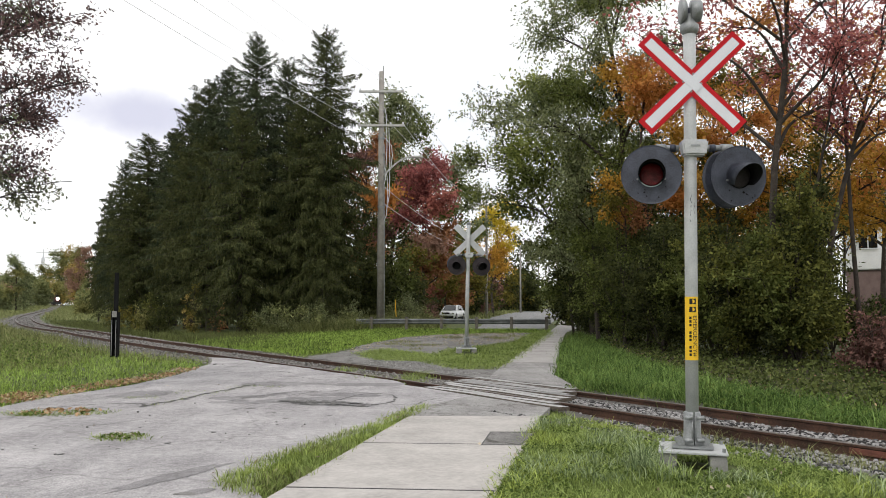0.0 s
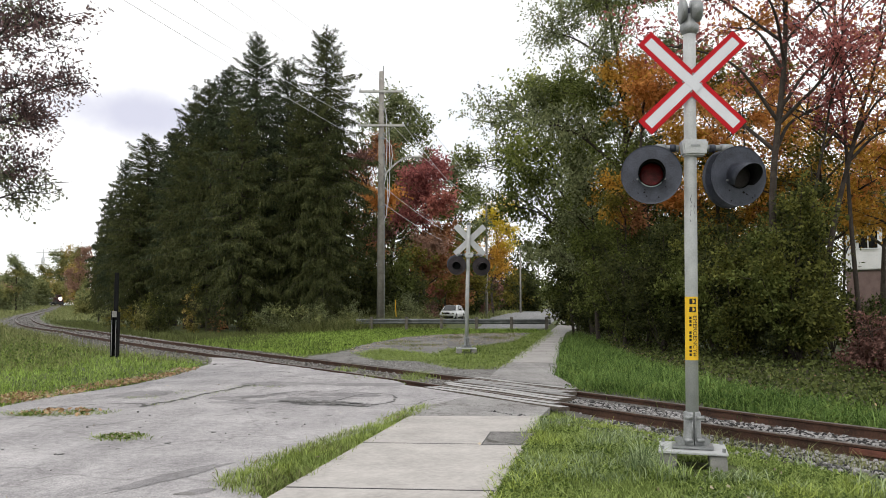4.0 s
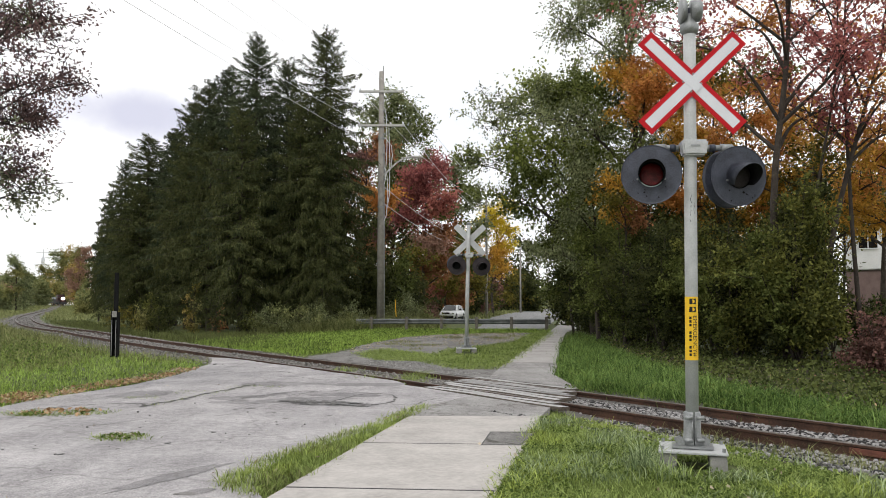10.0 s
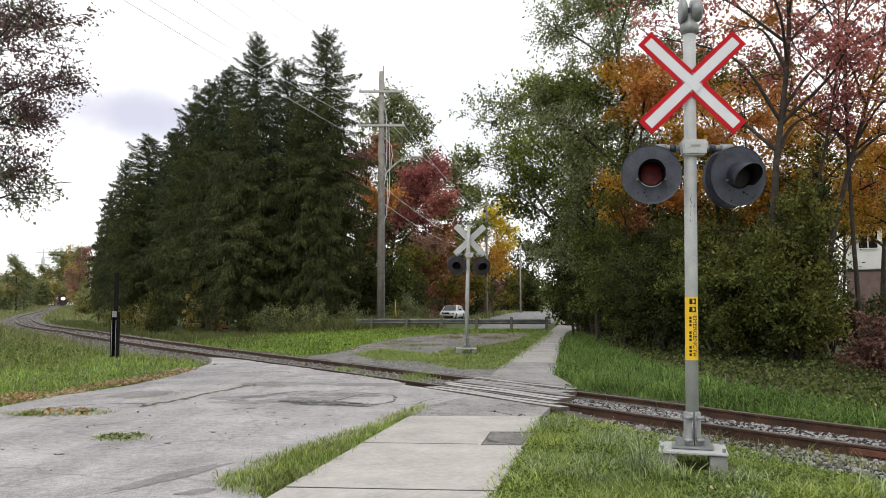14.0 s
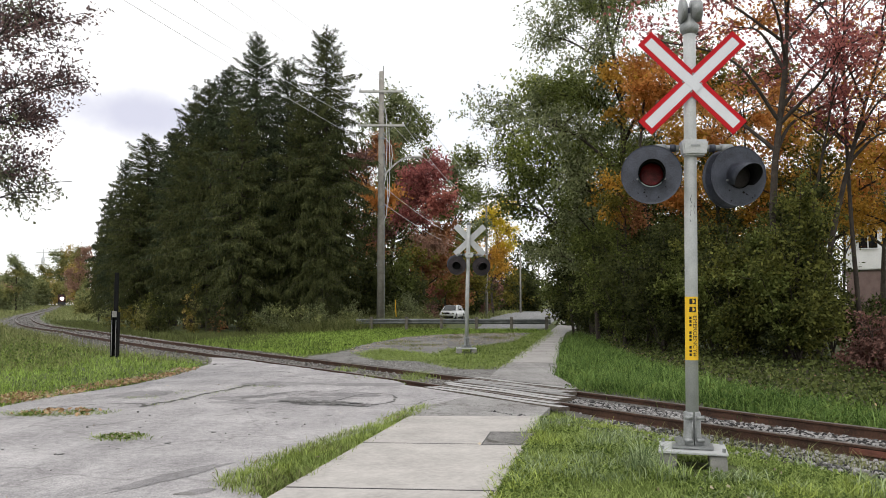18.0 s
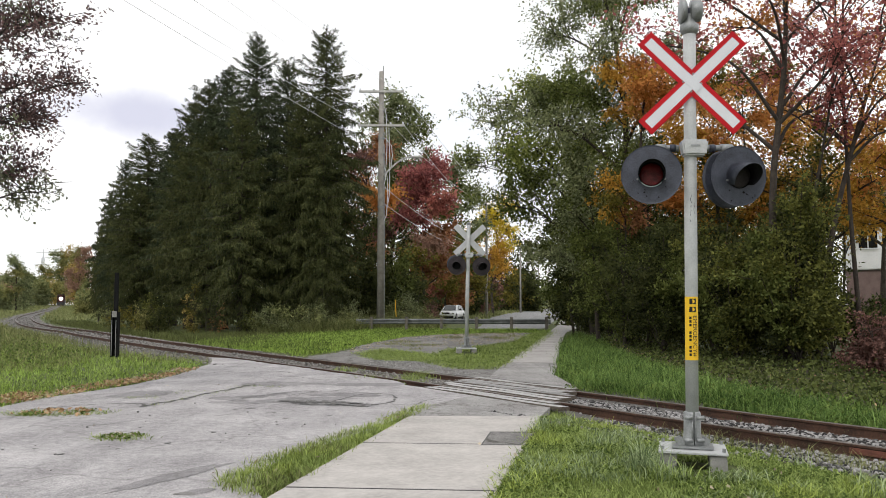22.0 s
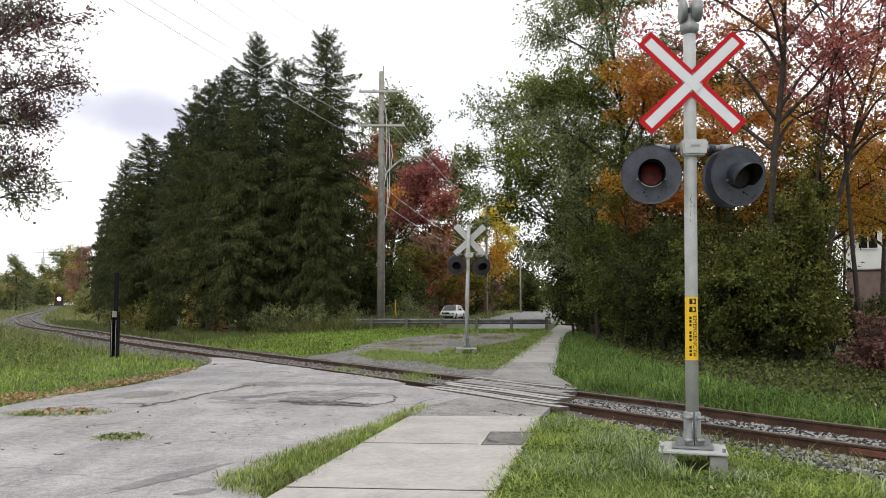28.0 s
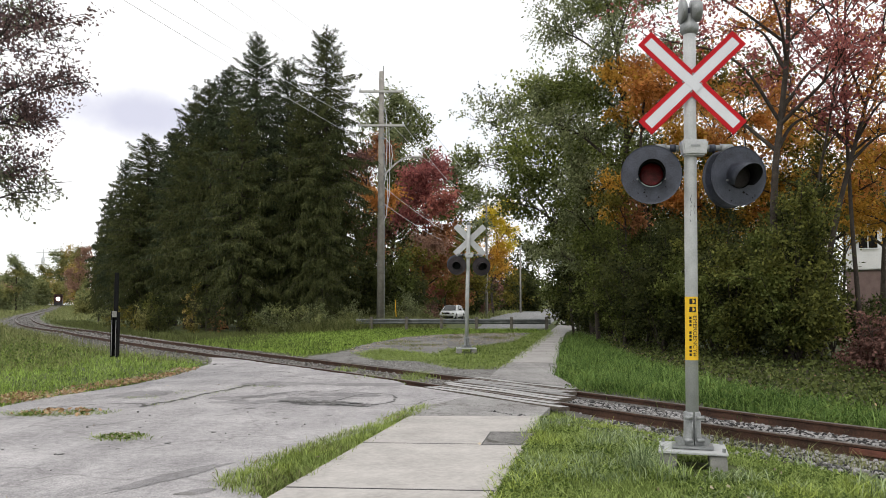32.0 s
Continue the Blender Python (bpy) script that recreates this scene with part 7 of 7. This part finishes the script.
STUB_MID = [(-3.3, 29.5), (-2.7, 34), (-1.4, 39.4), (0.6, 42.2), (3.6, 43), (3.0, 36), (0.2, 31), (-1.5, 31)]
v, q = litter(((EDGE_LEFT, 0.5), (SCRUB, 0.3), ([(-6.6, 13), (-5.4, 12.8), (-5.3, 13.5), (-6.4, 13.6)], 0.02)), 3800, 21)
tagged(link("fallen_leaves", np_mesh("fallen_leaves", v, q), L_DEAD), "orange-brown fallen leaves along the road edge", "fallen leaves", kind="stuff")
v, q = litter(((EDGE_LEFT, 0.2), (EDGE_FAR, 0.2), (PATCH, 0.16), (STUB_MID, 0.2), (LAWN, 0.008), ([(-1.0, 8), (0.4, 8), (1.2, 12.5), (0.3, 12.5)], 0.0006), (NEAR_ROAD, 0.012), (STRIP, 0.002), ([(-4.2, 10.6), (-3.85, 10.6), (-3.85, 11.0), (-4.2, 11.0)], 0.008)), 3400, 22, 0.055)
tagged(link("fallen_leaves", np_mesh("fallen_leaves", v, q), L_TAN), "dry pale tan fallen leaves on the broken asphalt", "fallen leaves", kind="stuff")

# ---- the train on the far bend ----


def bogie(parent, x):
    b = part("bogie", box((2.6, 2.2, 0.35), (x, 0, 0.62), 0.05), M_LOCOBLACK, parent, "dark bogie frame")
    for dx in (-0.85, 0.85):
        for y in (-0.75, 0.75):
            part("wheel", rod((x + dx, y - 0.07, 0.46), (x + dx, y + 0.07, 0.46), 0.46, sides=18), M_RUST, b, "steel wheel")


def locomotive():
    """A road switcher, its cab end leading along +x."""
    loco = thing("locomotive", (0, 0, 0), "dark red and black diesel locomotive with burning headlight", "locomotive")
    part("underframe", box((15.5, 2.9, 0.4), (-8.0, 0, 1.25), 0.05), M_LOCOBLACK, loco, "black underframe")
    part("long_hood", box((9.6, 1.9, 2.3), (-10.4, 0, 2.6), 0.12), M_LOCOBLACK, loco, "dark engine hood")
    part("hood_stripe", box((9.4, 1.96, 0.9), (-10.4, 0, 3.0), 0.02), M_CAR_GREY, loco, "pale stripe along the hood")
    cab = part("cab", box((2.4, 2.9, 3.0), (-4.3, 0, 2.95), 0.12), M_LOCO, loco, "red cab")
    part("cab_roof", box((2.7, 3.0, 0.18), (-4.3, 0, 4.5), 0.06), M_LOCOBLACK, cab, "dark cab roof")
    for y in (-0.85, 0.85):
        part("windscreen", box((0.05, 0.8, 0.6), (-3.1, y, 3.75), 0.03), M_GLASS, cab, "dark windscreen")
        part("side_window", box((1.2, 0.05, 0.6), (-4.3, math.copysign(1.46, y), 3.7), 0.02), M_GLASS, cab, "dark side window")
    part("short_hood", box((2.6, 1.9, 1.9), (-1.8, 0, 2.4), 0.15), M_LOCO, loco, "red short hood")
    part("pilot", box((0.3, 2.9, 1.0), (-0.3, 0, 0.85), 0.06), M_LOCOBLACK, loco, "black pilot plate")
    for y in (-1.35, 1.35):
        part("handrail", box((14.5, 0.05, 0.9), (-8.0, y, 1.9), 0.01), M_LOCOBLACK, loco, "side handrail screen")
    # housing and lens oversized, the lamp's glare put into their shape
    part("headlight_box", box((0.3, 1.5, 1.35), (-0.55, 0, 2.8), 0.08), M_LOCOBLACK, loco, "dark headlight housing")
    part("headlight", lathe([(0.62, 0.0), (0.57, 0.06), (0.2, 0.1)], 20, pose(-0.4, 0, 2.8, 0, 90, 0)), M_HEADLIGHT, loco, "burning white headlight")
    part("fuel_tank", box((3.6, 2.4, 0.8), (-8.0, 0, 0.75), 0.12), M_LOCOBLACK, loco, "black fuel tank")
    bogie(loco, -3.0)
    bogie(loco, -13.0)
    return loco


LOCO = locomotive()

# how far the locomotive's nose stands before the end of the bend, second by second
TRAIN = ((0.0, 10.5), (3.0, 7.5), (6.0, 5.0), (12.0, -2.0), (18.0, -11.0), (22.0, -18.0), (25.5, -26.0), (28.0, -31.0), (32.0, -43.0))
S_BEND = arc_at_y(356.0)
WIND = ((0, -0.55), (2, -0.8), (6, -0.1), (8, 0.6), (10, 0.8), (12, 0.5), (13, 1.0), (14, 0.4), (17, -0.3), (19, -0.5), (21, -0.6), (23, -0.1), (25, -0.1), (28, -0.7), (30, -0.1), (32, 0.35))


def vehicle_rows(length):
    rows = []
    for t, s in TRAIN:
        nose = S_BEND + s
        xa, ya, _ = on_track(nose + 3.0)
        xb, yb, _ = on_track(nose + length - 3.0)
        front = Vector((xa, ya, float(rail_z(ya))))
        rear = Vector((xb, yb, float(rail_z(yb))))
        d = (front - rear).normalized()
        at = front + d * 3.0
        rows.append((t, pose(at.x, at.y, at.z, 0, 0, math.degrees(math.atan2(d.y, d.x)))))
    return rows


def motions():
    """The train creeps round the bend; the wind moves the limbs."""
    walk(LOCO, vehicle_rows(16.0))
    wt, wv = [t for t, _ in WIND], [v for _, v in WIND]
    for ob, at, amp, ph in SWAY:
        rows = []
        for k in range(33):
            t = float(k)
            a = amp * (float(np.interp(t - 0.5 * math.sin(ph), wt, wv)) + 0.35 * math.sin(2.1 * t + 5 * ph))
            rows.append((t, pose(*at, 0.4 * amp * math.sin(1.7 * t + 3 * ph), a, 0)))
        walk(ob, rows)


motions()
